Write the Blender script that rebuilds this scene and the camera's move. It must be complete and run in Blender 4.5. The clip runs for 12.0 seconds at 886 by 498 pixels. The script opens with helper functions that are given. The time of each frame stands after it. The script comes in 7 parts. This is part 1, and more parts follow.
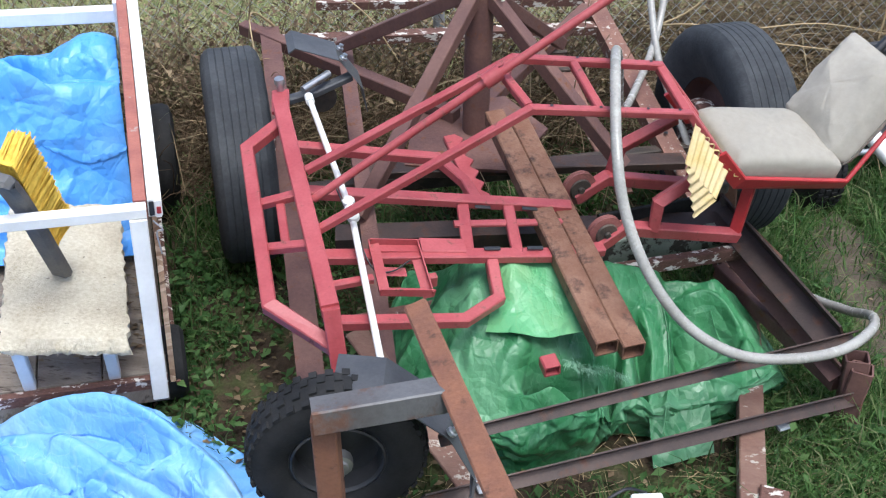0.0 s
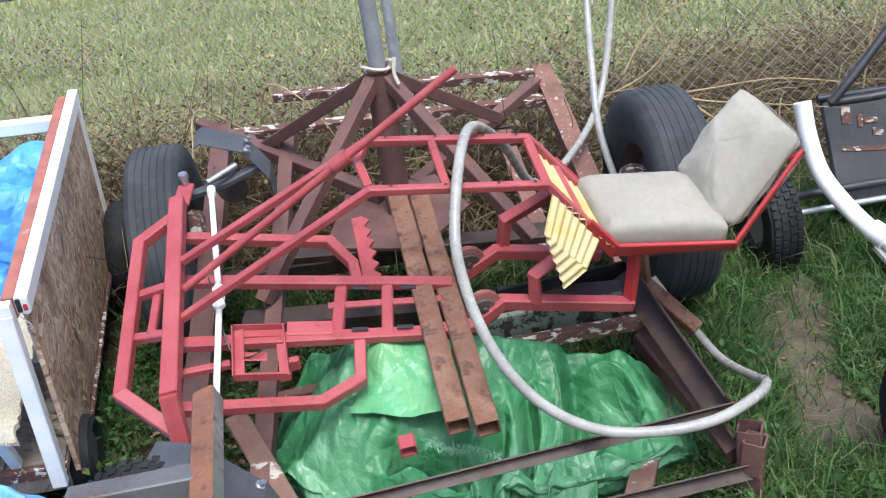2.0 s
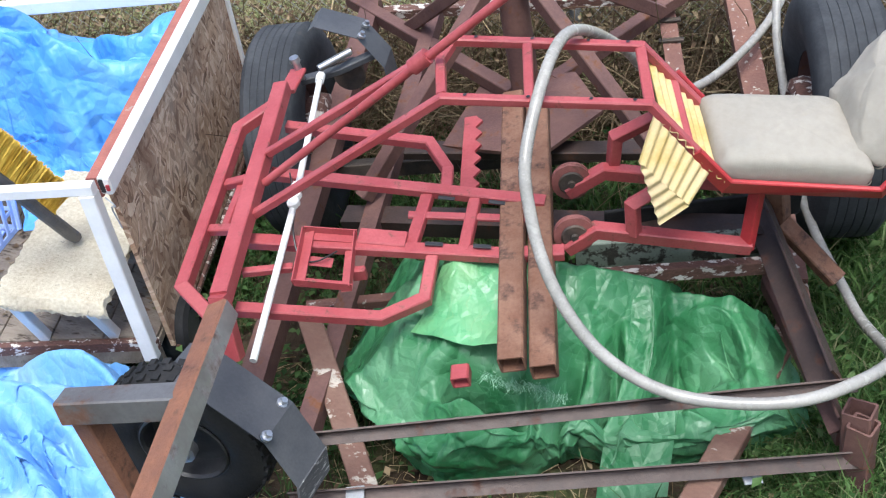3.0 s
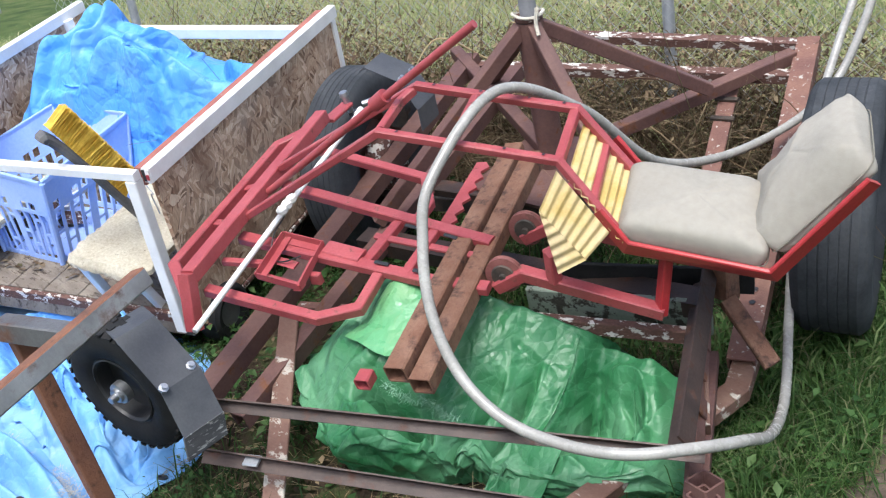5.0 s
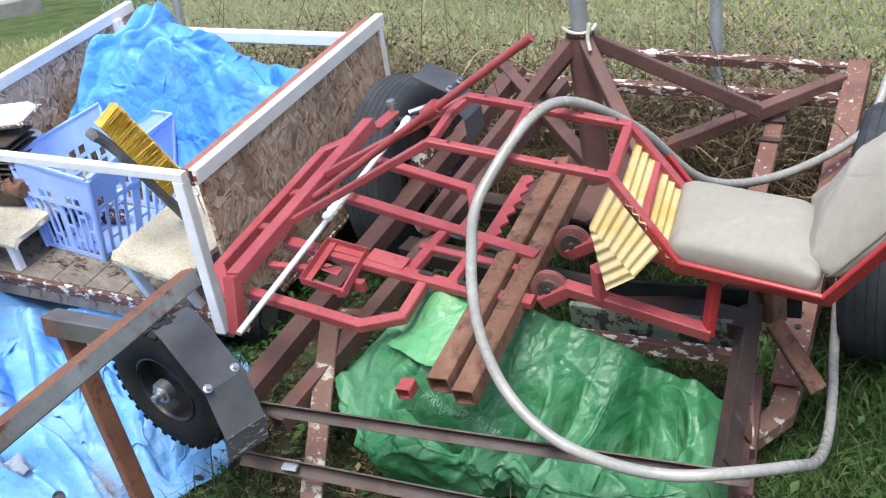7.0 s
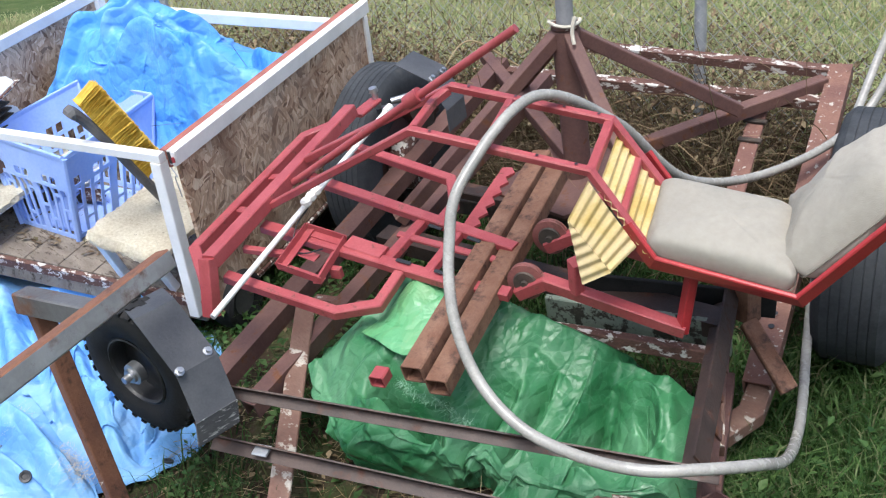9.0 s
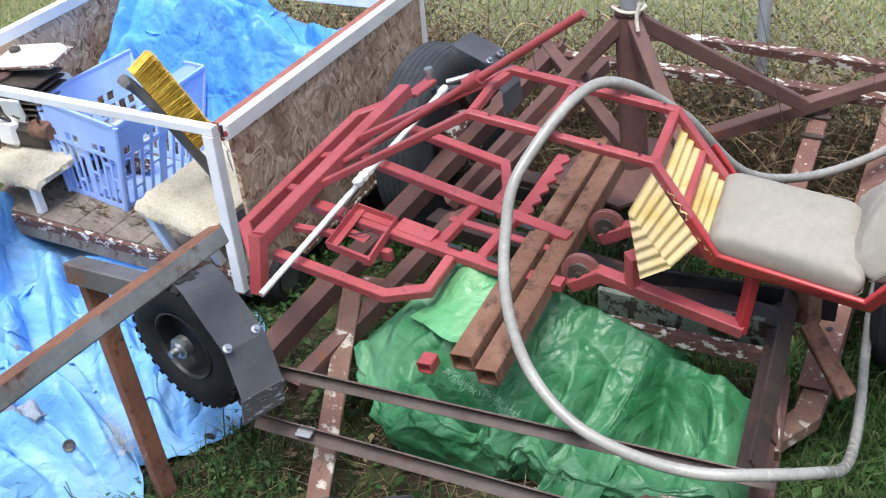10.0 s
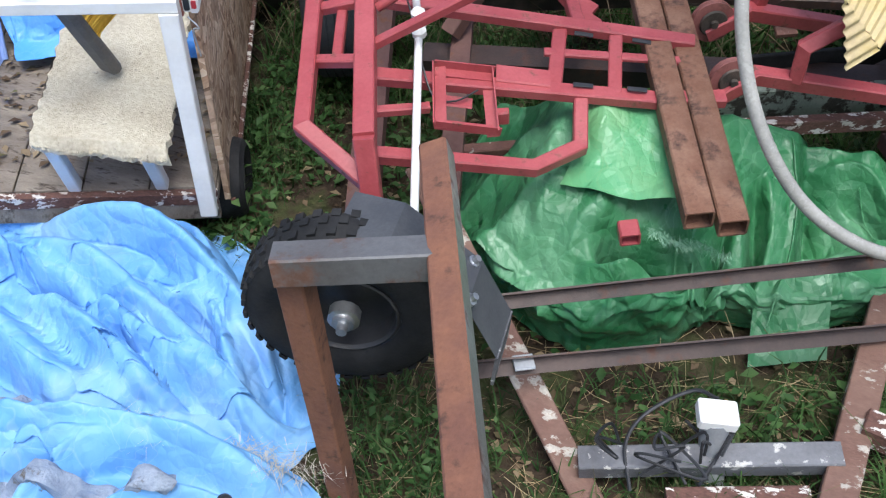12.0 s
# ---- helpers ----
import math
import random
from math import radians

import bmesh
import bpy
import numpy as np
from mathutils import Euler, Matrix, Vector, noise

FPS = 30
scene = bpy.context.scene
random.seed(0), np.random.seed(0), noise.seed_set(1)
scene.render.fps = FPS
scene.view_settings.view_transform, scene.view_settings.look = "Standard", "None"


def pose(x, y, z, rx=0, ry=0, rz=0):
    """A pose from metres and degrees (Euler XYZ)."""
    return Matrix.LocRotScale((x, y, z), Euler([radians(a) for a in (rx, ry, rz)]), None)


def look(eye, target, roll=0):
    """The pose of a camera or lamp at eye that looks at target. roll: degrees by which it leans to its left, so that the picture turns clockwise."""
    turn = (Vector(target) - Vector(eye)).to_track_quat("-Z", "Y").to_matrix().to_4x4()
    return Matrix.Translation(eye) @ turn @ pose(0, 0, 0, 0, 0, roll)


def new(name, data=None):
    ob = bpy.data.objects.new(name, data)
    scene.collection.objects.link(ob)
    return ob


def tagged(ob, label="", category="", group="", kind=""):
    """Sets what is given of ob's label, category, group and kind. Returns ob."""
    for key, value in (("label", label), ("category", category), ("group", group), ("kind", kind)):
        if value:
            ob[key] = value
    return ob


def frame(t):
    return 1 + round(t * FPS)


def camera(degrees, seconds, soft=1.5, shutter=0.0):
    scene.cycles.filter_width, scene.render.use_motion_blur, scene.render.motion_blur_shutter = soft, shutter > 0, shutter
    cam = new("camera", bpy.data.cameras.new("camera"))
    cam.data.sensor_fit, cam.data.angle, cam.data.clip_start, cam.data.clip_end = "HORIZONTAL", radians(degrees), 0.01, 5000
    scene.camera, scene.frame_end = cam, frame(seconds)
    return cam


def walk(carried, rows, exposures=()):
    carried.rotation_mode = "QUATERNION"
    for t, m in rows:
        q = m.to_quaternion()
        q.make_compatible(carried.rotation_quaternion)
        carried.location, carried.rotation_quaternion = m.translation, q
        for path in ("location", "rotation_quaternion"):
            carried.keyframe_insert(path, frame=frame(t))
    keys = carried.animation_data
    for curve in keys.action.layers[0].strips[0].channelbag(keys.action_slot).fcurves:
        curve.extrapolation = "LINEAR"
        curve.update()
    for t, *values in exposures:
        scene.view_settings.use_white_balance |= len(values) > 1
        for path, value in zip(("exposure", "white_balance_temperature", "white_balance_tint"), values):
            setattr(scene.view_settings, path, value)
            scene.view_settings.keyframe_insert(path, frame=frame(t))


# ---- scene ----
# Camera: handheld walk past a red kart frame that lies on a rusty trailer.
cam = camera(48.0, 12.0, soft=1.2)
PATH = [
    (0, (0.138, -0.099, 1.767), (0.025, 1.65, 0.804), -2.2),
    (0.5, (0.144, -0.101, 1.773), (0.042, 1.632, 0.781), -2.0),
    (1, (0.162, -0.092, 1.804), (0.036, 1.682, 0.889), -3.6),
    (1.5, (0.345, -0.097, 1.829), (0.216, 1.71, 0.981), -7.3),
    (2, (0.827, -0.042, 1.73), (0.446, 1.747, 0.923), -8.7),
    (2.1, (0.828, -0.034, 1.727), (0.422, 1.746, 0.911), -7.8),
    (2.5, (0.997, 0.058, 1.698), (0.359, 1.762, 0.868), -11.1),
    (3, (1.152, 0.308, 1.686), (0.301, 1.835, 0.715), -10.8),
    (3.2, (1.287, 0.391, 1.682), (0.309, 1.829, 0.694), -13.9),
    (4.8, (1.976, 0.544, 1.568), (0.624, 1.775, 0.758), -8.8),
    (5, (2.012, 0.552, 1.585), (0.675, 1.824, 0.812), -9.1),
    (5.5, (2.079, 0.568, 1.58), (0.877, 1.984, 0.837), -9.3),
    (6, (2.064, 0.548, 1.579), (0.828, 1.941, 0.847), -9.6),
    (6.5, (1.98, 0.512, 1.595), (0.612, 1.77, 0.856), -8.1),
    (8.5, (1.958, 0.528, 1.587), (0.614, 1.79, 0.813), -5.7),
    (9, (1.965, 0.518, 1.587), (0.626, 1.789, 0.819), -5.2),
    (9.5, (1.962, 0.517, 1.583), (0.621, 1.787, 0.815), -5.2),
    (10, (1.896, 0.515, 1.583), (0.519, 1.726, 0.785), -3.6),
    (10.5, (1.668, 0.467, 1.592), (0.307, 1.649, 0.728), -1.6),
    (11, (1.175, 0.311, 1.606), (0.071, 1.695, 0.675), 0.1),
    (11.5, (0.775, 0.244, 1.545), (0.007, 1.746, 0.471), 0.6),
    (12, (0.395, 0.255, 1.58), (-0.096, 1.755, 0.352), -3.9),
]
# The camera's own exposure and white balance drift a little on the way.
DRIFT = [(0.0, 0.93, 6200, 9.0), (1.5, 0.91, 6200, 9.0), (2.0, 1.07, 6200, 9.0), (3.0, 1.03, 6300, 9.0), (5.0, 1.013, 6420, 9.0), (6.0, 1.09, 6420, 9.0), (6.5, 1.04, 6420, 9.0), (9.5, 0.92, 6450, 9.0), (10.5, 0.92, 6400, 9.0), (11.0, 0.86, 6350, 9.0), (12.0, 0.77, 6250, 9.0)]
walk(cam, [(t, look(eye, aim, lean)) for t, eye, aim, lean in PATH], DRIFT)

# ---- light: an overcast day ----
world = bpy.data.worlds.new("sky")
scene.world = world
world.use_nodes = True
wn = world.node_tree.nodes
sky = wn.new("ShaderNodeTexSky")
sky.sky_type = "NISHITA"
sky.sun_disc = False
sky.sun_elevation = radians(64)
sky.sun_rotation = radians(150)
sky.air_density, sky.dust_density, sky.ozone_density = 1.0, 4.0, 1.0
wn["Background"].inputs["Strength"].default_value = 0.132
world.node_tree.links.new(sky.outputs[0], wn["Background"].inputs[0])
sun = new("sun", bpy.data.lights.new("sun", "SUN"))
sun.data.energy, sun.data.angle, sun.data.color = 1.5, radians(28), (0.93, 0.98, 1.0)
sun.matrix_world = look((1.2, -2.1, 5.0), (0, 0, 0))


# ---- materials ----
def surf(name, base, other=None, scale=8.0, lo=0.4, hi=0.65, rough=0.6, metal=0.0, patch=None, pscale=20.0, plo=0.55, phi=0.6,
         prough=0.85, bump=0.15, bscale=120.0, stretch=(1, 1, 1), coat=0.0, spread=0.0, fine=0.12):
    """Paint or raw stuff: two colours mixed by a soft noise, fine grain, patches of a third colour with hard edges, relief."""
    m = bpy.data.materials.new(name)
    m.use_nodes = True
    t = m.node_tree
    n, l = t.nodes, t.links
    b = n["Principled BSDF"]
    co = n.new("ShaderNodeTexCoord")
    mp = n.new("ShaderNodeMapping")
    mp.inputs["Scale"].default_value = stretch
    l.new(co.outputs["Object"], mp.inputs[0])

    def noi(s, d=5, r=0.6):
        k = n.new("ShaderNodeTexNoise")
        k.inputs["Scale"].default_value, k.inputs["Detail"].default_value, k.inputs["Roughness"].default_value = s, d, r
        l.new(mp.outputs[0], k.inputs[0])
        return k.outputs[0]

    def ramp(src, a, c):
        k = n.new("ShaderNodeMapRange")
        k.inputs[1].default_value, k.inputs[2].default_value = a, c
        l.new(src, k.inputs[0])
        return k.outputs[0]

    def mix(f, a, c, kind="MIX"):
        k = n.new("ShaderNodeMix")
        k.data_type, k.blend_type = "RGBA", kind
        for s, v in ((k.inputs[0], f), (k.inputs[6], a), (k.inputs[7], c)):
            if isinstance(v, tuple):
                s.default_value = (*v, 1)
            elif isinstance(v, float):
                s.default_value = v
            else:
                l.new(v, s)
        return k.outputs[2]

    col = mix(ramp(noi(scale), lo, hi), base, other or tuple(c * 0.7 for c in base))
    grain = ramp(noi(scale * 14, 3), 0.3, 0.7)
    col = mix(fine, col, mix(grain, (0.0, 0.0, 0.0), (1.0, 1.0, 1.0)), "SOFT_LIGHT")
    if spread:
        oi = n.new("ShaderNodeObjectInfo")
        k = n.new("ShaderNodeMapRange")
        k.inputs[3].default_value, k.inputs[4].default_value = 1 - spread, 1 + spread
        l.new(oi.outputs["Random"], k.inputs[0])
        hs = n.new("ShaderNodeHueSaturation")
        l.new(k.outputs[0], hs.inputs["Value"])
        l.new(col, hs.inputs["Color"])
        col = hs.outputs[0]
    rr = n.new("ShaderNodeMapRange")
    rr.inputs[3].default_value, rr.inputs[4].default_value = max(rough - 0.12, 0.05), min(rough + 0.12, 1)
    l.new(noi(scale * 3), rr.inputs[0])
    rsock = rr.outputs[0]
    if patch:
        f = ramp(noi(pscale, 8, 0.65), plo, phi)
        col = mix(f, col, mix(ramp(noi(pscale * 4), 0.35, 0.65), patch, tuple(c * 0.6 for c in patch)))
        k = n.new("ShaderNodeMix")
        l.new(f, k.inputs[0])
        l.new(rsock, k.inputs[2])
        k.inputs[3].default_value = prough
        rsock = k.outputs[0]
        if metal:
            inv = n.new("ShaderNodeMapRange")
            inv.inputs[3].default_value, inv.inputs[4].default_value = metal, 0.0
            l.new(f, inv.inputs[0])
            l.new(inv.outputs[0], b.inputs["Metallic"])
    elif metal:
        b.inputs["Metallic"].default_value = metal
    l.new(col, b.inputs["Base Color"])
    l.new(rsock, b.inputs["Roughness"])
    if coat:
        b.inputs["Coat Weight"].default_value = coat
        b.inputs["Coat Roughness"].default_value = 0.25
    if bump:
        bp = n.new("ShaderNodeBump")
        bp.inputs["Strength"].default_value, bp.inputs["Distance"].default_value = bump, 0.01
        l.new(noi(bscale, 6), bp.inputs["Height"])
        l.new(bp.outputs[0], b.inputs["Normal"])
    return m


RED = surf("red paint", (0.32, 0.054, 0.061), (0.38, 0.080, 0.087), 9, rough=0.45, patch=(0.24, 0.10, 0.08), pscale=28, plo=0.60, phi=0.70, bump=0.08, coat=0.15)
REDSEAT = surf("bright red paint", (0.40, 0.03, 0.035), (0.32, 0.025, 0.03), 9, rough=0.42, bump=0.06, coat=0.15)
BROWN = surf("brown primer", (0.115, 0.06, 0.055), (0.16, 0.085, 0.07), 7, rough=0.62, patch=(0.24, 0.10, 0.05), pscale=18, plo=0.58, phi=0.68, bump=0.2)
PEEL = surf("peeling brown paint", (0.16, 0.075, 0.06), (0.22, 0.11, 0.08), 9, rough=0.7, patch=(0.62, 0.58, 0.52), pscale=48, plo=0.60, phi=0.63, bump=0.3)
PEELW = surf("peeling white paint", (0.66, 0.64, 0.60), (0.46, 0.40, 0.35), 9, rough=0.7, patch=(0.15, 0.072, 0.055), pscale=44, plo=0.43, phi=0.46, bump=0.3, stretch=(0.5, 1, 1))
PEELT = surf("flaking tan paint", (0.15, 0.078, 0.058), (0.20, 0.12, 0.09), 8, rough=0.75, patch=(0.60, 0.55, 0.48), pscale=24, plo=0.57, phi=0.61, bump=0.3, stretch=(0.6, 1, 1))
PEELG = surf("peeling green paint", (0.17, 0.21, 0.17), (0.22, 0.25, 0.21), 9, rough=0.75, patch=(0.05, 0.045, 0.035), pscale=24, plo=0.5, phi=0.55, bump=0.3)
RUST = surf("rusted steel", (0.16, 0.072, 0.043), (0.23, 0.125, 0.082), 10, rough=0.82, patch=(0.09, 0.045, 0.034), pscale=22, plo=0.50, phi=0.66, bump=0.35)
RUSTG = surf("ground bare steel", (0.42, 0.42, 0.42), (0.26, 0.25, 0.24), 5, rough=0.42, metal=0.75, patch=(0.15, 0.07, 0.048), pscale=7, plo=0.54, phi=0.64, bump=0.18)
ORANGE = surf("orange rust", (0.22, 0.095, 0.055), (0.15, 0.065, 0.045), 9, rough=0.85, patch=(0.13, 0.06, 0.04), pscale=24, plo=0.56, phi=0.68, bump=0.35)
GREYBAR = surf("scuffed grey steel", (0.14, 0.14, 0.145), (0.10, 0.09, 0.09), 7, rough=0.55, metal=0.3, patch=(0.18, 0.09, 0.06), pscale=14, plo=0.55, phi=0.66, bump=0.2)
PEELGREY = surf("peeling grey paint", (0.17, 0.175, 0.19), (0.12, 0.12, 0.13), 8, rough=0.6, patch=(0.66, 0.65, 0.62), pscale=40, plo=0.60, phi=0.63, bump=0.25)
SCUFF = surf("scraped charcoal paint", (0.07, 0.072, 0.08), (0.10, 0.10, 0.105), 12, rough=0.55, patch=(0.55, 0.55, 0.54), pscale=30, plo=0.56, phi=0.59, bump=0.2, stretch=(1, 1, 4))
PULLEY = surf("dull red-brown paint", (0.17, 0.055, 0.05), (0.23, 0.085, 0.075), 10, rough=0.6, patch=(0.12, 0.06, 0.045), pscale=26, plo=0.55, phi=0.68, bump=0.2)
DARK = surf("dark steel", (0.042, 0.029, 0.026), (0.07, 0.045, 0.038), 8, rough=0.5, metal=0.2, patch=(0.14, 0.062, 0.04), pscale=20, plo=0.56, phi=0.70, bump=0.15)
CHAR = surf("charcoal paint", (0.055, 0.058, 0.066), (0.075, 0.078, 0.085), 12, rough=0.5, bump=0.08)
RUBBER = surf("worn rubber", (0.013, 0.0135, 0.0145), (0.026, 0.026, 0.027), 10, rough=0.72, patch=(0.07, 0.065, 0.06), pscale=14, plo=0.62, phi=0.78, bump=0.2)
GREYRUB = surf("weathered grey rubber", (0.040, 0.044, 0.050), (0.066, 0.071, 0.078), 7, rough=0.75, patch=(0.12, 0.115, 0.11), pscale=16, plo=0.6, phi=0.78, bump=0.2)
WHITE = surf("white gloss paint", (0.86, 0.855, 0.84), (0.76, 0.755, 0.74), 7, rough=0.42, patch=(0.30, 0.13, 0.09), pscale=14, plo=0.70, phi=0.73, bump=0.06)
REDWOOD = surf("flaking red wood", (0.36, 0.13, 0.10), (0.26, 0.09, 0.075), 12, rough=0.8, patch=(0.55, 0.47, 0.42), pscale=26, plo=0.64, phi=0.68, bump=0.35)
ROD = surf("white rod paint", (0.80, 0.80, 0.78), (0.70, 0.69, 0.66), 20, rough=0.4, bump=0.05)
ZINC = surf("zinc plating", (0.55, 0.56, 0.58), (0.42, 0.43, 0.45), 30, rough=0.38, metal=0.9, bump=0.05)
WIRE = surf("galvanised wire", (0.48, 0.50, 0.51), (0.40, 0.42, 0.43), 14, rough=0.5, metal=0.2, bump=0)
GALV = surf("galvanised steel", (0.45, 0.47, 0.50), (0.36, 0.38, 0.41), 14, rough=0.5, metal=0.6, bump=0.06)
PIPE = surf("grey painted pipe", (0.20, 0.205, 0.22), (0.26, 0.265, 0.28), 6, rough=0.55, bump=0.06)
SEAT = surf("khaki seat cloth", (0.295, 0.275, 0.235), (0.355, 0.33, 0.285), 4, rough=0.66, patch=(0.24, 0.22, 0.18), pscale=5, plo=0.62, phi=0.9, bump=0.25, bscale=380, fine=0.08)
PIPING = surf("seat seam", (0.20, 0.185, 0.15), None, 9, rough=0.8, bump=0.1)
YELLOW = surf("yellowed corrugated sheet", (0.50, 0.36, 0.12), (0.66, 0.56, 0.34), 9, rough=0.5, patch=(0.32, 0.16, 0.05), pscale=9, plo=0.50, phi=0.85, bump=0.15)
HOSE = surf("grey vinyl hose", (0.29, 0.283, 0.262), (0.37, 0.36, 0.335), 12, rough=0.26, bump=0.04)
CRATE = surf("blue crate plastic", (0.32, 0.47, 0.90), (0.38, 0.53, 0.92), 6, rough=0.42, bump=0.05)
BRISTLE = surf("yellow bristles", (0.80, 0.55, 0.08), (0.66, 0.42, 0.05), 60, rough=0.7, bump=0.3)
GREYPL = surf("dusty grey plastic", (0.10, 0.10, 0.105), (0.15, 0.145, 0.14), 12, rough=0.65, bump=0.1)
CARPET = surf("dirty cream carpet", (0.70, 0.65, 0.52), (0.58, 0.52, 0.40), 8, rough=0.95, patch=(0.16, 0.12, 0.08), pscale=42, plo=0.66, phi=0.72, bump=0.9, bscale=260, fine=0.4)
BOARD = surf("weathered board", (0.20, 0.165, 0.135), (0.30, 0.26, 0.21), 9, rough=0.9, patch=(0.09, 0.065, 0.05), pscale=18, plo=0.52, phi=0.66, bump=0.4, stretch=(1, 4, 1))
TORN = surf("torn green weave", (0.30, 0.50, 0.36), (0.20, 0.42, 0.27), 40, rough=0.7, bump=0.1)
RAG = surf("grimy twisted cloth", (0.34, 0.40, 0.50), (0.16, 0.21, 0.30), 14, rough=0.95, patch=(0.16, 0.14, 0.12), pscale=30, plo=0.58, phi=0.68, bump=0.6, bscale=200)
ROPE = surf("pale rope", (0.62, 0.58, 0.50), (0.5, 0.46, 0.38), 40, rough=0.9, bump=0.4)
BLACK = surf("black enamel", (0.02, 0.021, 0.024), (0.035, 0.036, 0.04), 10, rough=0.4, patch=(0.10, 0.09, 0.08), pscale=20, plo=0.62, phi=0.74, bump=0.1)
GREASE = surf("greasy iron", (0.05, 0.042, 0.036), (0.10, 0.075, 0.06), 20, rough=0.6, metal=0.3, bump=0.3)
DRYTAN = surf("straw", (0.44, 0.34, 0.19), (0.33, 0.24, 0.13), 6, rough=0.85, bump=0)
DIRT = surf("trodden dirt", (0.115, 0.088, 0.064), (0.065, 0.05, 0.037), 11, rough=0.95, patch=(0.24, 0.20, 0.16), pscale=50, plo=0.62, phi=0.68, bump=0.5, bscale=60)
CONC = surf("weathered concrete", (0.36, 0.35, 0.33), (0.27, 0.26, 0.24), 6, rough=0.9, bump=0.3)
for m, v in ((RUBBER, 0.22), (GREYRUB, 0.15), (BOARD, 0.2), (CARPET, 0.1), (BROWN, 0.35)):
    m.node_tree.nodes["Principled BSDF"].inputs["Specular IOR Level"].default_value = v


def simple_nodes(name):
    m = bpy.data.materials.new(name)
    m.use_nodes = True
    return m, m.node_tree.nodes, m.node_tree.links, m.node_tree.nodes["Principled BSDF"]


def osb():
    """Strand board: long flat chips lying three ways, each with its own brown, dark gaps between."""
    m, n, l, b = simple_nodes("weathered strand board")
    co = n.new("ShaderNodeTexCoord")

    def mix(f, a, c, kind="MIX"):
        k = n.new("ShaderNodeMix")
        k.data_type, k.blend_type = "RGBA", kind
        for sock, v in ((k.inputs[0], f), (k.inputs[6], a), (k.inputs[7], c)):
            if isinstance(v, float):
                sock.default_value = v
            else:
                l.new(v, sock)
        return k.outputs[2]

    wob = n.new("ShaderNodeTexNoise")
    wob.inputs["Scale"].default_value = 9
    l.new(co.outputs["Object"], wob.inputs[0])
    sh = n.new("ShaderNodeVectorMath")
    sh.operation = "MULTIPLY_ADD"
    sh.inputs[1].default_value = (0.05, 0.05, 0.05)
    l.new(wob.outputs[1], sh.inputs[0])
    l.new(co.outputs["Object"], sh.inputs[2])
    layers = []
    for turn, thin, long in ((0.35, 105, 17), (-0.55, 90, 20), (1.25, 80, 22)):
        rot = n.new("ShaderNodeVectorRotate")
        rot.rotation_type = "X_AXIS"
        rot.inputs["Angle"].default_value = turn
        l.new(sh.outputs[0], rot.inputs[0])
        mp = n.new("ShaderNodeMapping")
        mp.inputs["Scale"].default_value = (3.0, thin, long)
        l.new(rot.outputs[0], mp.inputs[0])
        v = n.new("ShaderNodeTexVoronoi")
        v.inputs["Scale"].default_value = 1.0
        l.new(mp.outputs[0], v.inputs[0])
        layers.append(v)
    pick = n.new("ShaderNodeTexVoronoi")
    pick.inputs["Scale"].default_value = 30
    l.new(sh.outputs[0], pick.inputs[0])
    sep = n.new("ShaderNodeSeparateColor")
    l.new(pick.outputs["Color"], sep.inputs[0])

    def over(src, edge):
        k = n.new("ShaderNodeMath")
        k.operation = "GREATER_THAN"
        k.inputs[1].default_value = edge
        l.new(src, k.inputs[0])
        return k.outputs[0]

    col = mix(over(sep.outputs[0], 0.42), layers[0].outputs["Color"], layers[1].outputs["Color"])
    col = mix(over(sep.outputs[1], 0.70), col, layers[2].outputs["Color"])
    chip = n.new("ShaderNodeSeparateColor")
    l.new(col, chip.inputs[0])
    r = n.new("ShaderNodeValToRGB")
    e = r.color_ramp.elements
    e[0].position, e[0].color = 0.0, (0.19, 0.105, 0.065, 1)
    e[1].position, e[1].color = 1.0, (0.80, 0.63, 0.47, 1)
    for p, c in ((0.22, (0.42, 0.255, 0.165)), (0.45, (0.60, 0.42, 0.285)), (0.65, (0.52, 0.33, 0.215)), (0.84, (0.70, 0.52, 0.375))):
        e.new(p).color = (*c, 1)
    l.new(chip.outputs[0], r.inputs[0])
    # grain along the chips, and grey weathering in broad patches
    gr = n.new("ShaderNodeMapping")
    gr.inputs["Scale"].default_value = (20, 260, 34)
    l.new(sh.outputs[0], gr.inputs[0])
    grain = n.new("ShaderNodeTexNoise")
    grain.inputs["Scale"].default_value = 1.0
    l.new(gr.outputs[0], grain.inputs[0])
    tone = mix(0.6, r.outputs[0], grain.outputs[0], "OVERLAY")
    st = n.new("ShaderNodeTexNoise")
    st.inputs["Scale"].default_value, st.inputs["Detail"].default_value = 5, 6
    l.new(co.outputs["Object"], st.inputs[0])
    wear = n.new("ShaderNodeMapRange")
    wear.inputs[1].default_value, wear.inputs[2].default_value, wear.inputs[4].default_value = 0.42, 0.72, 0.45
    l.new(st.outputs[0], wear.inputs[0])
    pale = n.new("ShaderNodeRGB")
    pale.outputs[0].default_value = (0.66, 0.55, 0.45, 1)
    # dark damp stains and rubbed spots
    damp = n.new("ShaderNodeTexNoise")
    damp.inputs["Scale"].default_value, damp.inputs["Detail"].default_value, damp.inputs["Distortion"].default_value = 4.2, 7, 0.5
    l.new(co.outputs["Object"], damp.inputs[0])
    soak = n.new("ShaderNodeMapRange")
    soak.inputs[1].default_value, soak.inputs[2].default_value, soak.inputs[4].default_value = 0.50, 0.66, 0.62
    l.new(damp.outputs[0], soak.inputs[0])
    brown = n.new("ShaderNodeRGB")
    brown.outputs[0].default_value = (0.17, 0.085, 0.055, 1)
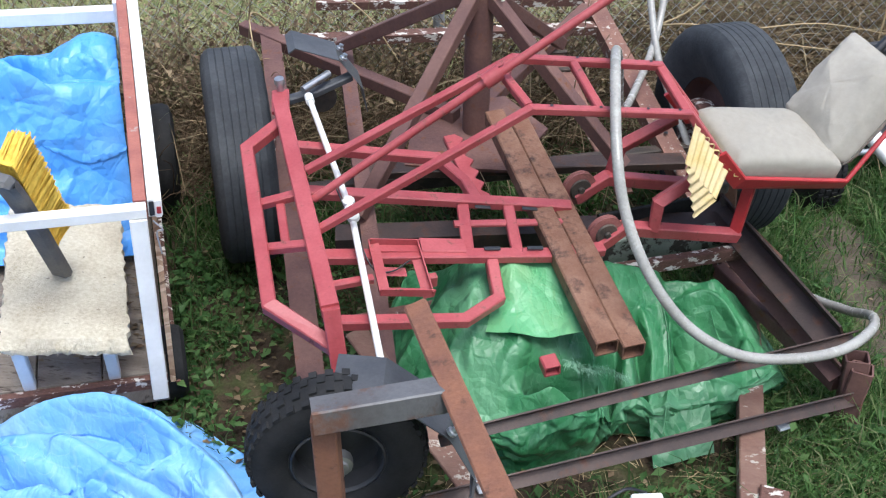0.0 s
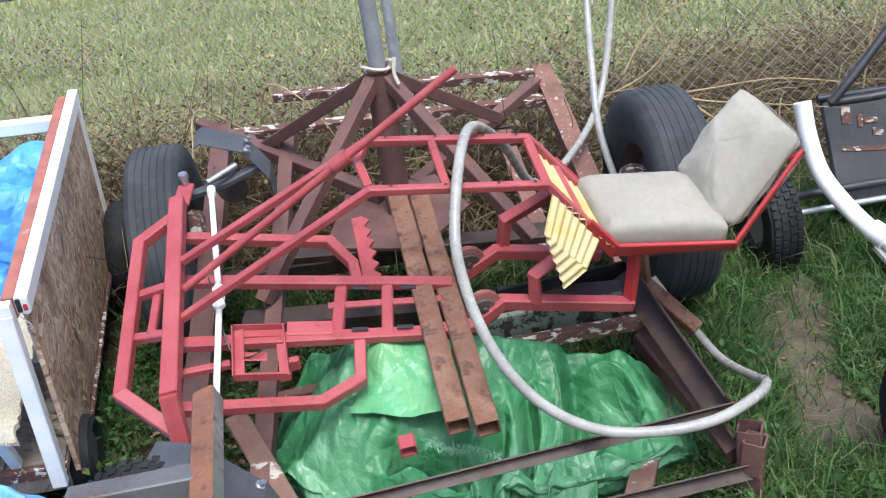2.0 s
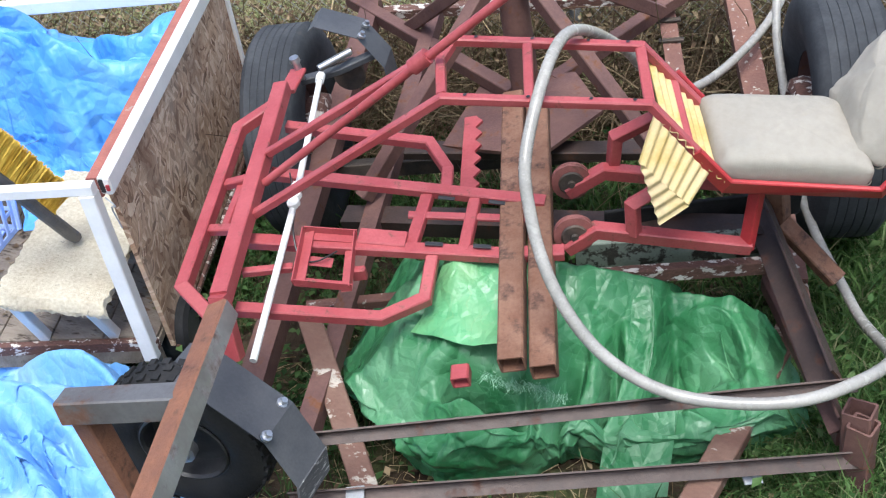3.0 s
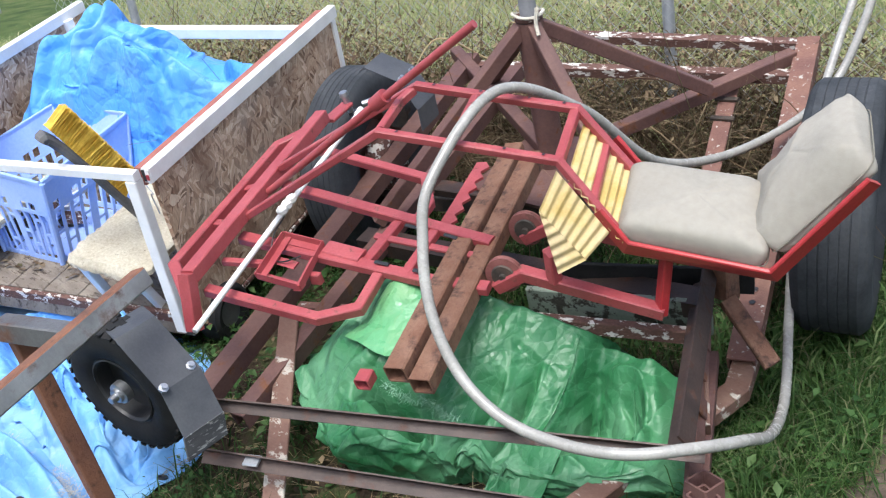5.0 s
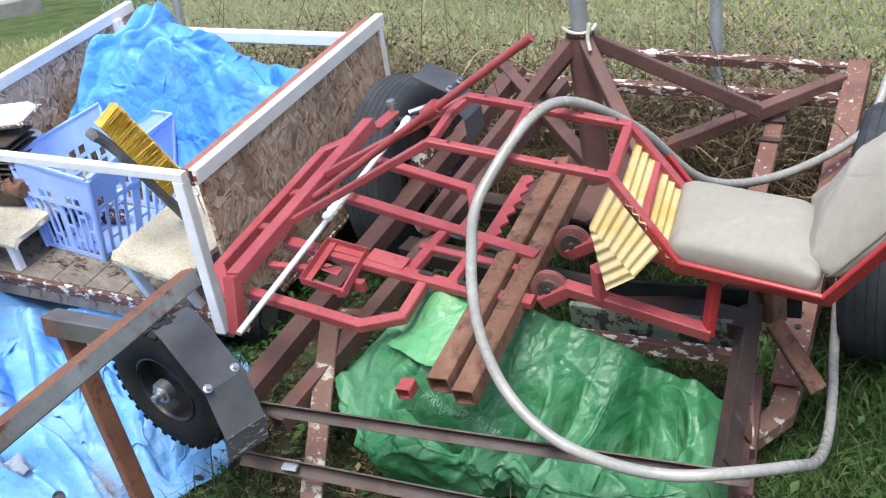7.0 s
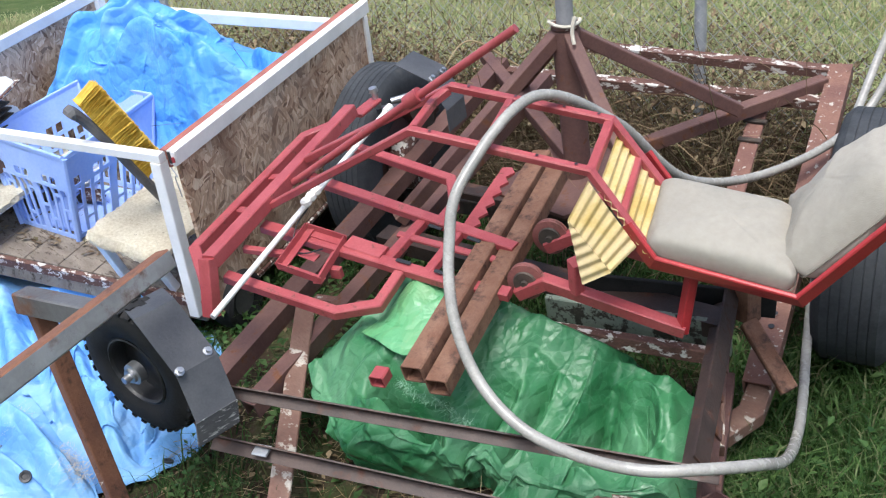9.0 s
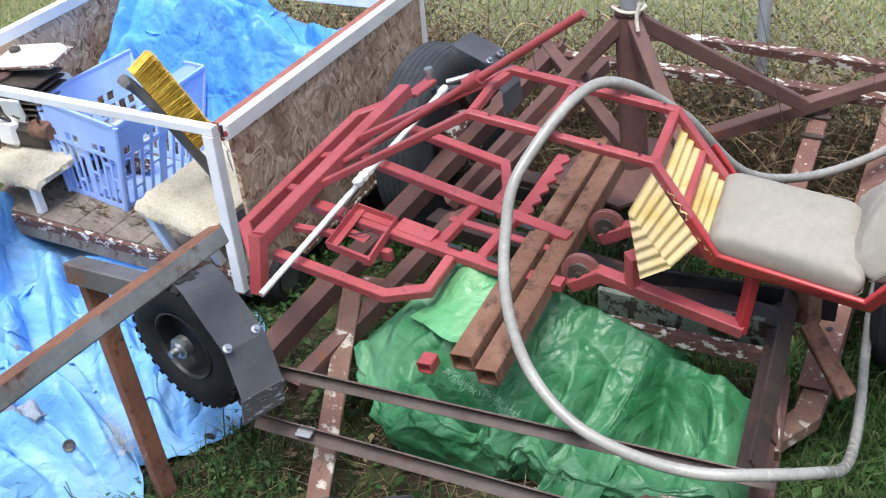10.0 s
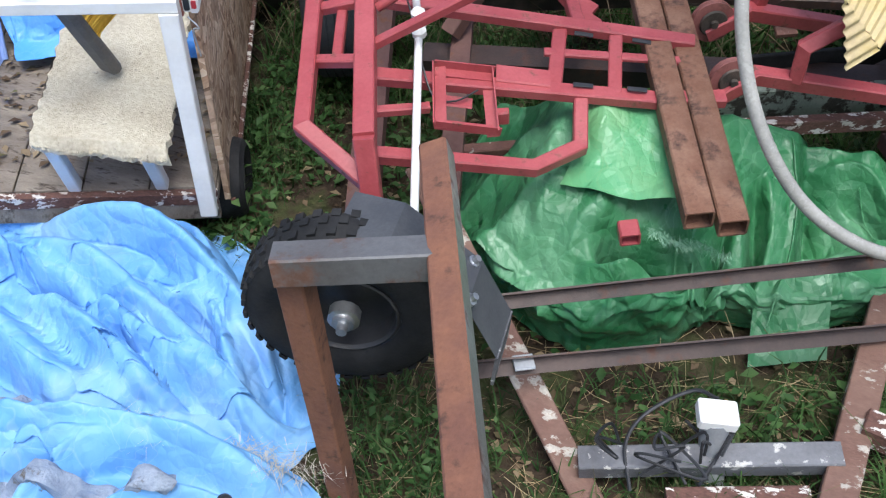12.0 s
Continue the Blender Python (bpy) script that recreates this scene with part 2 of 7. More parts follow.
    l.new(mix(soak.outputs[0], mix(wear.outputs[0], tone, pale.outputs[0]), brown.outputs[0]), b.inputs["Base Color"])
    b.inputs["Roughness"].default_value = 0.85
    b.inputs["Specular IOR Level"].default_value = 0.3
    bp = n.new("ShaderNodeBump")
    bp.inputs["Strength"].default_value, bp.inputs["Distance"].default_value = 0.7, 0.004
    l.new(chip.outputs[1], bp.inputs["Height"])
    l.new(bp.outputs[0], b.inputs["Normal"])
    return m


OSB = osb()


def tarp_mat(name, a, c, fade, rough=0.36, worn=0.3, relief_depth=1.0):
    """Woven plastic sheet: sheen, a fine weave, faded patches, crumple relief."""
    m, n, l, b = simple_nodes(name)
    co = n.new("ShaderNodeTexCoord")

    def noi(s, d=6, dist=0.0):
        k = n.new("ShaderNodeTexNoise")
        k.inputs["Scale"].default_value, k.inputs["Detail"].default_value, k.inputs["Distortion"].default_value = s, d, dist
        l.new(co.outputs["Object"], k.inputs[0])
        return k.outputs[0]

    def mr(src, x, y, z=0.0, w=1.0):
        k = n.new("ShaderNodeMapRange")
        for i, v in enumerate((x, y, z, w)):
            k.inputs[i + 1].default_value = v
        l.new(src, k.inputs[0])
        return k.outputs[0]

    m1 = n.new("ShaderNodeMix")
    m1.data_type = "RGBA"
    m1.inputs[6].default_value, m1.inputs[7].default_value = (*a, 1), (*c, 1)
    l.new(mr(noi(5), 0.35, 0.65), m1.inputs[0])
    m2 = n.new("ShaderNodeMix")
    m2.data_type = "RGBA"
    m2.inputs[7].default_value = (*fade, 1)
    l.new(m1.outputs[2], m2.inputs[6])
    l.new(mr(noi(6, 9, 0.0), 0.48, 0.74, 0, worn), m2.inputs[0])
    b.inputs["Specular IOR Level"].default_value = 0.42
    l.new(mr(noi(25), 0.3, 0.7, rough - 0.1, rough + 0.18), b.inputs["Roughness"])
    l.new(m2.outputs[2], b.inputs["Base Color"])

    def warped(turn, scale):
        """Places turned about and drawn out, so that no two layers share their lines."""
        mp = n.new("ShaderNodeMapping")
        mp.inputs["Rotation"].default_value = (0.3, 0.2, turn)
        mp.inputs["Scale"].default_value = (1.0, 0.62, 0.9)
        l.new(co.outputs["Object"], mp.inputs[0])
        wob = n.new("ShaderNodeTexNoise")
        wob.inputs["Scale"].default_value, wob.inputs["Detail"].default_value = scale * 0.6, 2.0
        l.new(mp.outputs[0], wob.inputs[0])
        mix = n.new("ShaderNodeVectorMath")
        mix.operation = "MULTIPLY_ADD"
        mix.inputs[1].default_value = (0.6 / scale,) * 3
        l.new(wob.outputs[1], mix.inputs[0])
        l.new(mp.outputs[0], mix.inputs[2])
        return mix.outputs[0]

    # pale hair cracks of the coating
    for scale, turn, pale in ((7.5, 2.1, 0.4 * worn), (17, 1.2, 0.5 * worn)):
        k = n.new("ShaderNodeTexNoise")
        k.inputs["Scale"].default_value, k.inputs["Detail"].default_value, k.inputs["Distortion"].default_value = scale, 1.2, 0.35
        l.new(warped(turn, scale), k.inputs[0])
        sub = n.new("ShaderNodeMath")
        sub.operation = "SUBTRACT"
        sub.inputs[1].default_value = 0.5
        l.new(k.outputs[0], sub.inputs[0])
        ab = n.new("ShaderNodeMath")
        ab.operation = "ABSOLUTE"
        l.new(sub.outputs[0], ab.inputs[0])
        m3 = n.new("ShaderNodeMix")
        m3.data_type = "RGBA"
        m3.inputs[7].default_value = (*fade, 1)
        l.new(b.inputs["Base Color"].links[0].from_socket, m3.inputs[6])
        l.new(mr(ab.outputs[0], 0.0, 0.010, pale, 0.0), m3.inputs[0])
        l.new(m3.outputs[2], b.inputs["Base Color"])
    # flat panes that meet in creases, large and small
    normal = None
    for scale, slope, turn in ((5.0, 0.16, 0.4), (12.0, 0.17, 2.1), (29.0, 0.14, 1.2), (75.0, 0.07, 2.6)):
        k = n.new("ShaderNodeTexVoronoi")
        k.feature = "DISTANCE_TO_EDGE"
        k.inputs["Scale"].default_value = scale
        l.new(warped(turn, scale), k.inputs["Vector"])
        bp = n.new("ShaderNodeBump")
        bp.inputs["Strength"].default_value, bp.inputs["Distance"].default_value = 1.0, slope * relief_depth / scale
        l.new(k.outputs["Distance"], bp.inputs["Height"])
        if normal is not None:
            l.new(normal, bp.inputs["Normal"])
        normal = bp.outputs[0]
    l.new(normal, b.inputs["Normal"])
    return m


BLUE = tarp_mat("blue tarpaulin", (0.075, 0.31, 0.82), (0.115, 0.385, 0.86), (0.30, 0.54, 0.87))
PALEB = tarp_mat("faded blue tarpaulin", (0.13, 0.355, 0.72), (0.19, 0.435, 0.77), (0.44, 0.61, 0.84), 0.5, 0.45, 0.85)
GREEN = tarp_mat("green tarpaulin", (0.024, 0.140, 0.052), (0.05, 0.205, 0.085), (0.24, 0.44, 0.29), 0.36, 0.34, 1.1)
# paler green that paints the sky's sheen on the upturned panel
MINT = tarp_mat("green tarpaulin with painted sheen", (0.075, 0.30, 0.125), (0.125, 0.37, 0.175), (0.30, 0.34, 0.15), 0.34, 0.3)


def leafy(name, cols, rough=0.7, trans=0.25):
    """Blades and leaves: a tone for each island of the mesh."""
    m, n, l, b = simple_nodes(name)
    g = n.new("ShaderNodeNewGeometry")
    r = n.new("ShaderNodeValToRGB")
    e = r.color_ramp.elements
    e[0].color, e[1].color = (*cols[0], 1), (*cols[-1], 1)
    for i, c in enumerate(cols[1:-1]):
        k = e.new((i + 1) / (len(cols) - 1))
        k.color = (*c, 1)
    l.new(g.outputs["Random Per Island"], r.inputs[0])
    l.new(r.outputs[0], b.inputs["Base Color"])
    b.inputs["Roughness"].default_value = rough
    b.inputs["Specular IOR Level"].default_value = 0.25
    tr = n.new("ShaderNodeBsdfTranslucent")
    l.new(r.outputs[0], tr.inputs[0])
    mx = n.new("ShaderNodeMixShader")
    mx.inputs[0].default_value = trans
    l.new(b.outputs[0], mx.inputs[1])
    l.new(tr.outputs[0], mx.inputs[2])
    l.new(mx.outputs[0], n["Material Output"].inputs[0])
    return m


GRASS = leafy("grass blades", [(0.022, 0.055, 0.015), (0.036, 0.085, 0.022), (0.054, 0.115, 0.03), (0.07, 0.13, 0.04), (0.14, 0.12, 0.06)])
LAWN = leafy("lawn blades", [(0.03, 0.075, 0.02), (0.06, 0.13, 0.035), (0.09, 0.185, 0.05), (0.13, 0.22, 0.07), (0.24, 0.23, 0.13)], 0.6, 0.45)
BROAD = leafy("broad weed leaves", [(0.030, 0.078, 0.022), (0.052, 0.12, 0.034), (0.080, 0.165, 0.05), (0.12, 0.20, 0.07)], 0.5, 0.35)
FIELD = leafy("dry field grass", [(0.21, 0.29, 0.11), (0.34, 0.41, 0.18), (0.46, 0.48, 0.24), (0.57, 0.53, 0.32), (0.42, 0.34, 0.20)], 0.7, 0.45)
BRUSH = leafy("dead brush", [(0.08, 0.05, 0.033), (0.16, 0.108, 0.066), (0.34, 0.26, 0.16), (0.13, 0.085, 0.054), (0.15, 0.14, 0.065)], 0.85, 0.15)
DRYWEED = leafy("dry weed stalks", [(0.16, 0.105, 0.06), (0.27, 0.195, 0.115), (0.42, 0.34, 0.21), (0.20, 0.13, 0.075)], 0.8, 0.15)
STRAW = leafy("straw stalks", [(0.30, 0.21, 0.11), (0.42, 0.32, 0.18), (0.52, 0.42, 0.26), (0.36, 0.24, 0.13)], 0.8, 0.15)


def ground_mat():
    """Soil with litter and moss near the camera, pale turf further out."""
    m, n, l, b = simple_nodes("yard soil and turf")
    co = n.new("ShaderNodeTexCoord")

    def noi(s, d=6):
        k = n.new("ShaderNodeTexNoise")
        k.inputs["Scale"].default_value, k.inputs["Detail"].default_value = s, d
        l.new(co.outputs["Object"], k.inputs[0])
        return k.outputs[0]

    def rampc(src, stops):
        k = n.new("ShaderNodeValToRGB")
        e = k.color_ramp.elements
        e[0].position, e[0].color = stops[0][0], (*stops[0][1], 1)
        e[1].position, e[1].color = stops[-1][0], (*stops[-1][1], 1)
        for p, c in stops[1:-1]:
            q = e.new(p)
            q.color = (*c, 1)
        l.new(src, k.inputs[0])
        return k.outputs[0]

    near = rampc(noi(7, 9), [(0.3, (0.03, 0.022, 0.016)), (0.48, (0.065, 0.046, 0.031)), (0.58, (0.06, 0.07, 0.028)), (0.72, (0.12, 0.09, 0.06))])
    far = rampc(noi(1.4, 9), [(0.3, (0.36, 0.39, 0.18)), (0.5, (0.44, 0.45, 0.22)), (0.7, (0.52, 0.49, 0.27))])
    sep = n.new("ShaderNodeSeparateXYZ")
    l.new(co.outputs["Object"], sep.inputs[0])
    k = n.new("ShaderNodeMath")
    k.operation = "MULTIPLY_ADD"
    k.inputs[1].default_value, k.inputs[2].default_value = 1.2, 0.0
    l.new(noi(2.0), k.inputs[0])
    s = n.new("ShaderNodeMath")
    l.new(sep.outputs[1], s.inputs[0])
    # turf round the worn soil on which the trailers stand
    turf = rampc(noi(3.5, 9), [(0.3, (0.040, 0.066, 0.022)), (0.5, (0.075, 0.112, 0.036)), (0.7, (0.13, 0.14, 0.06))])
    away = n.new("ShaderNodeVectorMath")
    away.operation = "DISTANCE"
    away.inputs[1].default_value = (-1.30, -3.53, 0.0)
    l.new(co.outputs["Object"], away.inputs[0])
    wide = n.new("ShaderNodeMath")
    wide.operation = "ADD"
    l.new(away.outputs["Value"], wide.inputs[0])
    l.new(k.outputs[0], wide.inputs[1])
    edge = n.new("ShaderNodeMapRange")
    edge.inputs[1].default_value, edge.inputs[2].default_value = 1.9, 2.7
    l.new(wide.outputs[0], edge.inputs[0])
    yard = n.new("ShaderNodeMix")
    yard.data_type = "RGBA"
    l.new(edge.outputs[0], yard.inputs[0])
    l.new(near, yard.inputs[6])
    l.new(turf, yard.inputs[7])
    near = yard.outputs[2]
    l.new(k.outputs[0], s.inputs[1])
    f = n.new("ShaderNodeMapRange")
    f.inputs[1].default_value, f.inputs[2].default_value = 4.5, 5.2
    l.new(s.outputs[0], f.inputs[0])
    mx = n.new("ShaderNodeMix")
    mx.data_type = "RGBA"
    l.new(f.outputs[0], mx.inputs[0])
    l.new(near, mx.inputs[6])
    l.new(far, mx.inputs[7])
    l.new(mx.outputs[2], b.inputs["Base Color"])
    b.inputs["Roughness"].default_value = 0.95
    b.inputs["Specular IOR Level"].default_value = 0.15
    bp = n.new("ShaderNodeBump")
    bp.inputs["Strength"].default_value, bp.inputs["Distance"].default_value = 0.8, 0.03
    l.new(noi(40, 8), bp.inputs["Height"])
    l.new(bp.outputs[0], b.inputs["Normal"])
    return m


SOIL = ground_mat()

# ---- shapes: each gives (points, faces) in the world ----
ORIGIN = {}


def V(*p):
    return np.array(p, float)


def unit(v):
    v = np.asarray(v, float)
    return v / max(np.linalg.norm(v), 1e-9)


def join(*geos):
    pts, faces, k = [], [], 0
    for p, f in geos:
        pts.append(np.asarray(p, float).reshape(-1, 3))
        faces += [tuple(i + k for i in q) for q in f]
        k += len(pts[-1])
    return np.concatenate(pts), faces


def rect(w, h, b=0.003):
    x, y = w / 2, h / 2
    return [(x - b, -y), (x, -y + b), (x, y - b), (x - b, y), (-x + b, y), (-x, y - b), (-x, -y + b), (-x + b, -y)]


def disc(r, n=12):
    return [(r * math.cos(2 * math.pi * i / n), r * math.sin(2 * math.pi * i / n)) for i in range(n)]


def ell(w, h, t):
    """An angle iron's section, its corner at the origin."""
    return [(0, 0), (w, 0), (w, t), (t, t), (t, h), (0, h)]


def chan(w, h, t):
    """A channel's section, its web on top."""
    x, y = w / 2, h / 2
    return [(x, -y), (x, y), (-x, y), (-x, -y), (-x + t, -y), (-x + t, y - t), (x - t, y - t), (x - t, -y)]


def axes(d, up):
    d = unit(d)
    x = np.cross(d, unit(up))
    if np.linalg.norm(x) < 1e-3:
        x = np.cross(d, V(0, 1, 0.01))
    x = unit(x)
    return x, np.cross(x, d), d


def sweep(path, prof, up=(0, 0, 1), caps=True, closed=False, scales=None):
    """A section carried along a path; the section's x points to the right of the way, its y up."""
    path = [np.asarray(p, float) for p in path]
    k, m = len(prof), len(path)
    pts, faces, last = [], [], None
    for i, p in enumerate(path):
        a = path[i - 1] if (i or closed) else path[0]
        c = path[(i + 1) % m] if (i < m - 1 or closed) else path[-1]
        d = unit(unit(p - a) + unit(c - p)) if (i and i < m - 1) or closed else unit(c - a)
        x, y, d = axes(d, up if last is None else last)
        last = y if up is None or m > 2 else up
        s = 1.0 if scales is None else scales[i]
        if m > 2 and 0 < i < m - 1:
            s2 = 1 / max(0.5, float(np.dot(unit(p - a), d)))
        else:
            s2 = 1.0
        pts += [p + x * q[0] * s * s2 + y * q[1] * s * s2 for q in prof]
    for i in range(m if closed else m - 1):
        j = (i + 1) % m
        for a in range(k):
            c = (a + 1) % k
            faces.append((i * k + a, i * k + c, j * k + c, j * k + a))
    if caps and not closed:
        faces.append(tuple(range(k))[::-1])
        faces.append(tuple((m - 1) * k + a for a in range(k)))
    return np.array(pts), faces


def beam(p, q, w, h, up=(0, 0, 1), b=0.003):
    return sweep([p, q], rect(w, h, b), up)


def open_tube(p, q, w, h, t=0.004, up=(0, 0, 1)):
    """A square tube that one can look into at both ends."""
    p, q = np.asarray(p, float), np.asarray(q, float)
    o, _ = sweep([p, q], rect(w, h, 0.004), up)
    i, _ = sweep([p, q], rect(w - 2 * t, h - 2 * t, 0.003), up)
    f = []
    for a in range(8):
        c = (a + 1) % 8
        f += [(a, c, 8 + c, 8 + a), (16 + a, 24 + a, 24 + c, 16 + c), (a, 16 + a, 16 + c, c), (8 + a, 8 + c, 24 + c, 24 + a)]
    return np.concatenate([o, i]), f


def spline(ctrl, per=8):
    """A smooth curve through the points."""
    c = [np.asarray(p, float) for p in ctrl]
    c = [2 * c[0] - c[1], *c, 2 * c[-1] - c[-2]]
    out = []
    for i in range(1, len(c) - 2):
        for k in range(per):
            t = k / per
            out.append(0.5 * (2 * c[i] + (c[i + 1] - c[i - 1]) * t + (2 * c[i - 1] - 5 * c[i] + 4 * c[i + 1] - c[i + 2]) * t ** 2
                              + (3 * c[i] - c[i - 1] - 3 * c[i + 1] + c[i + 2]) * t ** 3))
    return out + [c[-2]]


def lathe(centre, axis, prof, n=40, up=(0, 0, 1), closed=True):
    """prof: (radius, offset along the axis), turned round the axis."""
    x, y, d = axes(axis, up)
    centre = np.asarray(centre, float)
    k, pts, faces = len(prof), [], []
    for i in range(n):
        a = 2 * math.pi * i / n
        r = x * math.cos(a) + y * math.sin(a)
        pts += [centre + r * q[0] + d * q[1] for q in prof]
    for i in range(n):
        j = (i + 1) % n
        for a in range(k if closed else k - 1):
            c = (a + 1) % k
            faces.append((i * k + a, i * k + c, j * k + c, j * k + a))
    return np.array(pts), faces


def block(m, sx, sy, sz, b=0.004):
    """A bevelled box with its base on the pose's floor."""
    bm = bmesh.new()
    bmesh.ops.create_cube(bm, size=1)
    bmesh.ops.scale(bm, vec=(sx, sy, sz), verts=bm.verts)
    bmesh.ops.bevel(bm, geom=bm.edges, offset=b, segments=1, affect="EDGES")
    bmesh.ops.translate(bm, vec=(0, 0, sz / 2), verts=bm.verts)
    bm.transform(m)
    bm.verts.index_update()
    out = np.array([v.co[:] for v in bm.verts]), [tuple(v.index for v in f.verts) for f in bm.faces]
    bm.free()
    return out


def thing(name, at, label, category, group="", kind=""):
    ob = new(name)
    ob.empty_display_size = 0.1
    ob.location = at
    ORIGIN[ob] = np.asarray(at, float)
    return tagged(ob, label, category, group, kind)


def part(name, geo, material, parent=None, label="", smooth=False, sharp=40):
    """One mesh, under a thing or a part, or on its own."""
    pts, faces = geo
    pts = np.asarray(pts, float)
    o = ORIGIN[parent] if parent else np.append(pts[:, :2].mean(0), pts[:, 2].min())
    me = bpy.data.meshes.new(name)
    me.from_pydata((pts - o).tolist(), [], faces)
    me.update()
    bm = bmesh.new()
    bm.from_mesh(me)
    bmesh.ops.recalc_face_normals(bm, faces=bm.faces)
    bm.to_mesh(me)
    bm.free()
    if smooth:
        me.polygons.foreach_set("use_smooth", [True] * len(me.polygons))
        me.set_sharp_from_angle(angle=radians(sharp))
    me.materials.append(material)
    ob = new(name, me)
    ORIGIN[ob] = o
    if parent:
        ob.parent = parent
    else:
        ob.location = o
    if label:
        ob["label"] = label
    return ob


def stuff(name, pts, faces, material, label, category):
    """A mesh of very many small pieces, with no clean-up."""
    me = bpy.data.meshes.new(name)
    pts, faces = np.asarray(pts, np.float32), np.asarray(faces, np.int32)
    me.vertices.add(len(pts))
    me.vertices.foreach_set("co", pts.ravel())
    k = faces.shape[1]
    me.loops.add(faces.size)
    me.loops.foreach_set("vertex_index", faces.ravel())
    me.polygons.add(len(faces))
    me.polygons.foreach_set("loop_start", np.arange(len(faces), dtype=np.int32) * k)
    me.update(calc_edges=True)
    me.validate()
    me.materials.append(material)
    return tagged(new(name, me), label, category, kind="stuff")


def lift(x, y):
    """The ground's height."""
    x, y = np.asarray(x, float), np.asarray(y, float)
    rise = 0.08 * np.clip(y - 1.6, 0, 2.3) * (0.2 + 0.8 * np.clip(1 - x, 0, 1))
    return rise + 0.06 * np.clip(-0.1 - x, 0, 2.0) + 0.012 * np.sin(1.9 * x + 0.7) * np.cos(1.3 * y) - 0.01


# ---- the ground, out to the horizon ----
def ground_sheet():
    xs = np.concatenate([-np.geomspace(400, 4.2, 18), np.linspace(-4, 5, 91), np.geomspace(5.2, 400, 18)])
    ys = np.concatenate([-np.geomspace(400, 2.2, 16), np.linspace(-2, 7, 91), np.geomspace(7.2, 400, 18)])
    gx, gy = np.meshgrid(xs, ys)
    gz = lift(gx, gy)
    near = (np.abs(gx) < 5) & (gy > -2) & (gy < 7)
    bump = np.array([noise.noise(Vector((a * 2.3, c * 2.3, 0.0))) + 0.5 * noise.noise(Vector((a * 7, c * 7, 3.0))) for a, c in zip(gx.ravel(), gy.ravel())])
    gz = gz + np.where(near, 0.012 * bump.reshape(gx.shape), 0)
    nx, ny = len(xs), len(ys)
    faces = [(j * nx + i, j * nx + i + 1, (j + 1) * nx + i + 1, (j + 1) * nx + i) for j in range(ny - 1) for i in range(nx - 1)]
    ob = part("ground", (np.stack([gx.ravel(), gy.ravel(), gz.ravel()], 1), faces), SOIL, smooth=True, sharp=180)
    return tagged(ob, "dark yard soil with litter, turning to pale dry turf beyond the fence", "ground", kind="structure")


ground_sheet()


def tyre_prof(r, w, rim, ribs=5, groove=0.0025):
    """A road tyre's section with grooves round its tread."""
    out = [(rim, -w * 0.36), (rim + (r - rim) * 0.35, -w * 0.49), (rim + (r - rim) * 0.65, -w * 0.5), (r - 0.022, -w * 0.46), (r - 0.007, -w * 0.40)]
    for i in range(ribs):
        a = -w * 0.36 + w * 0.72 * i / ribs
        c = -w * 0.36 + w * 0.72 * (i + 1) / ribs
        out += [(r - groove, a + 0.0006), (r, a + 0.0024), (r, c - 0.0024), (r - groove, c - 0.0006)]
    return out + [(r - 0.007, w * 0.40), (r - 0.022, w * 0.46), (rim + (r - rim) * 0.65, w * 0.5), (rim + (r - rim) * 0.35, w * 0.49), (rim, w * 0.36),
                  (rim - 0.012, w * 0.34), (rim - 0.012, -w * 0.34)]


def road_wheel(parent, centre, axis, r, w, rim, skin, ribs=5, face=BROWN):
    """Tyre, dished rim and hub, the dish on the axis's side."""
    wheel = part("wheel", lathe(centre, axis, [(0.0, 0.02), (rim * 0.45, 0.03), (rim * 0.55, w * 0.10), (rim * 0.8, w * 0.05), (rim - 0.02, w * 0.18),
                                               (rim - 0.012, w * 0.33), (rim - 0.012, -w * 0.33), (rim - 0.03, -w * 0.3), (rim * 0.5, -0.01), (0.0, -0.01)], 36), face, parent, smooth=True)
    part("tyre", lathe(centre, axis, tyre_prof(r, w, rim, ribs), 64), skin, wheel, smooth=True, sharp=50)
    part("hub_ring", lathe(np.asarray(centre) + unit(axis) * w * 0.40, axis, [(0.060, 0.03), (0.082, 0.04), (0.110, 0.03), (0.118, 0.0), (0.110, -0.03), (0.066, -0.05)], 24), PEELW, wheel, "flaked white hub ring", smooth=True)
    hub = part("hub", lathe(np.asarray(centre) + unit(axis) * w * 0.12, axis, [(0.0, 0.07), (0.03, 0.07), (0.035, 0.05), (0.06, 0.045), (0.075, 0.0), (0.0, 0.0)], 18, closed=False), PEELW, wheel, smooth=True)
    return wheel


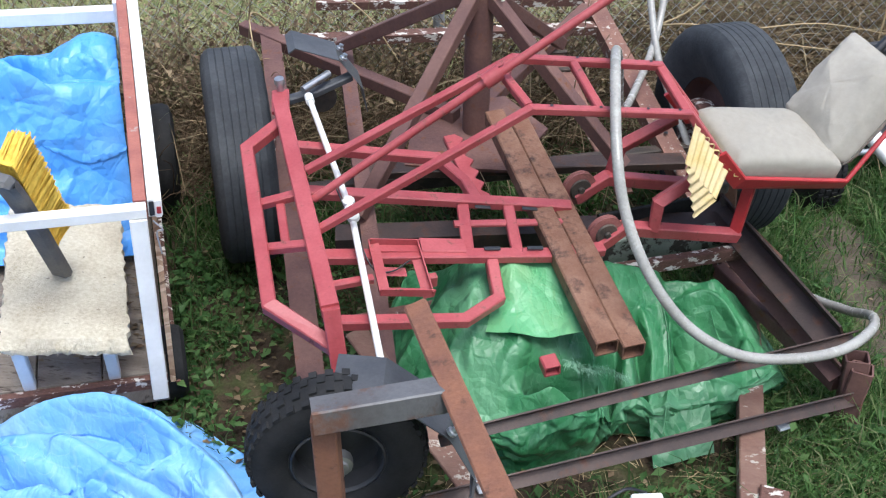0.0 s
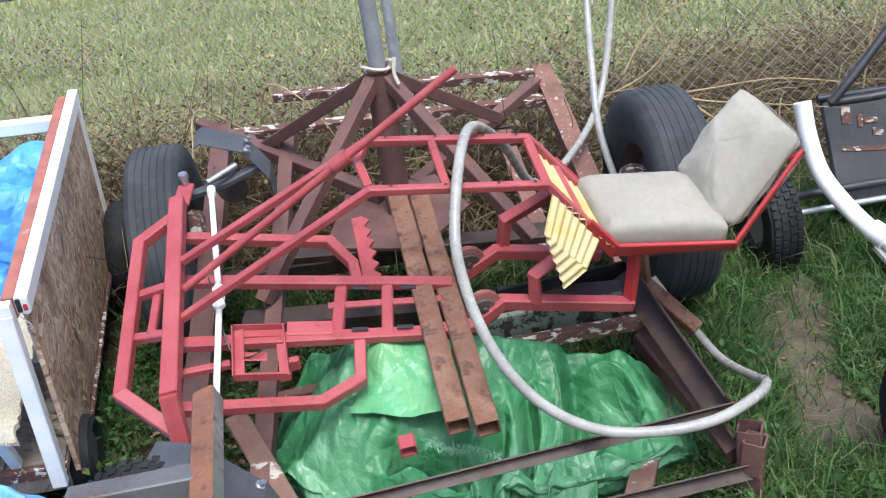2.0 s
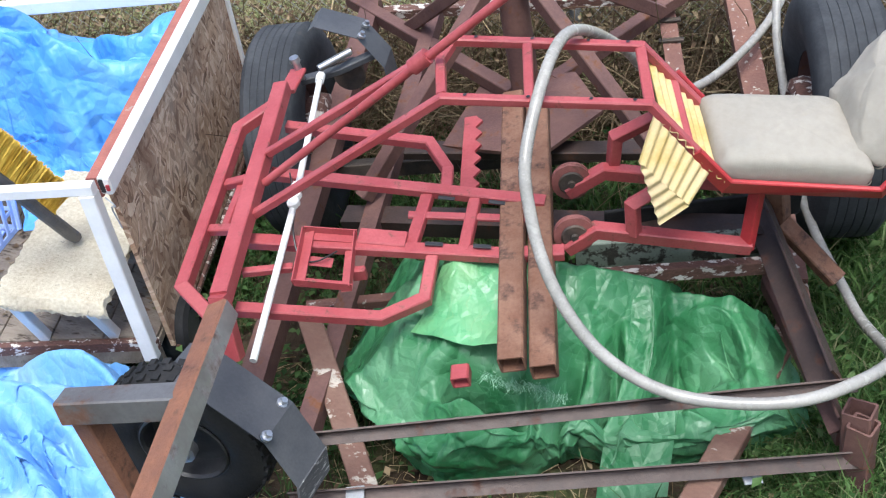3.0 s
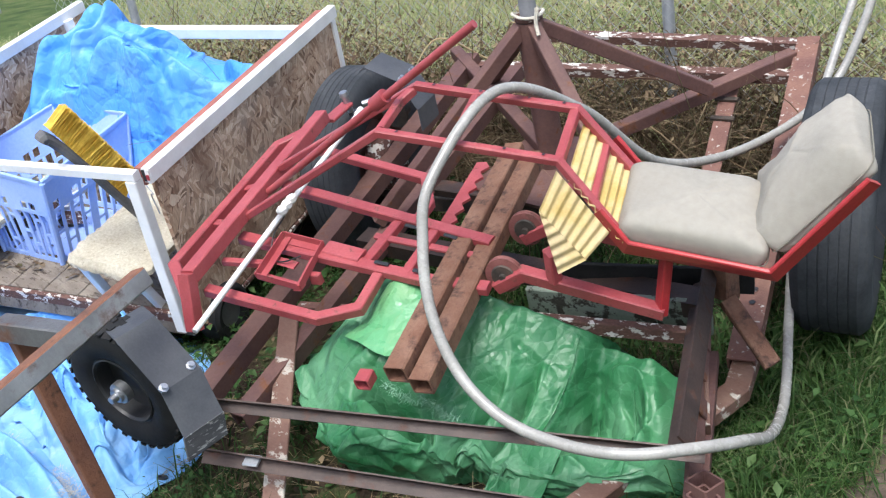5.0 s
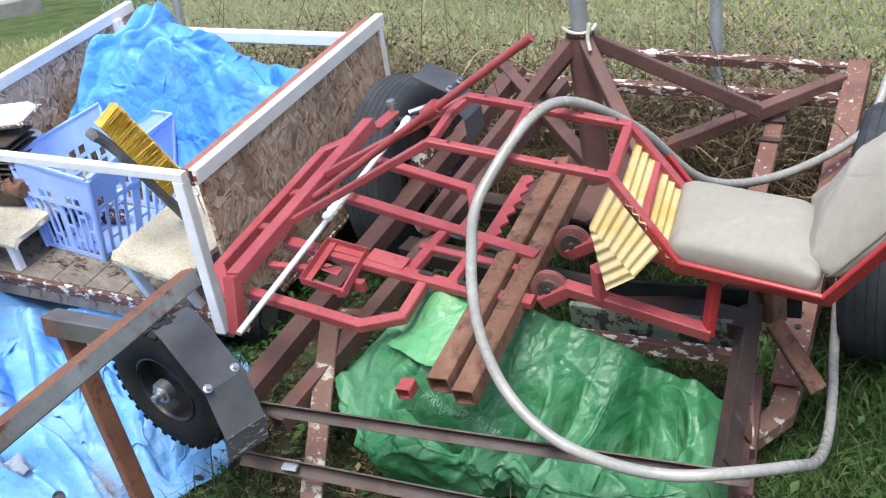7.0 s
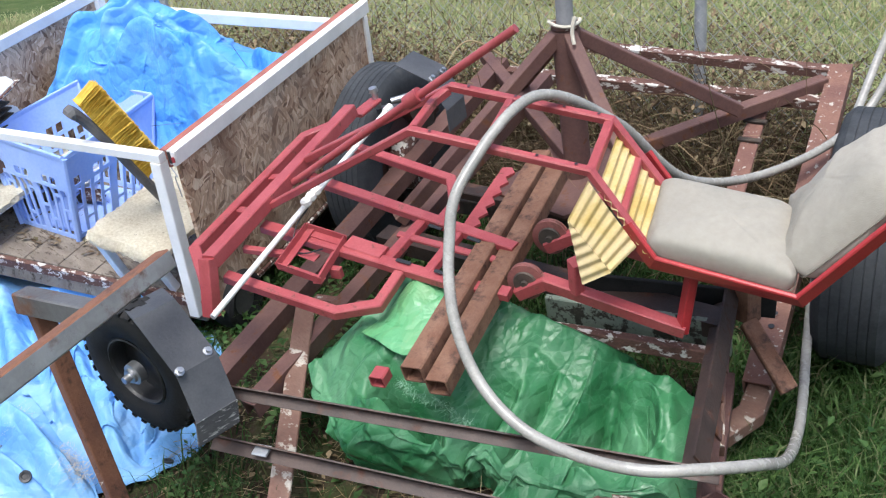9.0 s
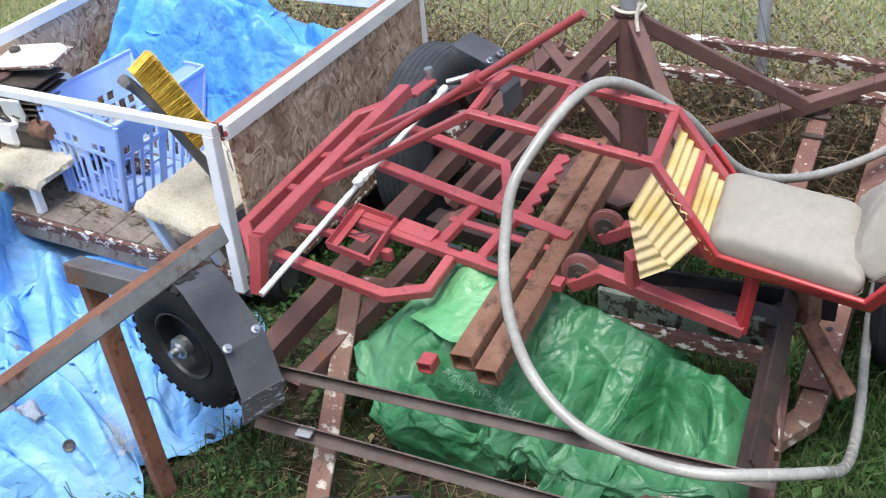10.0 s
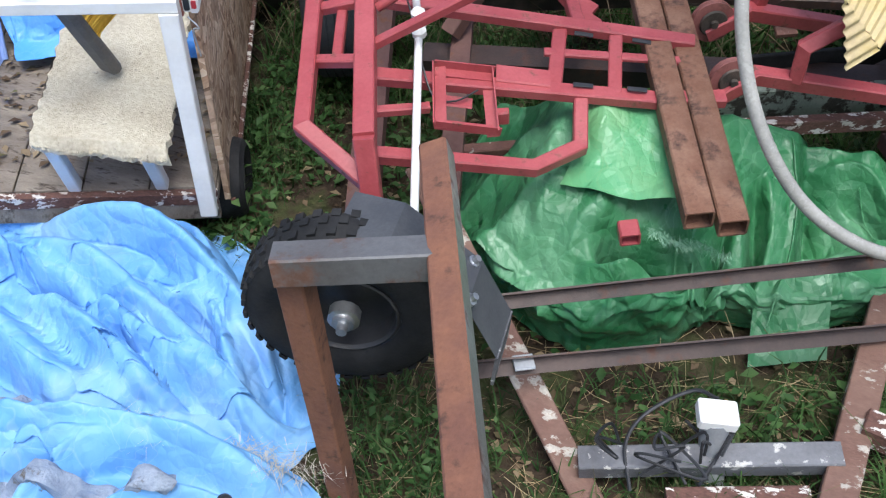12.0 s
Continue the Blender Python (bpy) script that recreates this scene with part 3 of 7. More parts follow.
# ---- the rusty trailer that carries the kart ----
def trailer():
    t = thing("utility_trailer", (0.1, 2.8, 0.0), "rusty brown steel trailer frame with a braced mast, peeling paint", "trailer")
    up = unit((0.07, -0.24, 0.97))
    rail = part("side_rail", sweep([(0.497, 3.895, 0.712), (0.811, 2.854, 0.255), (0.872, 2.65, 0.165)], chan(0.075, 0.055, 0.006), up), PEEL, t)
    for i, (a, c) in enumerate((((0.811, 2.854, 0.288), 0.009), ((0.823, 2.812, 0.269), 0.009), ((0.72, 3.16, 0.428), 0.008))):
        part("bolt_hole", lathe(a, up, [(0.0, 0.001), (c, 0.001)], 12, closed=False), BLACK, rail)
    part("side_rail", sweep([(-0.70, 3.46, 0.72), (-0.34, 1.93, 0.27), (-0.255, 1.60, 0.175)], chan(0.07, 0.055, 0.006), up), BROWN, t)
    part("inner_rail", sweep([(-0.42, 3.40, 0.70), (-0.16, 2.02, 0.29), (-0.11, 1.72, 0.20)], chan(0.05, 0.05, 0.006), up), BROWN, t)
    part("inner_rail", sweep([(0.325, 3.655, 0.63), (0.435, 3.319, 0.470), (0.56, 2.94, 0.30)], rect(0.06, 0.012), up), PEEL, t)
    for f in (0.30, 0.55):
        part("hinge_strap", beam(V(0.325, 3.655, 0.645) * (1 - f) + V(0.435, 3.319, 0.484) * f - V(0.04, 0, 0), V(0.325, 3.655, 0.645) * (1 - f) + V(0.435, 3.319, 0.484) * f + V(0.04, 0.01, 0), 0.02, 0.012, up), GREASE, t)
    part("end_beam", sweep([(-0.56, 3.687, 0.764), (0.475, 3.862, 0.712)], chan(0.045, 0.032, 0.005), up), PEELW, t, "white paint flaking off brown steel")
    part("end_beam", sweep([(-0.66, 3.455, 0.690), (0.52, 3.715, 0.640)], chan(0.045, 0.034, 0.005), up), PEELW, t, "white paint flaking off brown steel")
    part("floor_brace", beam((-0.80, 3.475, 0.74), (0.0, 3.0, 0.565), 0.045, 0.045, up), BROWN, t)
    part("floor_brace", beam((0.09, 3.12, 0.555), (0.484, 3.795, 0.692), 0.045, 0.045, up), BROWN, t)
    mast = part("mast", sweep([(0.06, 2.965, 0.50), (0.088, 2.885, 1.02)], disc(0.043, 20)), BROWN, t, smooth=True)
    part("upper_pipe", sweep([(0.087, 2.887, 1.0), (0.103, 2.84, 1.75), (0.11, 2.83, 2.1)], disc(0.026, 16), caps=True), PIPE, t, "grey pipe standing in the mast", smooth=True)
    part("collar_ring", lathe((0.088, 2.884, 1.03), (0.03, -0.09, 0.5), [(0.03, -0.004), (0.042, -0.006), (0.045, 0.0), (0.042, 0.006), (0.03, 0.004)], 18), PEELW, t, smooth=True)
    for foot in ((-0.49, 3.32, 0.68), (-0.27, 2.46, 0.47), (0.52, 2.72, 0.50), (0.365, 3.425, 0.672)):
        top = V(0.088, 2.883, 1.0) + 0.035 * unit(np.asarray(foot) - V(0.088, 2.883, 1.0)) * V(1, 1, 0)
        part("mast_brace", beam(top, foot, 0.042, 0.042, up), BROWN, t)
    plate = [V(-0.16, 2.78, 0.487), V(0.17, 2.74, 0.482), V(0.30, 2.95, 0.535), V(0.16, 3.14, 0.58), V(-0.14, 3.08, 0.565)]
    part("base_plate", (np.array(plate + [p - up * 0.012 for p in plate]), [(0, 1, 2, 3, 4), (9, 8, 7, 6, 5)] + [(i, (i + 1) % 5, 5 + (i + 1) % 5, 5 + i) for i in range(5)]), BROWN, t)
    part("axle", beam((-0.60, 2.74, 0.40), (0.86, 3.17, 0.36), 0.05, 0.05), GREASE, t)
    part("cross_member", sweep([(-0.34, 2.45, 0.40), (0.82, 2.585, 0.365)], chan(0.07, 0.05, 0.006), up), DARK, t)
    part("cross_member", sweep([(0.36, 2.335, 0.335), (0.85, 2.505, 0.318)], rect(0.026, 0.045), up), PEELW, t, "pale flaking paint on a steel bar")
    part("cross_member", sweep([(-0.30, 2.12, 0.315), (0.32, 2.32, 0.325)], rect(0.03, 0.03), up), PEEL, t)
    part("cross_board", sweep([(0.36, 2.42, 0.345), (0.83, 2.585, 0.33)], rect(0.02, 0.11), up), PEELG, t, "flaking grey-green board")
    part("rubber_strip", sweep([(0.42, 2.50, 0.41), (0.88, 2.72, 0.385)], rect(0.012, 0.085), up), RUBBER, t)
    part("tongue_arm", beam((-0.235, 2.035, 0.352), (0.262, 1.467, 0.0), 0.06, 0.012, up), PEELT, t)
    part("tongue_arm", sweep([(0.86, 2.72, 0.17), (0.895, 2.58, 0.13), (0.85, 2.30, 0.115), (0.62, 1.14, 0.03)], rect(0.065, 0.04), up), PEELT, t)
    part("corner_rail", sweep([(0.80, 2.64, 0.33), (1.055, 2.115, 0.16)], ell(0.045, 0.05, 0.006), (-0.45, -0.2, 0.87)), BROWN, t)
    part("corner_socket", open_tube((1.075, 2.085, 0.105), (1.085, 2.075, 0.205), 0.055, 0.055, 0.005, (0.3, 0.9, 0)), BROWN, t)
    for j in range(4):
        p = V(0.86, 2.515, 0.295) + (V(1.0, 2.23, 0.205) - V(0.86, 2.515, 0.295)) * j / 3
        part("rail_tab", block(pose(*p, 20, 30, -62), 0.05, 0.008, 0.05, 0.002), BROWN, t)
    part("tongue_cross", beam((0.225, 1.525, 0.055), (0.705, 1.63, 0.075), 0.05, 0.045, up), PEELGREY, t, "grey steel bar with flaking pale paint")
    part("paint_band", beam((0.787, 1.735, 0.082), (0.772, 1.68, 0.077), 0.069, 0.044, up), PEELW, t, "band of worn white paint")
    part("pale_board", beam((0.40, 1.47, 0.045), (0.655, 1.53, 0.05), 0.06, 0.03, up), PEELW, t, "pale weathered board end")
    for w in range(5):
        rw = random.Random(40 + w)
        o = V(0.30 + 0.05 * w, 1.52 + 0.012 * w, 0.09)
        part("wire", sweep(spline([o + V(rw.uniform(-0.06, 0.08), rw.uniform(-0.05, 0.06), rw.uniform(-0.04, 0.07)) for _ in range(6)], 7), disc(0.0032, 6)), BLACK, t, "loose black wire", smooth=True)
    part("wire", sweep(spline([(0.47, 1.64, 0.17), (0.42, 1.66, 0.16), (0.34, 1.61, 0.13), (0.31, 1.55, 0.10), (0.33, 1.49, 0.04)], 8), disc(0.004, 6)), BLACK, t, "loose black wire", smooth=True)
    part("front_bar", sweep([(0.0, 1.605, 0.365), (1.06, 2.135, 0.275)], ell(0.028, 0.028, 0.004), (0.35, -0.6, 0.75)), DARK, t)
    part("front_bar", sweep([(-0.04, 1.565, 0.225), (1.07, 2.085, 0.115)], ell(0.034, 0.034, 0.004), (0.35, -0.6, 0.75)), DARK, t)
    part("corner_rail", sweep([(0.815, 2.645, 0.42), (1.04, 2.12, 0.275)], ell(0.07, 0.055, 0.006), (-0.45, -0.2, 0.87)), DARK, t)
    part("post_stub", open_tube((0.835, 2.655, 0.36), (0.83, 2.66, 0.485), 0.05, 0.05, 0.004, (0.2, 0.9, 0)), RUST, t)
    part("shackle", join(lathe((0.80, 2.63, 0.47), (0.1, 0, 1), [(0.0, 0.018), (0.02, 0.018), (0.024, 0.012), (0.024, -0.012), (0.018, -0.018), (0.0, -0.018)], 18), beam((0.80, 2.61, 0.46), (0.805, 2.59, 0.425), 0.016, 0.005, (0, 1, 0.3))), GREASE, t, smooth=True)
    part("lower_rail", beam((0.815, 2.60, 0.20), (1.045, 2.12, 0.12), 0.035, 0.045), BROWN, t)
    part("corner_socket", open_tube((1.075, 2.10, -0.02), (1.075, 2.10, 0.225), 0.062, 0.062, 0.005, (0.2, 0.9, 0)), BROWN, t)
    part("corner_bracket", open_tube((0.845, 2.64, 0.36), (0.985, 2.60, 0.225), 0.045, 0.04, 0.004, (0.3, -0.6, 0.7)), RUST, t)
    part("gusset", beam((0.90, 2.42, 0.25), (0.965, 2.31, 0.19), 0.012, 0.06), PEELT, t)
    for x, y, z in ((0.10, 1.555, 0.28), (0.87, 1.93, 0.155)):
        part("stake_pocket", beam((x - 0.018, y + 0.045, z - 0.062), (x + 0.018, y + 0.062, z - 0.064), 0.035, 0.008, up), GALV, t)
    a = V(0.96, 0.29, -0.03)
    road_wheel(t, (0.915, 3.19, 0.425), -a, 0.365, 0.21, 0.20, GREYRUB, 6)
    road_wheel(t, (-0.695, 2.83, 0.505), a, 0.345, 0.19, 0.19, GREYRUB, 6)
    part("lower_rail", beam((-0.30, 2.75, 0.48), (0.75, 2.98, 0.40), 0.06, 0.03, up), DARK, t)
    # hitch jack between the tongue arms
    jack = part("hitch_jack", sweep([(0.475, 1.575, 0.0), (0.47, 1.60, 0.11), (0.468, 1.605, 0.15)], disc(0.028, 14)), GALV, t, smooth=True)
    part("jack_cap", block(pose(0.468, 1.61, 0.145, 10, 8, 12), 0.075, 0.055, 0.03), WHITE, jack)
    part("tongue_plank", block(pose(0.52, 1.40, 0.03, 0, 0, 8), 0.24, 0.07, 0.03), PEELW, t)
    return t


trailer()

# ---- the red kart frame ----
KN = unit((0.02, -0.27, 0.96))


def kart():
    k = thing("kart_frame", (0.2, 2.15, 0.3), "faded red welded kart frame with a padded seat, on a trailer", "kart")

    def bar(name, pts, w=0.026, h=0.026, mat=RED, label=""):
        return part(name, sweep(pts, rect(w, h), KN), mat, k, label)

    steer = bar("front_crossmember", [(-0.462, 2.475, 0.80), (-0.237, 1.755, 0.592)], 0.042, 0.042)
    bar("kingpin_post", [(-0.235, 1.748, 0.605), (-0.222, 1.722, 0.45)], 0.04, 0.036)
    bar("bumper_tube", [(-0.448, 2.440, 0.775), (-0.533, 2.333, 0.735), (-0.386, 1.803, 0.574), (-0.235, 1.738, 0.505)], 0.034, 0.03)
    bar("rung", [(-0.470, 2.135, 0.668), (-0.365, 2.150, 0.69)], 0.026, 0.022)
    bar("rung", [(-0.435, 1.985, 0.622), (-0.305, 1.965, 0.645)], 0.026, 0.022)
    bar("rung", [(-0.415, 2.14, 0.665), (-0.375, 1.985, 0.627)], 0.022, 0.02)
    bar("kingpin_bracket", [(-0.470, 2.50, 0.775), (-0.488, 2.605, 0.80)], 0.05, 0.012)
    part("kingpin_bolt", lathe((-0.486, 2.605, 0.80), KN, [(0.0, 0.045), (0.014, 0.045), (0.016, 0.03), (0.011, 0.028), (0.011, -0.03), (0.0, -0.03)], 12, closed=False), ZINC, k, "zinc bolt", smooth=True)
    # floor ladder
    bar("floor_rail", [(-0.425, 2.40, 0.715), (-0.035, 2.475, 0.64), (0.045, 2.40, 0.60), (0.075, 2.315, 0.585)], 0.03, 0.026)
    bar("floor_rail", [(-0.372, 2.215, 0.665), (0.33, 2.335, 0.555)], 0.034, 0.026)
    bar("floor_rail", [(-0.31, 1.985, 0.60), (0.27, 2.165, 0.50), (0.41, 2.215, 0.49)], 0.036, 0.026)
    bar("floor_rail", [(-0.245, 1.80, 0.53), (0.055, 1.925, 0.455), (0.135, 2.005, 0.465), (0.118, 2.105, 0.515)], 0.03, 0.028)
    bar("cross_rung", [(0.04, 2.285, 0.592), (0.06, 2.105, 0.53)], 0.032, 0.024)
    bar("cross_rung", [(0.16, 2.31, 0.58), (0.185, 2.14, 0.515)], 0.03, 0.024)
    bar("slotted_strip", [(0.02, 2.20, 0.575), (0.32, 2.285, 0.535)], 0.022, 0.012)
    bar("stiffener", [(-0.06, 2.085, 0.575), (0.05, 2.115, 0.555)], 0.05, 0.012)
    # battery tray: an open tray of angle strips
    c = [V(-0.185, 2.045, 0.60), V(-0.065, 2.085, 0.575), V(-0.02, 1.945, 0.51), V(-0.145, 1.90, 0.54)]
    tray = part("battery_tray", join(*[sweep([c[i], c[(i + 1) % 4]], ell(0.026, 0.022, 0.003), KN) for i in range(4)]), RED, k)
    bar("tray_tab", [(-0.16, 1.975, 0.565), (-0.09, 1.995, 0.55)], 0.03, 0.005)
    bar("strut", [(-0.27, 1.885, 0.575), (-0.165, 1.94, 0.565)], 0.02, 0.02)
    # toothed rack strip
    a, b = V(-0.005, 2.70, 0.62), V(0.092, 2.40, 0.54)
    d, side = unit(b - a), unit(np.cross(b - a, KN)) * -1
    n = 6
    edge = [a - side * 0.022]
    edge += [b - side * 0.022, b + side * 0.012]
    for i in range(n):
        q = b + (a - b) * (i + 0.05) / n
        edge += [q + side * 0.012, q + (a - b) * 0.45 / n + side * 0.03, q + (a - b) * 0.9 / n + side * 0.012]
    edge.append(a + side * 0.012)
    m = len(edge)
    part("toothed_strip", (np.array(edge + [p - KN * 0.008 for p in edge]), [tuple(range(m)), tuple(range(2 * m - 1, m - 1, -1))] + [(i, (i + 1) % m, m + (i + 1) % m, m + i) for i in range(m)]), RED, k)
    bar("rack_leg", [a + side * -0.015 - KN * 0.012, b + side * -0.015 - KN * 0.012], 0.02, 0.02)
    # steering bridge over the floor
    bar("bridge_tube", [(-0.305, 2.015, 0.655), (0.215, 2.105, 0.925), (0.62, 2.288, 0.835), (0.752, 2.325, 0.655)], 0.021, 0.021)
    bar("bridge_tube", [(-0.350, 2.195, 0.735), (0.175, 2.30, 0.985), (0.565, 2.452, 0.908), (0.69, 2.50, 0.735)], 0.021, 0.021)
    bar("bridge_rung", [(0.385, 2.185, 0.888), (0.325, 2.362, 0.955)], 0.022, 0.02)
    bar("bridge_rung", [(0.618, 2.292, 0.83), (0.562, 2.45, 0.905)], 0.024, 0.022)
    bar("bridge_rung", [(0.692, 2.312, 0.735), (0.625, 2.475, 0.815)], 0.022, 0.02)
    bar("bridge_strut", [(0.21, 2.12, 0.925), (0.155, 2.25, 0.955), (0.165, 2.295, 0.975)], 0.022, 0.022)
    part("steering_bar", sweep([(-0.325, 2.12, 0.69), (0.432, 2.268, 1.158)], disc(0.0108, 12)), RED, k, smooth=True)
    part("bar_collar", sweep([(0.105, 2.204, 0.958), (0.145, 2.212, 0.983)], disc(0.02, 12)), RED, k, smooth=True)
    # rear arms with pulleys
    for y0, pts, post in (((0.42, 2.27, 0.51), [(0.40, 2.255, 0.475), (0.47, 2.285, 0.515), (0.805, 2.405, 0.425)], [(0.555, 2.305, 0.50), (0.56, 2.295, 0.585), (0.70, 2.34, 0.665)]),
                          ((0.362, 2.445, 0.56), [(0.35, 2.44, 0.53), (0.44, 2.475, 0.575), (0.72, 2.60, 0.49)], [(0.455, 2.50, 0.57), (0.475, 2.485, 0.665), (0.63, 2.52, 0.735)])):
        bar("rear_arm", pts, 0.032, 0.036)
        bar("arm_post", post, 0.03, 0.03)
        ax = unit((-0.36, 0.93, 0.1))
        wheel = part("pulley", lathe(y0, ax, [(0.0, 0.010), (0.042, 0.010), (0.05, 0.009), (0.05, 0.005), (0.043, 0.0), (0.05, -0.005), (0.05, -0.009), (0.042, -0.010), (0.0, -0.010)], 28, closed=False), PULLEY, k, "dull red-brown pulley", smooth=True, sharp=30)
        part("bearing", lathe(V(*y0) - ax * 0.012, ax, [(0.0, -0.012), (0.008, -0.012), (0.01, -0.004), (0.030, -0.005), (0.033, 0.0)], 20, closed=False), GREASE, wheel, smooth=True, sharp=30)
    # seat
    bar("seat_leg", [(0.795, 2.405, 0.42), (0.828, 2.40, 0.605)], 0.032, 0.024, REDSEAT)
    bar("seat_leg", [(0.70, 2.60, 0.49), (0.74, 2.60, 0.69)], 0.032, 0.024, REDSEAT)
    for off in (V(0.006, -0.014, -0.010), V(-0.088, 0.210, 0.086)):
        bar("seat_side_rail", [V(0.70, 2.315, 0.725) + off, V(0.765, 2.332, 0.64) + off, V(1.075, 2.435, 0.585) + off, V(1.258, 2.516, 0.802) - V(0.035, 0.014, 0.04) * (off[1] > 0) + off], 0.012, 0.046, REDSEAT)
    bar("seat_cross_strip", [(0.79, 2.34, 0.633), (0.708, 2.536, 0.715)], 0.03, 0.006, REDSEAT)
    bar("seat_cross_strip", [(1.04, 2.425, 0.588), (0.958, 2.621, 0.67)], 0.03, 0.006, REDSEAT)
    bar("seat_cross_strip", [(1.24, 2.505, 0.775), (1.158, 2.70, 0.857)], 0.03, 0.006, REDSEAT)

    def cushion(name, o, u, v, w, label, turn=0.20, puff=0.36):
        """A puffed pad with rounded sides: o its lower corner, u and v its sides, w its thickness."""
        nu, nv = 72, 26

        def pw(t, e):
            return math.copysign(abs(t) ** e, t)
        pts, faces = [], []
        mid = o + u / 2 + v / 2 + w / 2
        for j in range(nv + 1):
            ph = -math.pi / 2 + math.pi * j / nv
            for i in range(nu):
                th = 2 * math.pi * i / nu
                c = pw(math.cos(ph), puff)
                a, b, h = c * pw(math.cos(th), turn), c * pw(math.sin(th), turn), pw(math.sin(ph), 0.70)
                edge = max(abs(a), abs(b))
                wr = 0.12 * noise.noise(Vector((a * 2.2, b * 2.2, h * 2 + u[0] * 9))) + 0.05 * abs(noise.noise(Vector((a * 7, b * 3, u[0] * 5)))) + 0.16 * max(0, edge - 0.7) * (math.sin(a * 17 + 3 * b) + math.sin(b * 15 + 2)) * (1 - abs(h)) * (0.6 + 0.4 * math.sin(5 * a + 9 * b))
                pts.append(mid + u * a * 0.5 * (1 - 0.02 * (1 - abs(b))) + v * b * 0.5 * (1 - 0.02 * (1 - abs(a))) + w * (0.5 * h * (1 + 0.30 * (1 - a * a) * (1 - b * b)) + wr))
        for j in range(nv):
            for i in range(nu):
                q = (i + 1) % nu
                faces.append((j * nu + i, j * nu + q, (j + 1) * nu + q, (j + 1) * nu + i))
        pad = part(name, (np.array(pts), faces), SEAT, k, label, smooth=True, sharp=180)
        rim = [mid + u * pw(math.cos(t), turn) * 0.497 + v * pw(math.sin(t), turn) * 0.497 - w * 0.20 for t in np.linspace(0, 6.283, 60)]
        part("seam", sweep(rim, disc(0.0018, 6), closed=True), PIPING, pad, smooth=True)

    cushion("seat_cushion", V(0.740, 2.318, 0.618), V(0.325, 0.105, -0.055), V(-0.086, 0.208, 0.086), V(0.018, -0.020, 0.084), "khaki cloth pad")
    cushion("back_cushion", V(1.098, 2.428, 0.592), V(0.192, 0.078, 0.215), V(-0.090, 0.195, 0.062), V(-0.084, 0.002, 0.072), "khaki cloth pad", 0.22, 0.42)
    # yellowed corrugated sheet, folded under the seat front
    def corrugated(o, u, v, nrm, waves, amp, th=0.002):
        nu, nv = waves * 6, 2
        pts = []
        for s in (0, 1):
            for i in range(nu + 1):
                for j in range(nv + 1):
                    pts.append(o + u * (i / nu) + v * (j / nv) + nrm * (amp * math.sin(2 * math.pi * waves * i / nu) + s * th))
        m = (nu + 1) * (nv + 1)
        faces = []
        for i in range(nu):
            for j in range(nv):
                q = i * (nv + 1) + j
                faces += [(q, q + nv + 1, q + nv + 2, q + 1), (m + q, m + q + 1, m + q + nv + 2, m + q + nv + 1)]
        for i in range(nu):
            for e in (0, nv):
                p, q = i * (nv + 1) + e, (i + 1) * (nv + 1) + e
                faces.append((p, q, m + q, m + p))
        for i in (0, nu):
            for j in range(nv):
                p, q = i * (nv + 1) + j, i * (nv + 1) + j + 1
                faces.append((p, q, m + q, m + p))
        return np.array(pts), faces
    dn = unit(V(0.60, 0.10, -0.75))
    ac = V(-0.075, 0.19, 0.08)
    fl = corrugated(V(0.645, 2.285, 0.80), dn * 0.20, ac * 1.05, unit(np.cross(ac, dn)), 8, 0.005)
    part("corrugated_sheet", fl, YELLOW, k, "yellowed corrugated plastic, stained", smooth=True)

    def fan(a, b, c, d, waves, amp):
        """A corrugated panel between two edges, a to b and d to c; its waves run across from edge to edge."""
        a, b, c, d = V(*a), V(*b), V(*c), V(*d)
        nr = unit(np.cross(b - a, d - a))
        n, pts, faces = waves * 6, [], []
        for lay in (0.0, 0.002):
            for i in range(n + 1):
                t = i / n
                w = nr * (amp * math.sin(2 * math.pi * waves * t) + lay)
                pts += [a + (b - a) * t + w, d + (c - d) * t + w]
        m = 2 * (n + 1)
        for i in range(n):
            q = 2 * i
            faces += [(q, q + 2, q + 3, q + 1), (m + q, m + q + 1, m + q + 3, m + q + 2), (q, m + q, m + q + 2, q + 2), (q + 1, q + 3, m + q + 3, m + q + 1)]
        faces += [(0, 1, m + 1, m), (m - 2, 2 * m - 2, 2 * m - 1, m - 1)]
        return np.array(pts), faces
    part("corrugated_flap", fan((0.632, 2.262, 0.822), (0.735, 2.305, 0.665), (0.700, 2.252, 0.612), (0.606, 2.214, 0.735), 7, 0.004), YELLOW, k, "yellowed corrugated plastic flap", smooth=True)
    part("corrugated_flap", fan((0.606, 2.214, 0.733), (0.640, 2.218, 0.577), (0.700, 2.252, 0.611), (0.607, 2.215, 0.7325), 6, 0.004), YELLOW, k, "yellowed corrugated plastic, folded under", smooth=True)
    # slots and drilled holes
    for p, q in (((0.075, 2.268, 0.588), (0.115, 2.276, 0.581)), ((0.20, 2.29, 0.571), (0.24, 2.297, 0.564)), ((0.10, 2.115, 0.545), (0.14, 2.128, 0.538)), ((0.21, 2.148, 0.528), (0.25, 2.16, 0.521))):
        part("slot", sweep([V(*p) + KN * 0.0045, V(*q) + KN * 0.0045], rect(0.012, 0.004, 0.001), KN), BLACK, k)
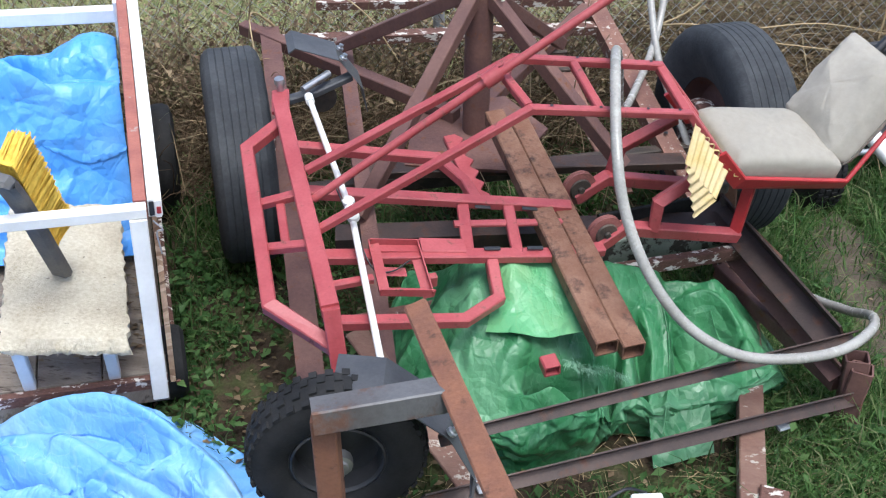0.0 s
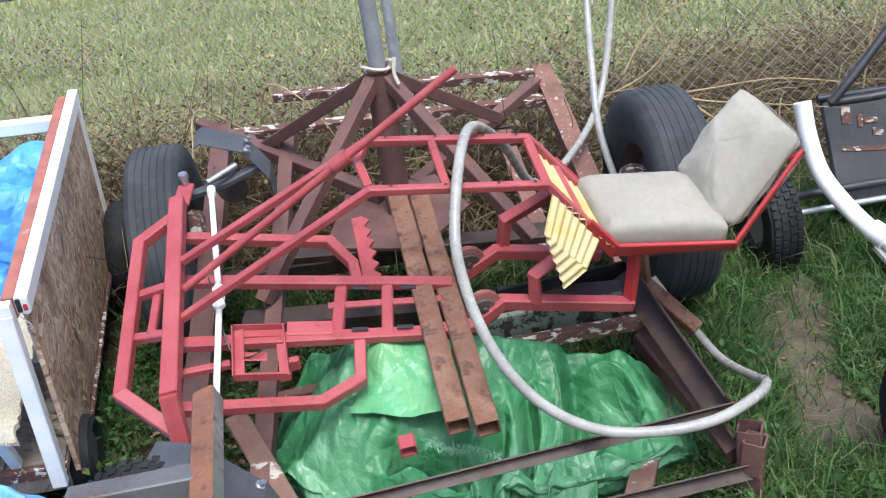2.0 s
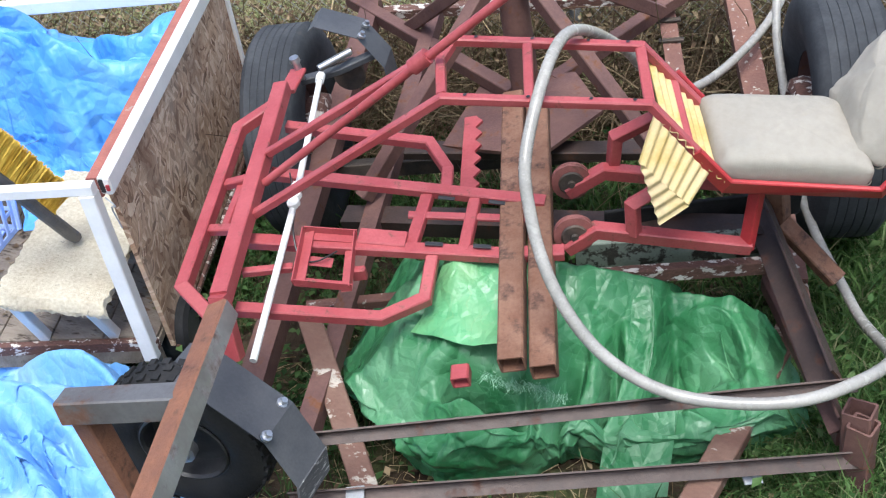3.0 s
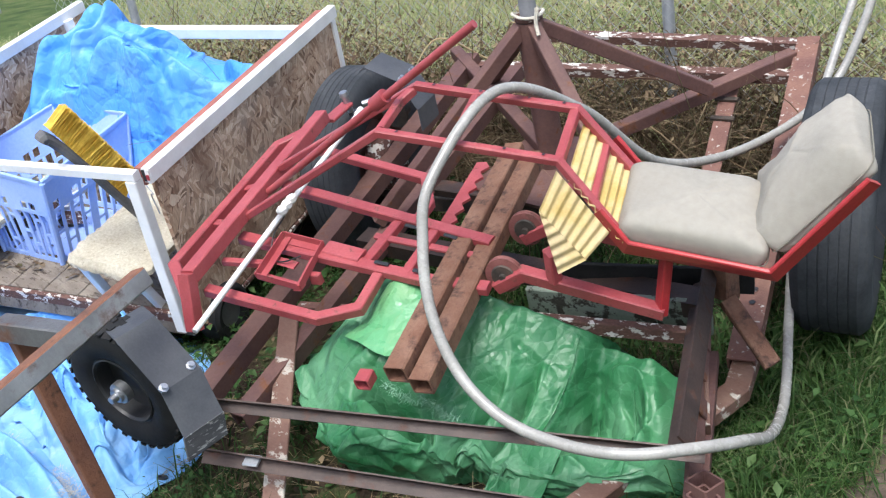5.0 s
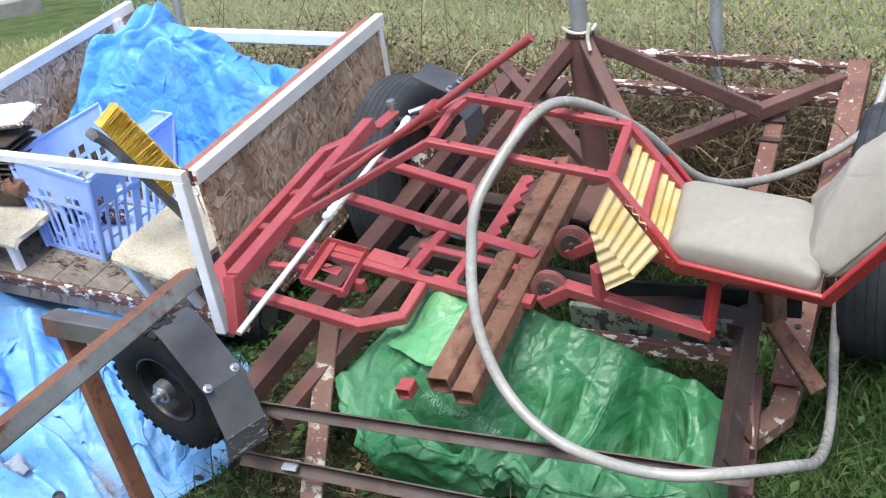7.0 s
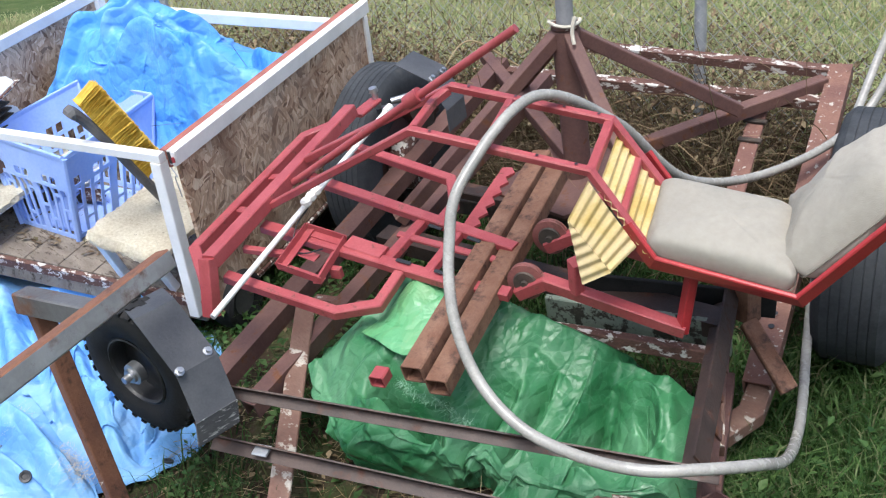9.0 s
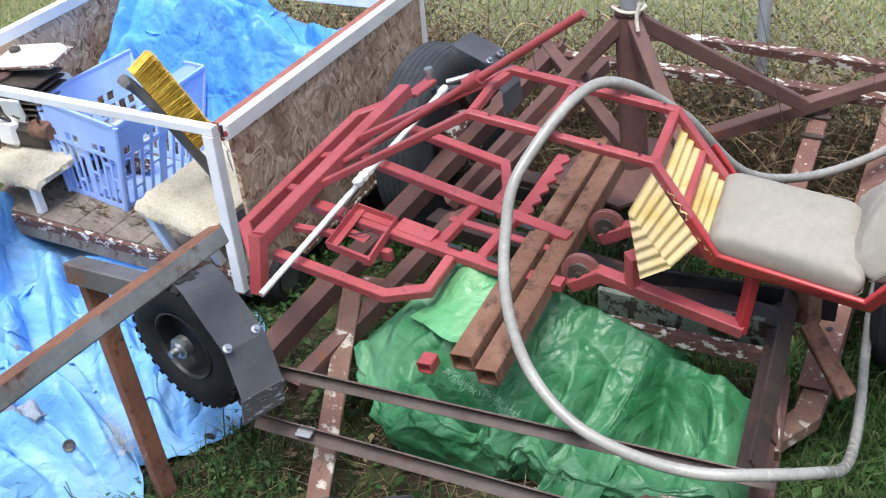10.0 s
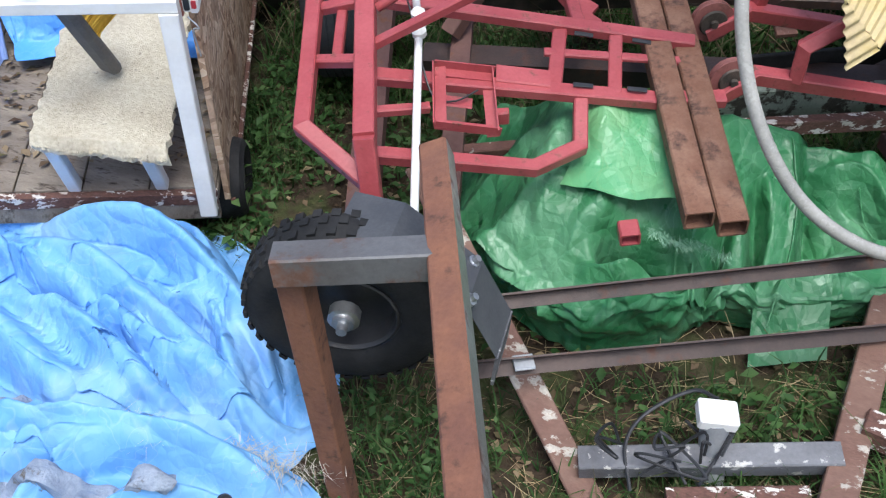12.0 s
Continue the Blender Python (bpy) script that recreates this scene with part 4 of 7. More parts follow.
    for p, q in (((0.215, 2.105, 0.925), (0.62, 2.288, 0.835)), ((0.175, 2.30, 0.985), (0.565, 2.452, 0.908))):
        for t in (0.12, 0.42, 0.72, 0.93):
            part("bolt_hole", lathe(V(*p) + (V(*q) - V(*p)) * t + KN * 0.0135, KN, [(0.0, 0.0005), (0.0045, 0.0005)], 10, closed=False), BLACK, k)
    # tie rod
    rod = part("tie_rod", join(sweep([(-0.402, 2.58, 0.787), (-0.23, 2.104, 0.662), (-0.118, 1.665, 0.50)], disc(0.0085, 10)),
                               sweep([(-0.405, 2.59, 0.79), (-0.395, 2.56, 0.782)], disc(0.013, 10))), ROD, k, "white painted rod", smooth=True)
    for o in (-0.03, 0.0, 0.028):
        part("rod_joint", lathe(V(-0.23, 2.104, 0.668) + unit((0.30, -0.92, -0.28)) * o, KN, [(0.0, 0.014), (0.008, 0.014), (0.016, 0.006), (0.016, -0.006), (0.008, -0.014), (0.0, -0.014)], 10, closed=False), ROD, rod, smooth=True)
    part("wire", sweep(spline([(-0.272, 2.16, 0.70), (-0.235, 2.10, 0.645), (-0.20, 2.02, 0.615), (-0.165, 1.975, 0.57), (-0.12, 1.975, 0.565), (-0.08, 2.01, 0.575)], 8), disc(0.0022, 6)), BLACK, k, "thin black wire", smooth=True)
    part("tray_lug", block(pose(-0.035, 2.015, 0.50, 14, 0, 18), 0.035, 0.02, 0.035, 0.003), RED, k)
    part("stub_axle", sweep([(-0.425, 2.615, 0.80), (-0.36, 2.70, 0.82)], disc(0.011, 10)), ZINC, k, smooth=True)
    # front wheels with bent plate mudguards
    def front_wheel(c, ax, knobs, grow=1.10):
        wheel = part("wheel", lathe(c, ax, [(u * grow, v) for u, v in ((0.0, 0.0), (0.03, 0.0), (0.055, 0.012), (0.078, 0.006), (0.083, -0.034), (0.09, -0.038), (0.09, 0.036), (0.082, 0.03), (0.06, 0.018), (0.0, 0.018))], 36), BLACK, k, smooth=True)
        part("tyre", lathe(c, ax, [(u * grow, v) for u, v in ((0.083, -0.032), (0.10, -0.046), (0.135, -0.05), (0.155, -0.042), (0.163, -0.02), (0.165, 0.0), (0.163, 0.02), (0.155, 0.042), (0.135, 0.05), (0.10, 0.046), (0.083, 0.032))], 48), RUBBER, wheel, smooth=True)
        part("rim_edge", lathe(c, ax, [(u * grow, v) for u, v in ((0.080, -0.034), (0.0835, -0.042), (0.087, -0.040), (0.086, -0.034))], 40), BLACK, wheel, "worn black rim edge", smooth=True)
        part("axle_nut", lathe(V(*c) - unit(ax) * 0.05, ax, [(0.0, -0.03), (0.01, -0.03), (0.011, -0.012), (0.02, -0.012), (0.021, -0.004), (0.03, -0.002), (0.03, 0.02), (0.0, 0.02)], 12, closed=False), ZINC, wheel, smooth=True)
        x, y, d = axes(ax, (0, 0, 1))
        geo = []
        for i in range(34):
            for j, o in enumerate((-0.036, -0.013, 0.013, 0.036)):
                a = 2 * math.pi * (i + 0.5 * (j % 2)) / 34
                rr = 0.158 if j in (0, 3) else 0.1635
                rad = x * math.cos(a) + y * math.sin(a)
                tan = -x * math.sin(a) + y * math.cos(a)
                m = Matrix.Identity(4)
                for q, vec in enumerate((tan, d, rad)):
                    for w in range(3):
                        m[w][q] = vec[w]
                for w in range(3):
                    m[w][3] = (V(*c) + rad * (rr * grow - 0.003) + d * o)[w]
                s = np.array([[px * 0.008, py * 0.0085, pz * 0.0075] for pz in (0, 1) for px, py in ((-1, -1), (1, -1), (1, 1), (-1, 1))])
                mm = np.array(m)
                geo.append((s @ mm[:3, :3].T + mm[:3, 3], [(4, 5, 6, 7), (0, 1, 5, 4), (1, 2, 6, 5), (2, 3, 7, 6), (3, 0, 4, 7)]))
        part("tread", join(*geo), RUBBER, wheel)
        return wheel

    def guard(name, line, across, th=0.004):
        """A bent strip: its line, and the vector across it."""
        line = [np.asarray(p, float) for p in line]
        across = np.asarray(across, float)
        m = len(line)
        nr = unit(np.cross(line[1] - line[0], across))
        pts = [p for q in line for p in (q, q + across)]
        pts += [p - nr * th for p in pts]
        f = []
        for i in range(m - 1):
            a = 2 * i
            f += [(a, a + 2, a + 3, a + 1), (2 * m + a, 2 * m + a + 1, 2 * m + a + 3, 2 * m + a + 2), (a, 2 * m + a, 2 * m + a + 2, a + 2), (a + 1, a + 3, 2 * m + a + 3, 2 * m + a + 1)]
        f += [(0, 1, 2 * m + 1, 2 * m), (2 * m - 2, 4 * m - 2, 4 * m - 1, 2 * m - 1)]
        return part(name, (np.array(pts), f), CHAR, k, "dark grey bent plate")

    ax = unit((-0.18, 0.973, 0.145))
    front_wheel((-0.203, 1.508, 0.41), ax, True, 1.14)
    g = guard("mudguard", [(-0.195, 1.47, 0.585), (-0.092, 1.445, 0.592), (0.035, 1.46, 0.475), (0.085, 1.46, 0.365), (0.075, 1.46, 0.30)], (0.0, 0.115, 0.01))
    lip = [V(0.0875, 1.459, 0.366), V(0.0775, 1.459, 0.299), V(0.0775, 1.576, 0.309), V(0.0875, 1.576, 0.376)]
    part("scraped_lip", (np.array(lip + [p - V(0.006, 0, 0) for p in lip]), [(0, 1, 2, 3), (7, 6, 5, 4)] + [(i, (i + 1) % 4, 4 + (i + 1) % 4, 4 + i) for i in range(4)]), SCUFF, g, "plate end scraped to bright metal")
    for p in ((0.02, 1.557, 0.492), (0.038, 1.467, 0.484)):
        part("bolt", lathe(p, (0.7, 0, 0.7), [(0.0, 0.018), (0.007, 0.018), (0.007, 0.008), (0.012, 0.007), (0.012, 0.0), (0.0, 0.0)], 8, closed=False), ZINC, g)
    part("steering_arm", sweep([(-0.50, 2.62, 0.76), (-0.40, 2.68, 0.77), (-0.30, 2.73, 0.80)], rect(0.03, 0.02), KN), CHAR, k)
    part("hub", lathe((-0.40, 2.74, 0.74), ax, [(0.0, 0.04), (0.03, 0.04), (0.035, 0.0), (0.05, -0.01), (0.05, -0.02), (0.0, -0.02)], 18, closed=False), GREASE, k, smooth=True)
    g = guard("mudguard", [(-0.465, 2.66, 0.895), (-0.445, 2.665, 0.908), (-0.325, 2.69, 0.862), (-0.262, 2.70, 0.77), (-0.255, 2.70, 0.70)], (-0.03, 0.115, 0.02))
    for p in ((-0.315, 2.70, 0.862), (-0.335, 2.77, 0.87)):
        part("bolt", lathe(p, (0.5, 0, 0.8), [(0.0, 0.018), (0.007, 0.018), (0.007, 0.008), (0.012, 0.007), (0.012, 0.0), (0.0, 0.0)], 8, closed=False), ZINC, g)
    return k


kart()

# ---- the pair of rusty tubes lying across the kart ----
for a, b in (((0.125, 2.71, 0.672), (0.392, 1.875, 0.408)), ((0.195, 2.705, 0.655), (0.458, 1.89, 0.388))):
    tube = part("square_tube", open_tube(a, b, 0.058, 0.05, 0.004, KN), RUST)
    tagged(tube, "rusty square steel tube lying across the red kart frame", "steel tube", "rusty tubes across the kart")
tube = part("red_tube", open_tube((0.264, 1.866, 0.346), (0.252, 1.902, 0.357), 0.042, 0.035, 0.004, KN), RED)
tagged(tube, "short red painted square tube poking out over a tarpaulin", "steel tube")


# ---- the rusty stand in the foreground ----
def stand():
    s = thing("tube_stand", (0.0, 1.2, 0.0), "rusty square tube stand with a long top rail", "stand")
    rail = part("top_rail", open_tube((-0.02, 1.523, 0.738), (0.36, 0.42, 0.613), 0.046, 0.046, 0.004, (-0.30, 0.0, 0.95)), RUSTG, s, "ground bare steel with a rusty top")
    rail.data.materials.append(ORANGE)
    for f in rail.data.polygons:
        if f.normal.x < 0.6:
            f.material_index = 1
    part("cross_bar", beam((-0.185, 1.245, 0.700), (0.05, 1.305, 0.705), 0.05, 0.05), GREYBAR, s, "scuffed grey steel bar")
    part("leg", beam((-0.168, 1.265, 0.69), (-0.20, 1.36, -0.01), 0.045, 0.045, (0, 1, 0)), ORANGE, s)
    part("leg", beam((0.30, 0.60, 0.62), (0.33, 0.62, -0.01), 0.045, 0.045, (0, 1, 0)), RUST, s)
    return s


stand()

# ---- the white wagon with strand-board sides ----
WC = V(-0.673, 1.993, 0.786)
WV = unit((-0.316, 0.93, 0.188))
WU = V(0.952, 0.335, -0.07)
WU = unit(WU - WV * np.dot(WU, WV))
WN = np.cross(WU, WV)


def wp(a, b, c):
    """A place in the wagon: to its right, to its back and above its side rails."""
    return WC + WU * a + WV * b + WN * c


def slab(a0, a1, b0, b1, c0, c1):
    """A box in the wagon's own directions."""
    return sweep([wp((a0 + a1) / 2, b0, (c0 + c1) / 2), wp((a0 + a1) / 2, b1, (c0 + c1) / 2)], rect(abs(a1 - a0), abs(c1 - c0), 0.002), WN)


def wagon():
    w = thing("wagon", wp(-0.6, 0.6, -0.7), "white steel-framed garden wagon with weathered strand-board sides", "wagon")
    bed = part("bed", slab(-1.296, -0.02, -0.085, 1.105, -0.560, -0.535), BOARD, w, "weathered grey plank floor with litter")
    for i in range(8):
        part("plank", slab(-1.292 + i * 0.159, -1.292 + i * 0.159 + 0.155, -0.083, 1.105, -0.535, -0.522), BOARD, bed)
    part("front_edge", slab(-1.10, -0.02, -0.105, -0.085, -0.560, -0.526), PEELW, w, "flaking white edge strip")
    part("front_beam", slab(-1.10, -0.02, -0.103, -0.087, -0.61, -0.562), BOARD, w)
    for a in (-0.03, -1.275):
        for b in (0.0, 1.085):
            if a < -1 and not b:
                continue
            part("corner_post", beam(wp(a - 0.012, b or -0.112, -0.62 if b else -0.575), wp(a - 0.014, b or -0.085, -0.02 if b else -0.018), 0.040, 0.04, WV), WHITE, w)
    part("side_rail", slab(-0.020, 0.012, -0.066, 1.165, -0.035, 0.014), WHITE, w)
    part("rail_end_plate", slab(-0.004, 0.010, -0.071, -0.067, -0.035, 0.012), WHITE, w)
    part("rail_capping", slab(-0.052, -0.022, -0.060, 1.125, -0.05, 0.010), REDWOOD, w, "flaking red-brown wooden strip")
    part("side_rail", slab(-1.325, -1.290, 0.05, 1.215, -0.03, 0.015), WHITE, w)
    part("front_bar", beam(wp(-1.09, -0.092, -0.001), wp(-0.024, -0.085, -0.001), 0.030, 0.030, WN), WHITE, w)
    part("corner_post", beam((-1.663, 1.53, 1.008), (-1.56, 1.42, 0.12), 0.07, 0.05, WV), WHITE, w)
    part("rear_bar", beam(wp(-1.29, 1.11, -0.085), wp(-0.03, 1.11, -0.075), 0.040, 0.045, WN), WHITE, w)
    part("side_panel", slab(-0.014, 0.000, -0.05, 1.125, -0.60, -0.036), OSB, w, "weathered brown strand board")
    part("side_panel", slab(-1.312, -1.297, 0.05, 1.205, -0.60, -0.031), OSB, w, "weathered brown strand board")
    part("panel_edge", slab(0.002, 0.012, 1.12, 1.145, -0.62, -0.036), WHITE, w)
    part("panel_edge", slab(0.000, 0.012, -0.05, 1.125, -0.615, -0.600), PEELW, w)
    part("reflector", slab(-0.001, 0.009, -0.075, -0.072, -0.022, -0.004), REDSEAT, w, "small red reflector")
    part("rail_mouth", slab(-0.018, -0.006, -0.069, -0.0665, -0.030, 0.009), BLACK, w)
    part("wire_twist", sweep(spline([wp(-0.012, -0.075, -0.04), wp(0.008, -0.080, -0.065), wp(-0.006, -0.075, -0.075), wp(0.000, -0.075, -0.14)], 5), disc(0.002, 5)), GALV, w, smooth=True)
    for a, b in ((-0.01, 0.05), (-1.28, 0.08), (0.045, 1.10), (-1.28, 1.10)):
        c = wp(a, b, -0.66)
        c[2] = lift(c[0], c[1]) + (0.10 if b < 0.5 else 0.19)
        r = 0.105 if b < 0.5 else 0.195
        wheel = part("wheel", lathe(c, WU, [(0.0, 0.03), (r * 0.5, 0.03), (r * 0.55, -0.03), (0.0, -0.03)], 20, closed=False), GREYPL, w, smooth=True)
        part("tyre", lathe(c, WU, [(r * 0.5, -0.03), (r * 0.8, -0.045), (r * 0.95, -0.035), (r, -0.015), (r, 0.015), (r * 0.95, 0.035), (r * 0.8, 0.045), (r * 0.5, 0.03)], 36), RUBBER, wheel, smooth=True)
    return w


wagon()


def bench(a0, a1, b0, b1, c, seed, tilt=0.0):
    """A little carpeted seat on white legs."""
    s = thing("bench", wp((a0 + a1) / 2, (b0 + b1) / 2, -0.522), "low white bench topped with dirty cream carpet, in the wagon", "bench", "carpeted benches")
    mid = (a0 + a1) / 2
    high = c + tilt * (a1 - mid) - 0.0175
    part("top_board", sweep([wp(mid, b0 + 0.012, high), wp(mid, b1, high)], rect(a1 - a0 - 0.02, 0.015, 0.002), WN + WU * tilt), WHITE, s)
    rng = random.Random(seed)
    na, nb = 26, 36
    pts, faces = [], []
    for lay in (0.008, -0.009):
        for i in range(na + 1):
            for j in range(nb + 1):
                a, b = a0 + (a1 - a0) * i / na, b0 + (b1 - b0) * j / nb
                if i in (0, na):
                    a += rng.uniform(-0.006, 0.006)
                if j in (0, nb):
                    b += rng.uniform(-0.008, 0.004)
                h = 0.003 * noise.noise(Vector((a * 30, b * 30, seed))) + 0.012 * noise.noise(Vector((a * 5, b * 5, seed)))
                if j == 0:
                    h -= 0.02
                pts.append(wp(a, b, c + tilt * (a1 - a) + lay + h))
    m = (na + 1) * (nb + 1)
    for i in range(na):
        for j in range(nb):
            q = i * (nb + 1) + j
            faces += [(q, q + nb + 1, q + nb + 2, q + 1), (m + q, m + q + 1, m + q + nb + 2, m + q + nb + 1)]
    rim = [i * (nb + 1) for i in range(na + 1)] + [na * (nb + 1) + j for j in range(1, nb + 1)] + [i * (nb + 1) + nb for i in range(na - 1, -1, -1)] + list(range(nb - 1, 0, -1))
    for i in range(len(rim)):
        p, q = rim[i], rim[(i + 1) % len(rim)]
        faces.append((p, q, m + q, m + p))
    mat_part = part("carpet", (np.array(pts), faces), CARPET, s, "cream carpet with a frayed edge", smooth=True)
    fr, ff = [], []
    for i in range(160):
        a = rng.uniform(a0, a1)
        o = wp(a, b0 - 0.002, c + tilt * (a1 - a) - 0.014)
        d = -WV * rng.uniform(0.004, 0.016) - WN * rng.uniform(0.0, 0.014) + WU * rng.uniform(-0.006, 0.006)
        k = len(fr)
        fr += [o, o + WU * 0.002, o + d]
        ff.append((k, k + 1, k + 2))
    part("fringe", (np.array(fr), ff), CARPET, mat_part)
    for a in (a0 + 0.03, a1 - 0.05):
        for b in (b0 + 0.02, b1 - 0.04):
            part("leg", beam(wp(a, b, c + tilt * (a1 - a) - 0.025), wp(a, max(b, -0.07), -0.522), 0.03, 0.03, WV), WHITE, s)


bench(-0.385, -0.10, -0.150, 0.42, -0.350, 3, 0.17)
bench(-1.275, -0.945, -0.07, 0.42, -0.385, 8)


# ---- the blue crate ----
def crate():
    c = thing("crate", wp(-0.82, 0.28, -0.522), "blue plastic crate with slotted tapering sides, in the wagon", "crate")
    bot = [(-0.995, 0.10), (-0.69, 0.065), (-0.63, 0.42), (-0.93, 0.45)]
    top = [(-1.10, 0.17), (-0.645, 0.085), (-0.655, 0.585), (-1.05, 0.625)]
    c0, c1 = -0.520, -0.185

    def spot(side, s, h, out=0.0):
        p, q = V(*bot[side]), V(*bot[(side + 1) % 4])
        x, y = V(*top[side]), V(*top[(side + 1) % 4])
        r = (p + (q - p) * s) * (1 - h) + (x + (y - x) * s) * h
        nrm = unit(V((q - p)[1], -(q - p)[0]))
        return wp(r[0] + nrm[0] * out, r[1] + nrm[1] * out, c0 + (c1 - c0) * h)

    us = [0.0, 0.055, 0.125, 0.16, 0.235, 0.27, 0.345, 0.38, 0.455, 0.545, 0.62, 0.655, 0.73, 0.765, 0.84, 0.875, 0.945, 1.0]
    hs = [0.0, 0.05, 0.18, 0.21, 0.33, 0.36, 0.49, 0.52, 0.60, 0.64, 0.73, 0.76, 0.85, 0.88, 1.0]
    rng = random.Random(4)
    for side in range(4):
        hole = set()
        for i in range(1, len(us) - 2):
            for j in range(1, len(hs) - 2):
                if i % 2 == 1 and j % 2 == 1:
                    if j < 11 and not (j == 9 and i in (3, 9, 15)):
                        hole.add((i, j))
                if i % 2 == 1 and j in (2, 4, 6) and (i // 2 + j // 2 + side) % 3 != 0:
                    hole.add((i, j))
        pts, faces = [], []
        for o in (0.0, -0.005):
            for s in us:
                for h in hs:
                    pts.append(spot(side, s, h, o + (0.006 if h > 0.58 else 0.0)))
        m, k = len(us) * len(hs), len(hs)
        solid = {(i, j) for i in range(len(us) - 1) for j in range(len(hs) - 1)} - hole
        for i, j in solid:
            q = i * k + j
            faces += [(q, q + k, q + k + 1, q + 1), (m + q, m + q + 1, m + q + k + 1, m + q + k)]
            for di, dj, x, y in ((-1, 0, q, q + 1), (1, 0, q + k, q + k + 1), (0, -1, q, q + k), (0, 1, q + 1, q + k + 1)):
                if (i + di, j + dj) not in solid:
                    faces.append((x, y, m + y, m + x))
        part("side", (np.array(pts), faces), CRATE, c)
        part("rim", sweep([spot(side, 0, 1.0, 0.004), spot(side, 1, 1.0, 0.004)], rect(0.012, 0.02), WN), CRATE, c)
        part("corner", sweep([spot(side, 0, 0.0, 0.002), spot(side, 0, 1.0, 0.006)], rect(0.02, 0.02, 0.006), WV), CRATE, c)
    part("floor", slab(-0.96, -0.67, 0.11, 0.41, -0.520, -0.512), CRATE, c)
    return c


crate()
rng = random.Random(12)
for i in range(9):
    a, b = rng.uniform(-0.90, -0.75), rng.uniform(0.17, 0.36)
    geo = block(Matrix(np.vstack([np.column_stack([WU, WV, WN, wp(a, b, -0.512 + 0.022 * i)]), [0, 0, 0, 1]]).tolist()) @ pose(0, 0, 0, rng.uniform(-14, 14), rng.uniform(-14, 14), rng.uniform(0, 90)),
                rng.uniform(0.06, 0.12), rng.uniform(0.03, 0.08), rng.uniform(0.02, 0.04))
    tagged(part("machine_part", geo, (GREASE, PEELW, GALV, RUST)[i % 4]), "greasy metal odd part lying in the blue crate", "scrap metal", "odd parts in the crate")


# ---- the hand brush leaning in the crate ----
def brush():
    e, t = V(-0.975, 2.045, 0.53), V(-0.915, 1.795, 0.905)
    b = thing("hand_brush", tuple(e), "grey broom head with yellow bristles leaning in the wagon", "brush")
    d = unit(t - e)
    side = unit(np.cross(d, (0.25, 0.6, 0.75)))
    out = unit(np.cross(side, d))
    if out[0] < 0:
        out = -out
    line = [e, e + d * 0.06, e + d * 0.16, e + d * 0.33, e + d * 0.46 - out * 0.012, t + d * 0.01 - out * 0.03]
    part("brush_block", sweep(spline(line, 4), rect(0.055, 0.032, 0.01), out, scales=None), GREYPL, b, smooth=True)
    part("end_cap", sweep([e - d * 0.006, e + d * 0.004], rect(0.03, 0.01), out), ZINC, b)
    r = random.Random(6)
    pts, faces = [], []
    for i in range(1900):
        s, q = r.uniform(0.13, 0.485), r.uniform(-0.022, 0.022)
        o = e + d * s + side * q + out * 0.012
        fan = (s - 0.31) * 0.55
        tip = o + out * r.uniform(0.075, 0.09) + d * (fan * 0.12 + r.uniform(-0.006, 0.006)) + side * r.uniform(-0.006, 0.006)
        wv = side * 0.0016 + d * 0.0016 * r.uniform(-1, 1)
        k = len(pts)
        pts += [o - wv, o + wv, tip + wv, tip - wv]
        faces.append((k, k + 1, k + 2, k + 3))
    core = []
    for j in range(9):
        for i in range(13):
            sd = 0.135 + 0.345 * i / 12
            q = -0.021 + 0.042 * j / 8
            core.append(e + d * (sd + (sd - 0.31) * 0.06) + side * q + out * (0.078 if 0 < i < 12 and 0 < j < 8 else 0.012))
    part("bristle_tuft", (np.array(core), [(j * 13 + i, j * 13 + i + 1, (j + 1) * 13 + i + 1, (j + 1) * 13 + i) for j in range(8) for i in range(12)]), BRISTLE, b)
    part("bristles", (np.array(pts), faces), BRISTLE, b, "stiff yellow bristles")


brush()


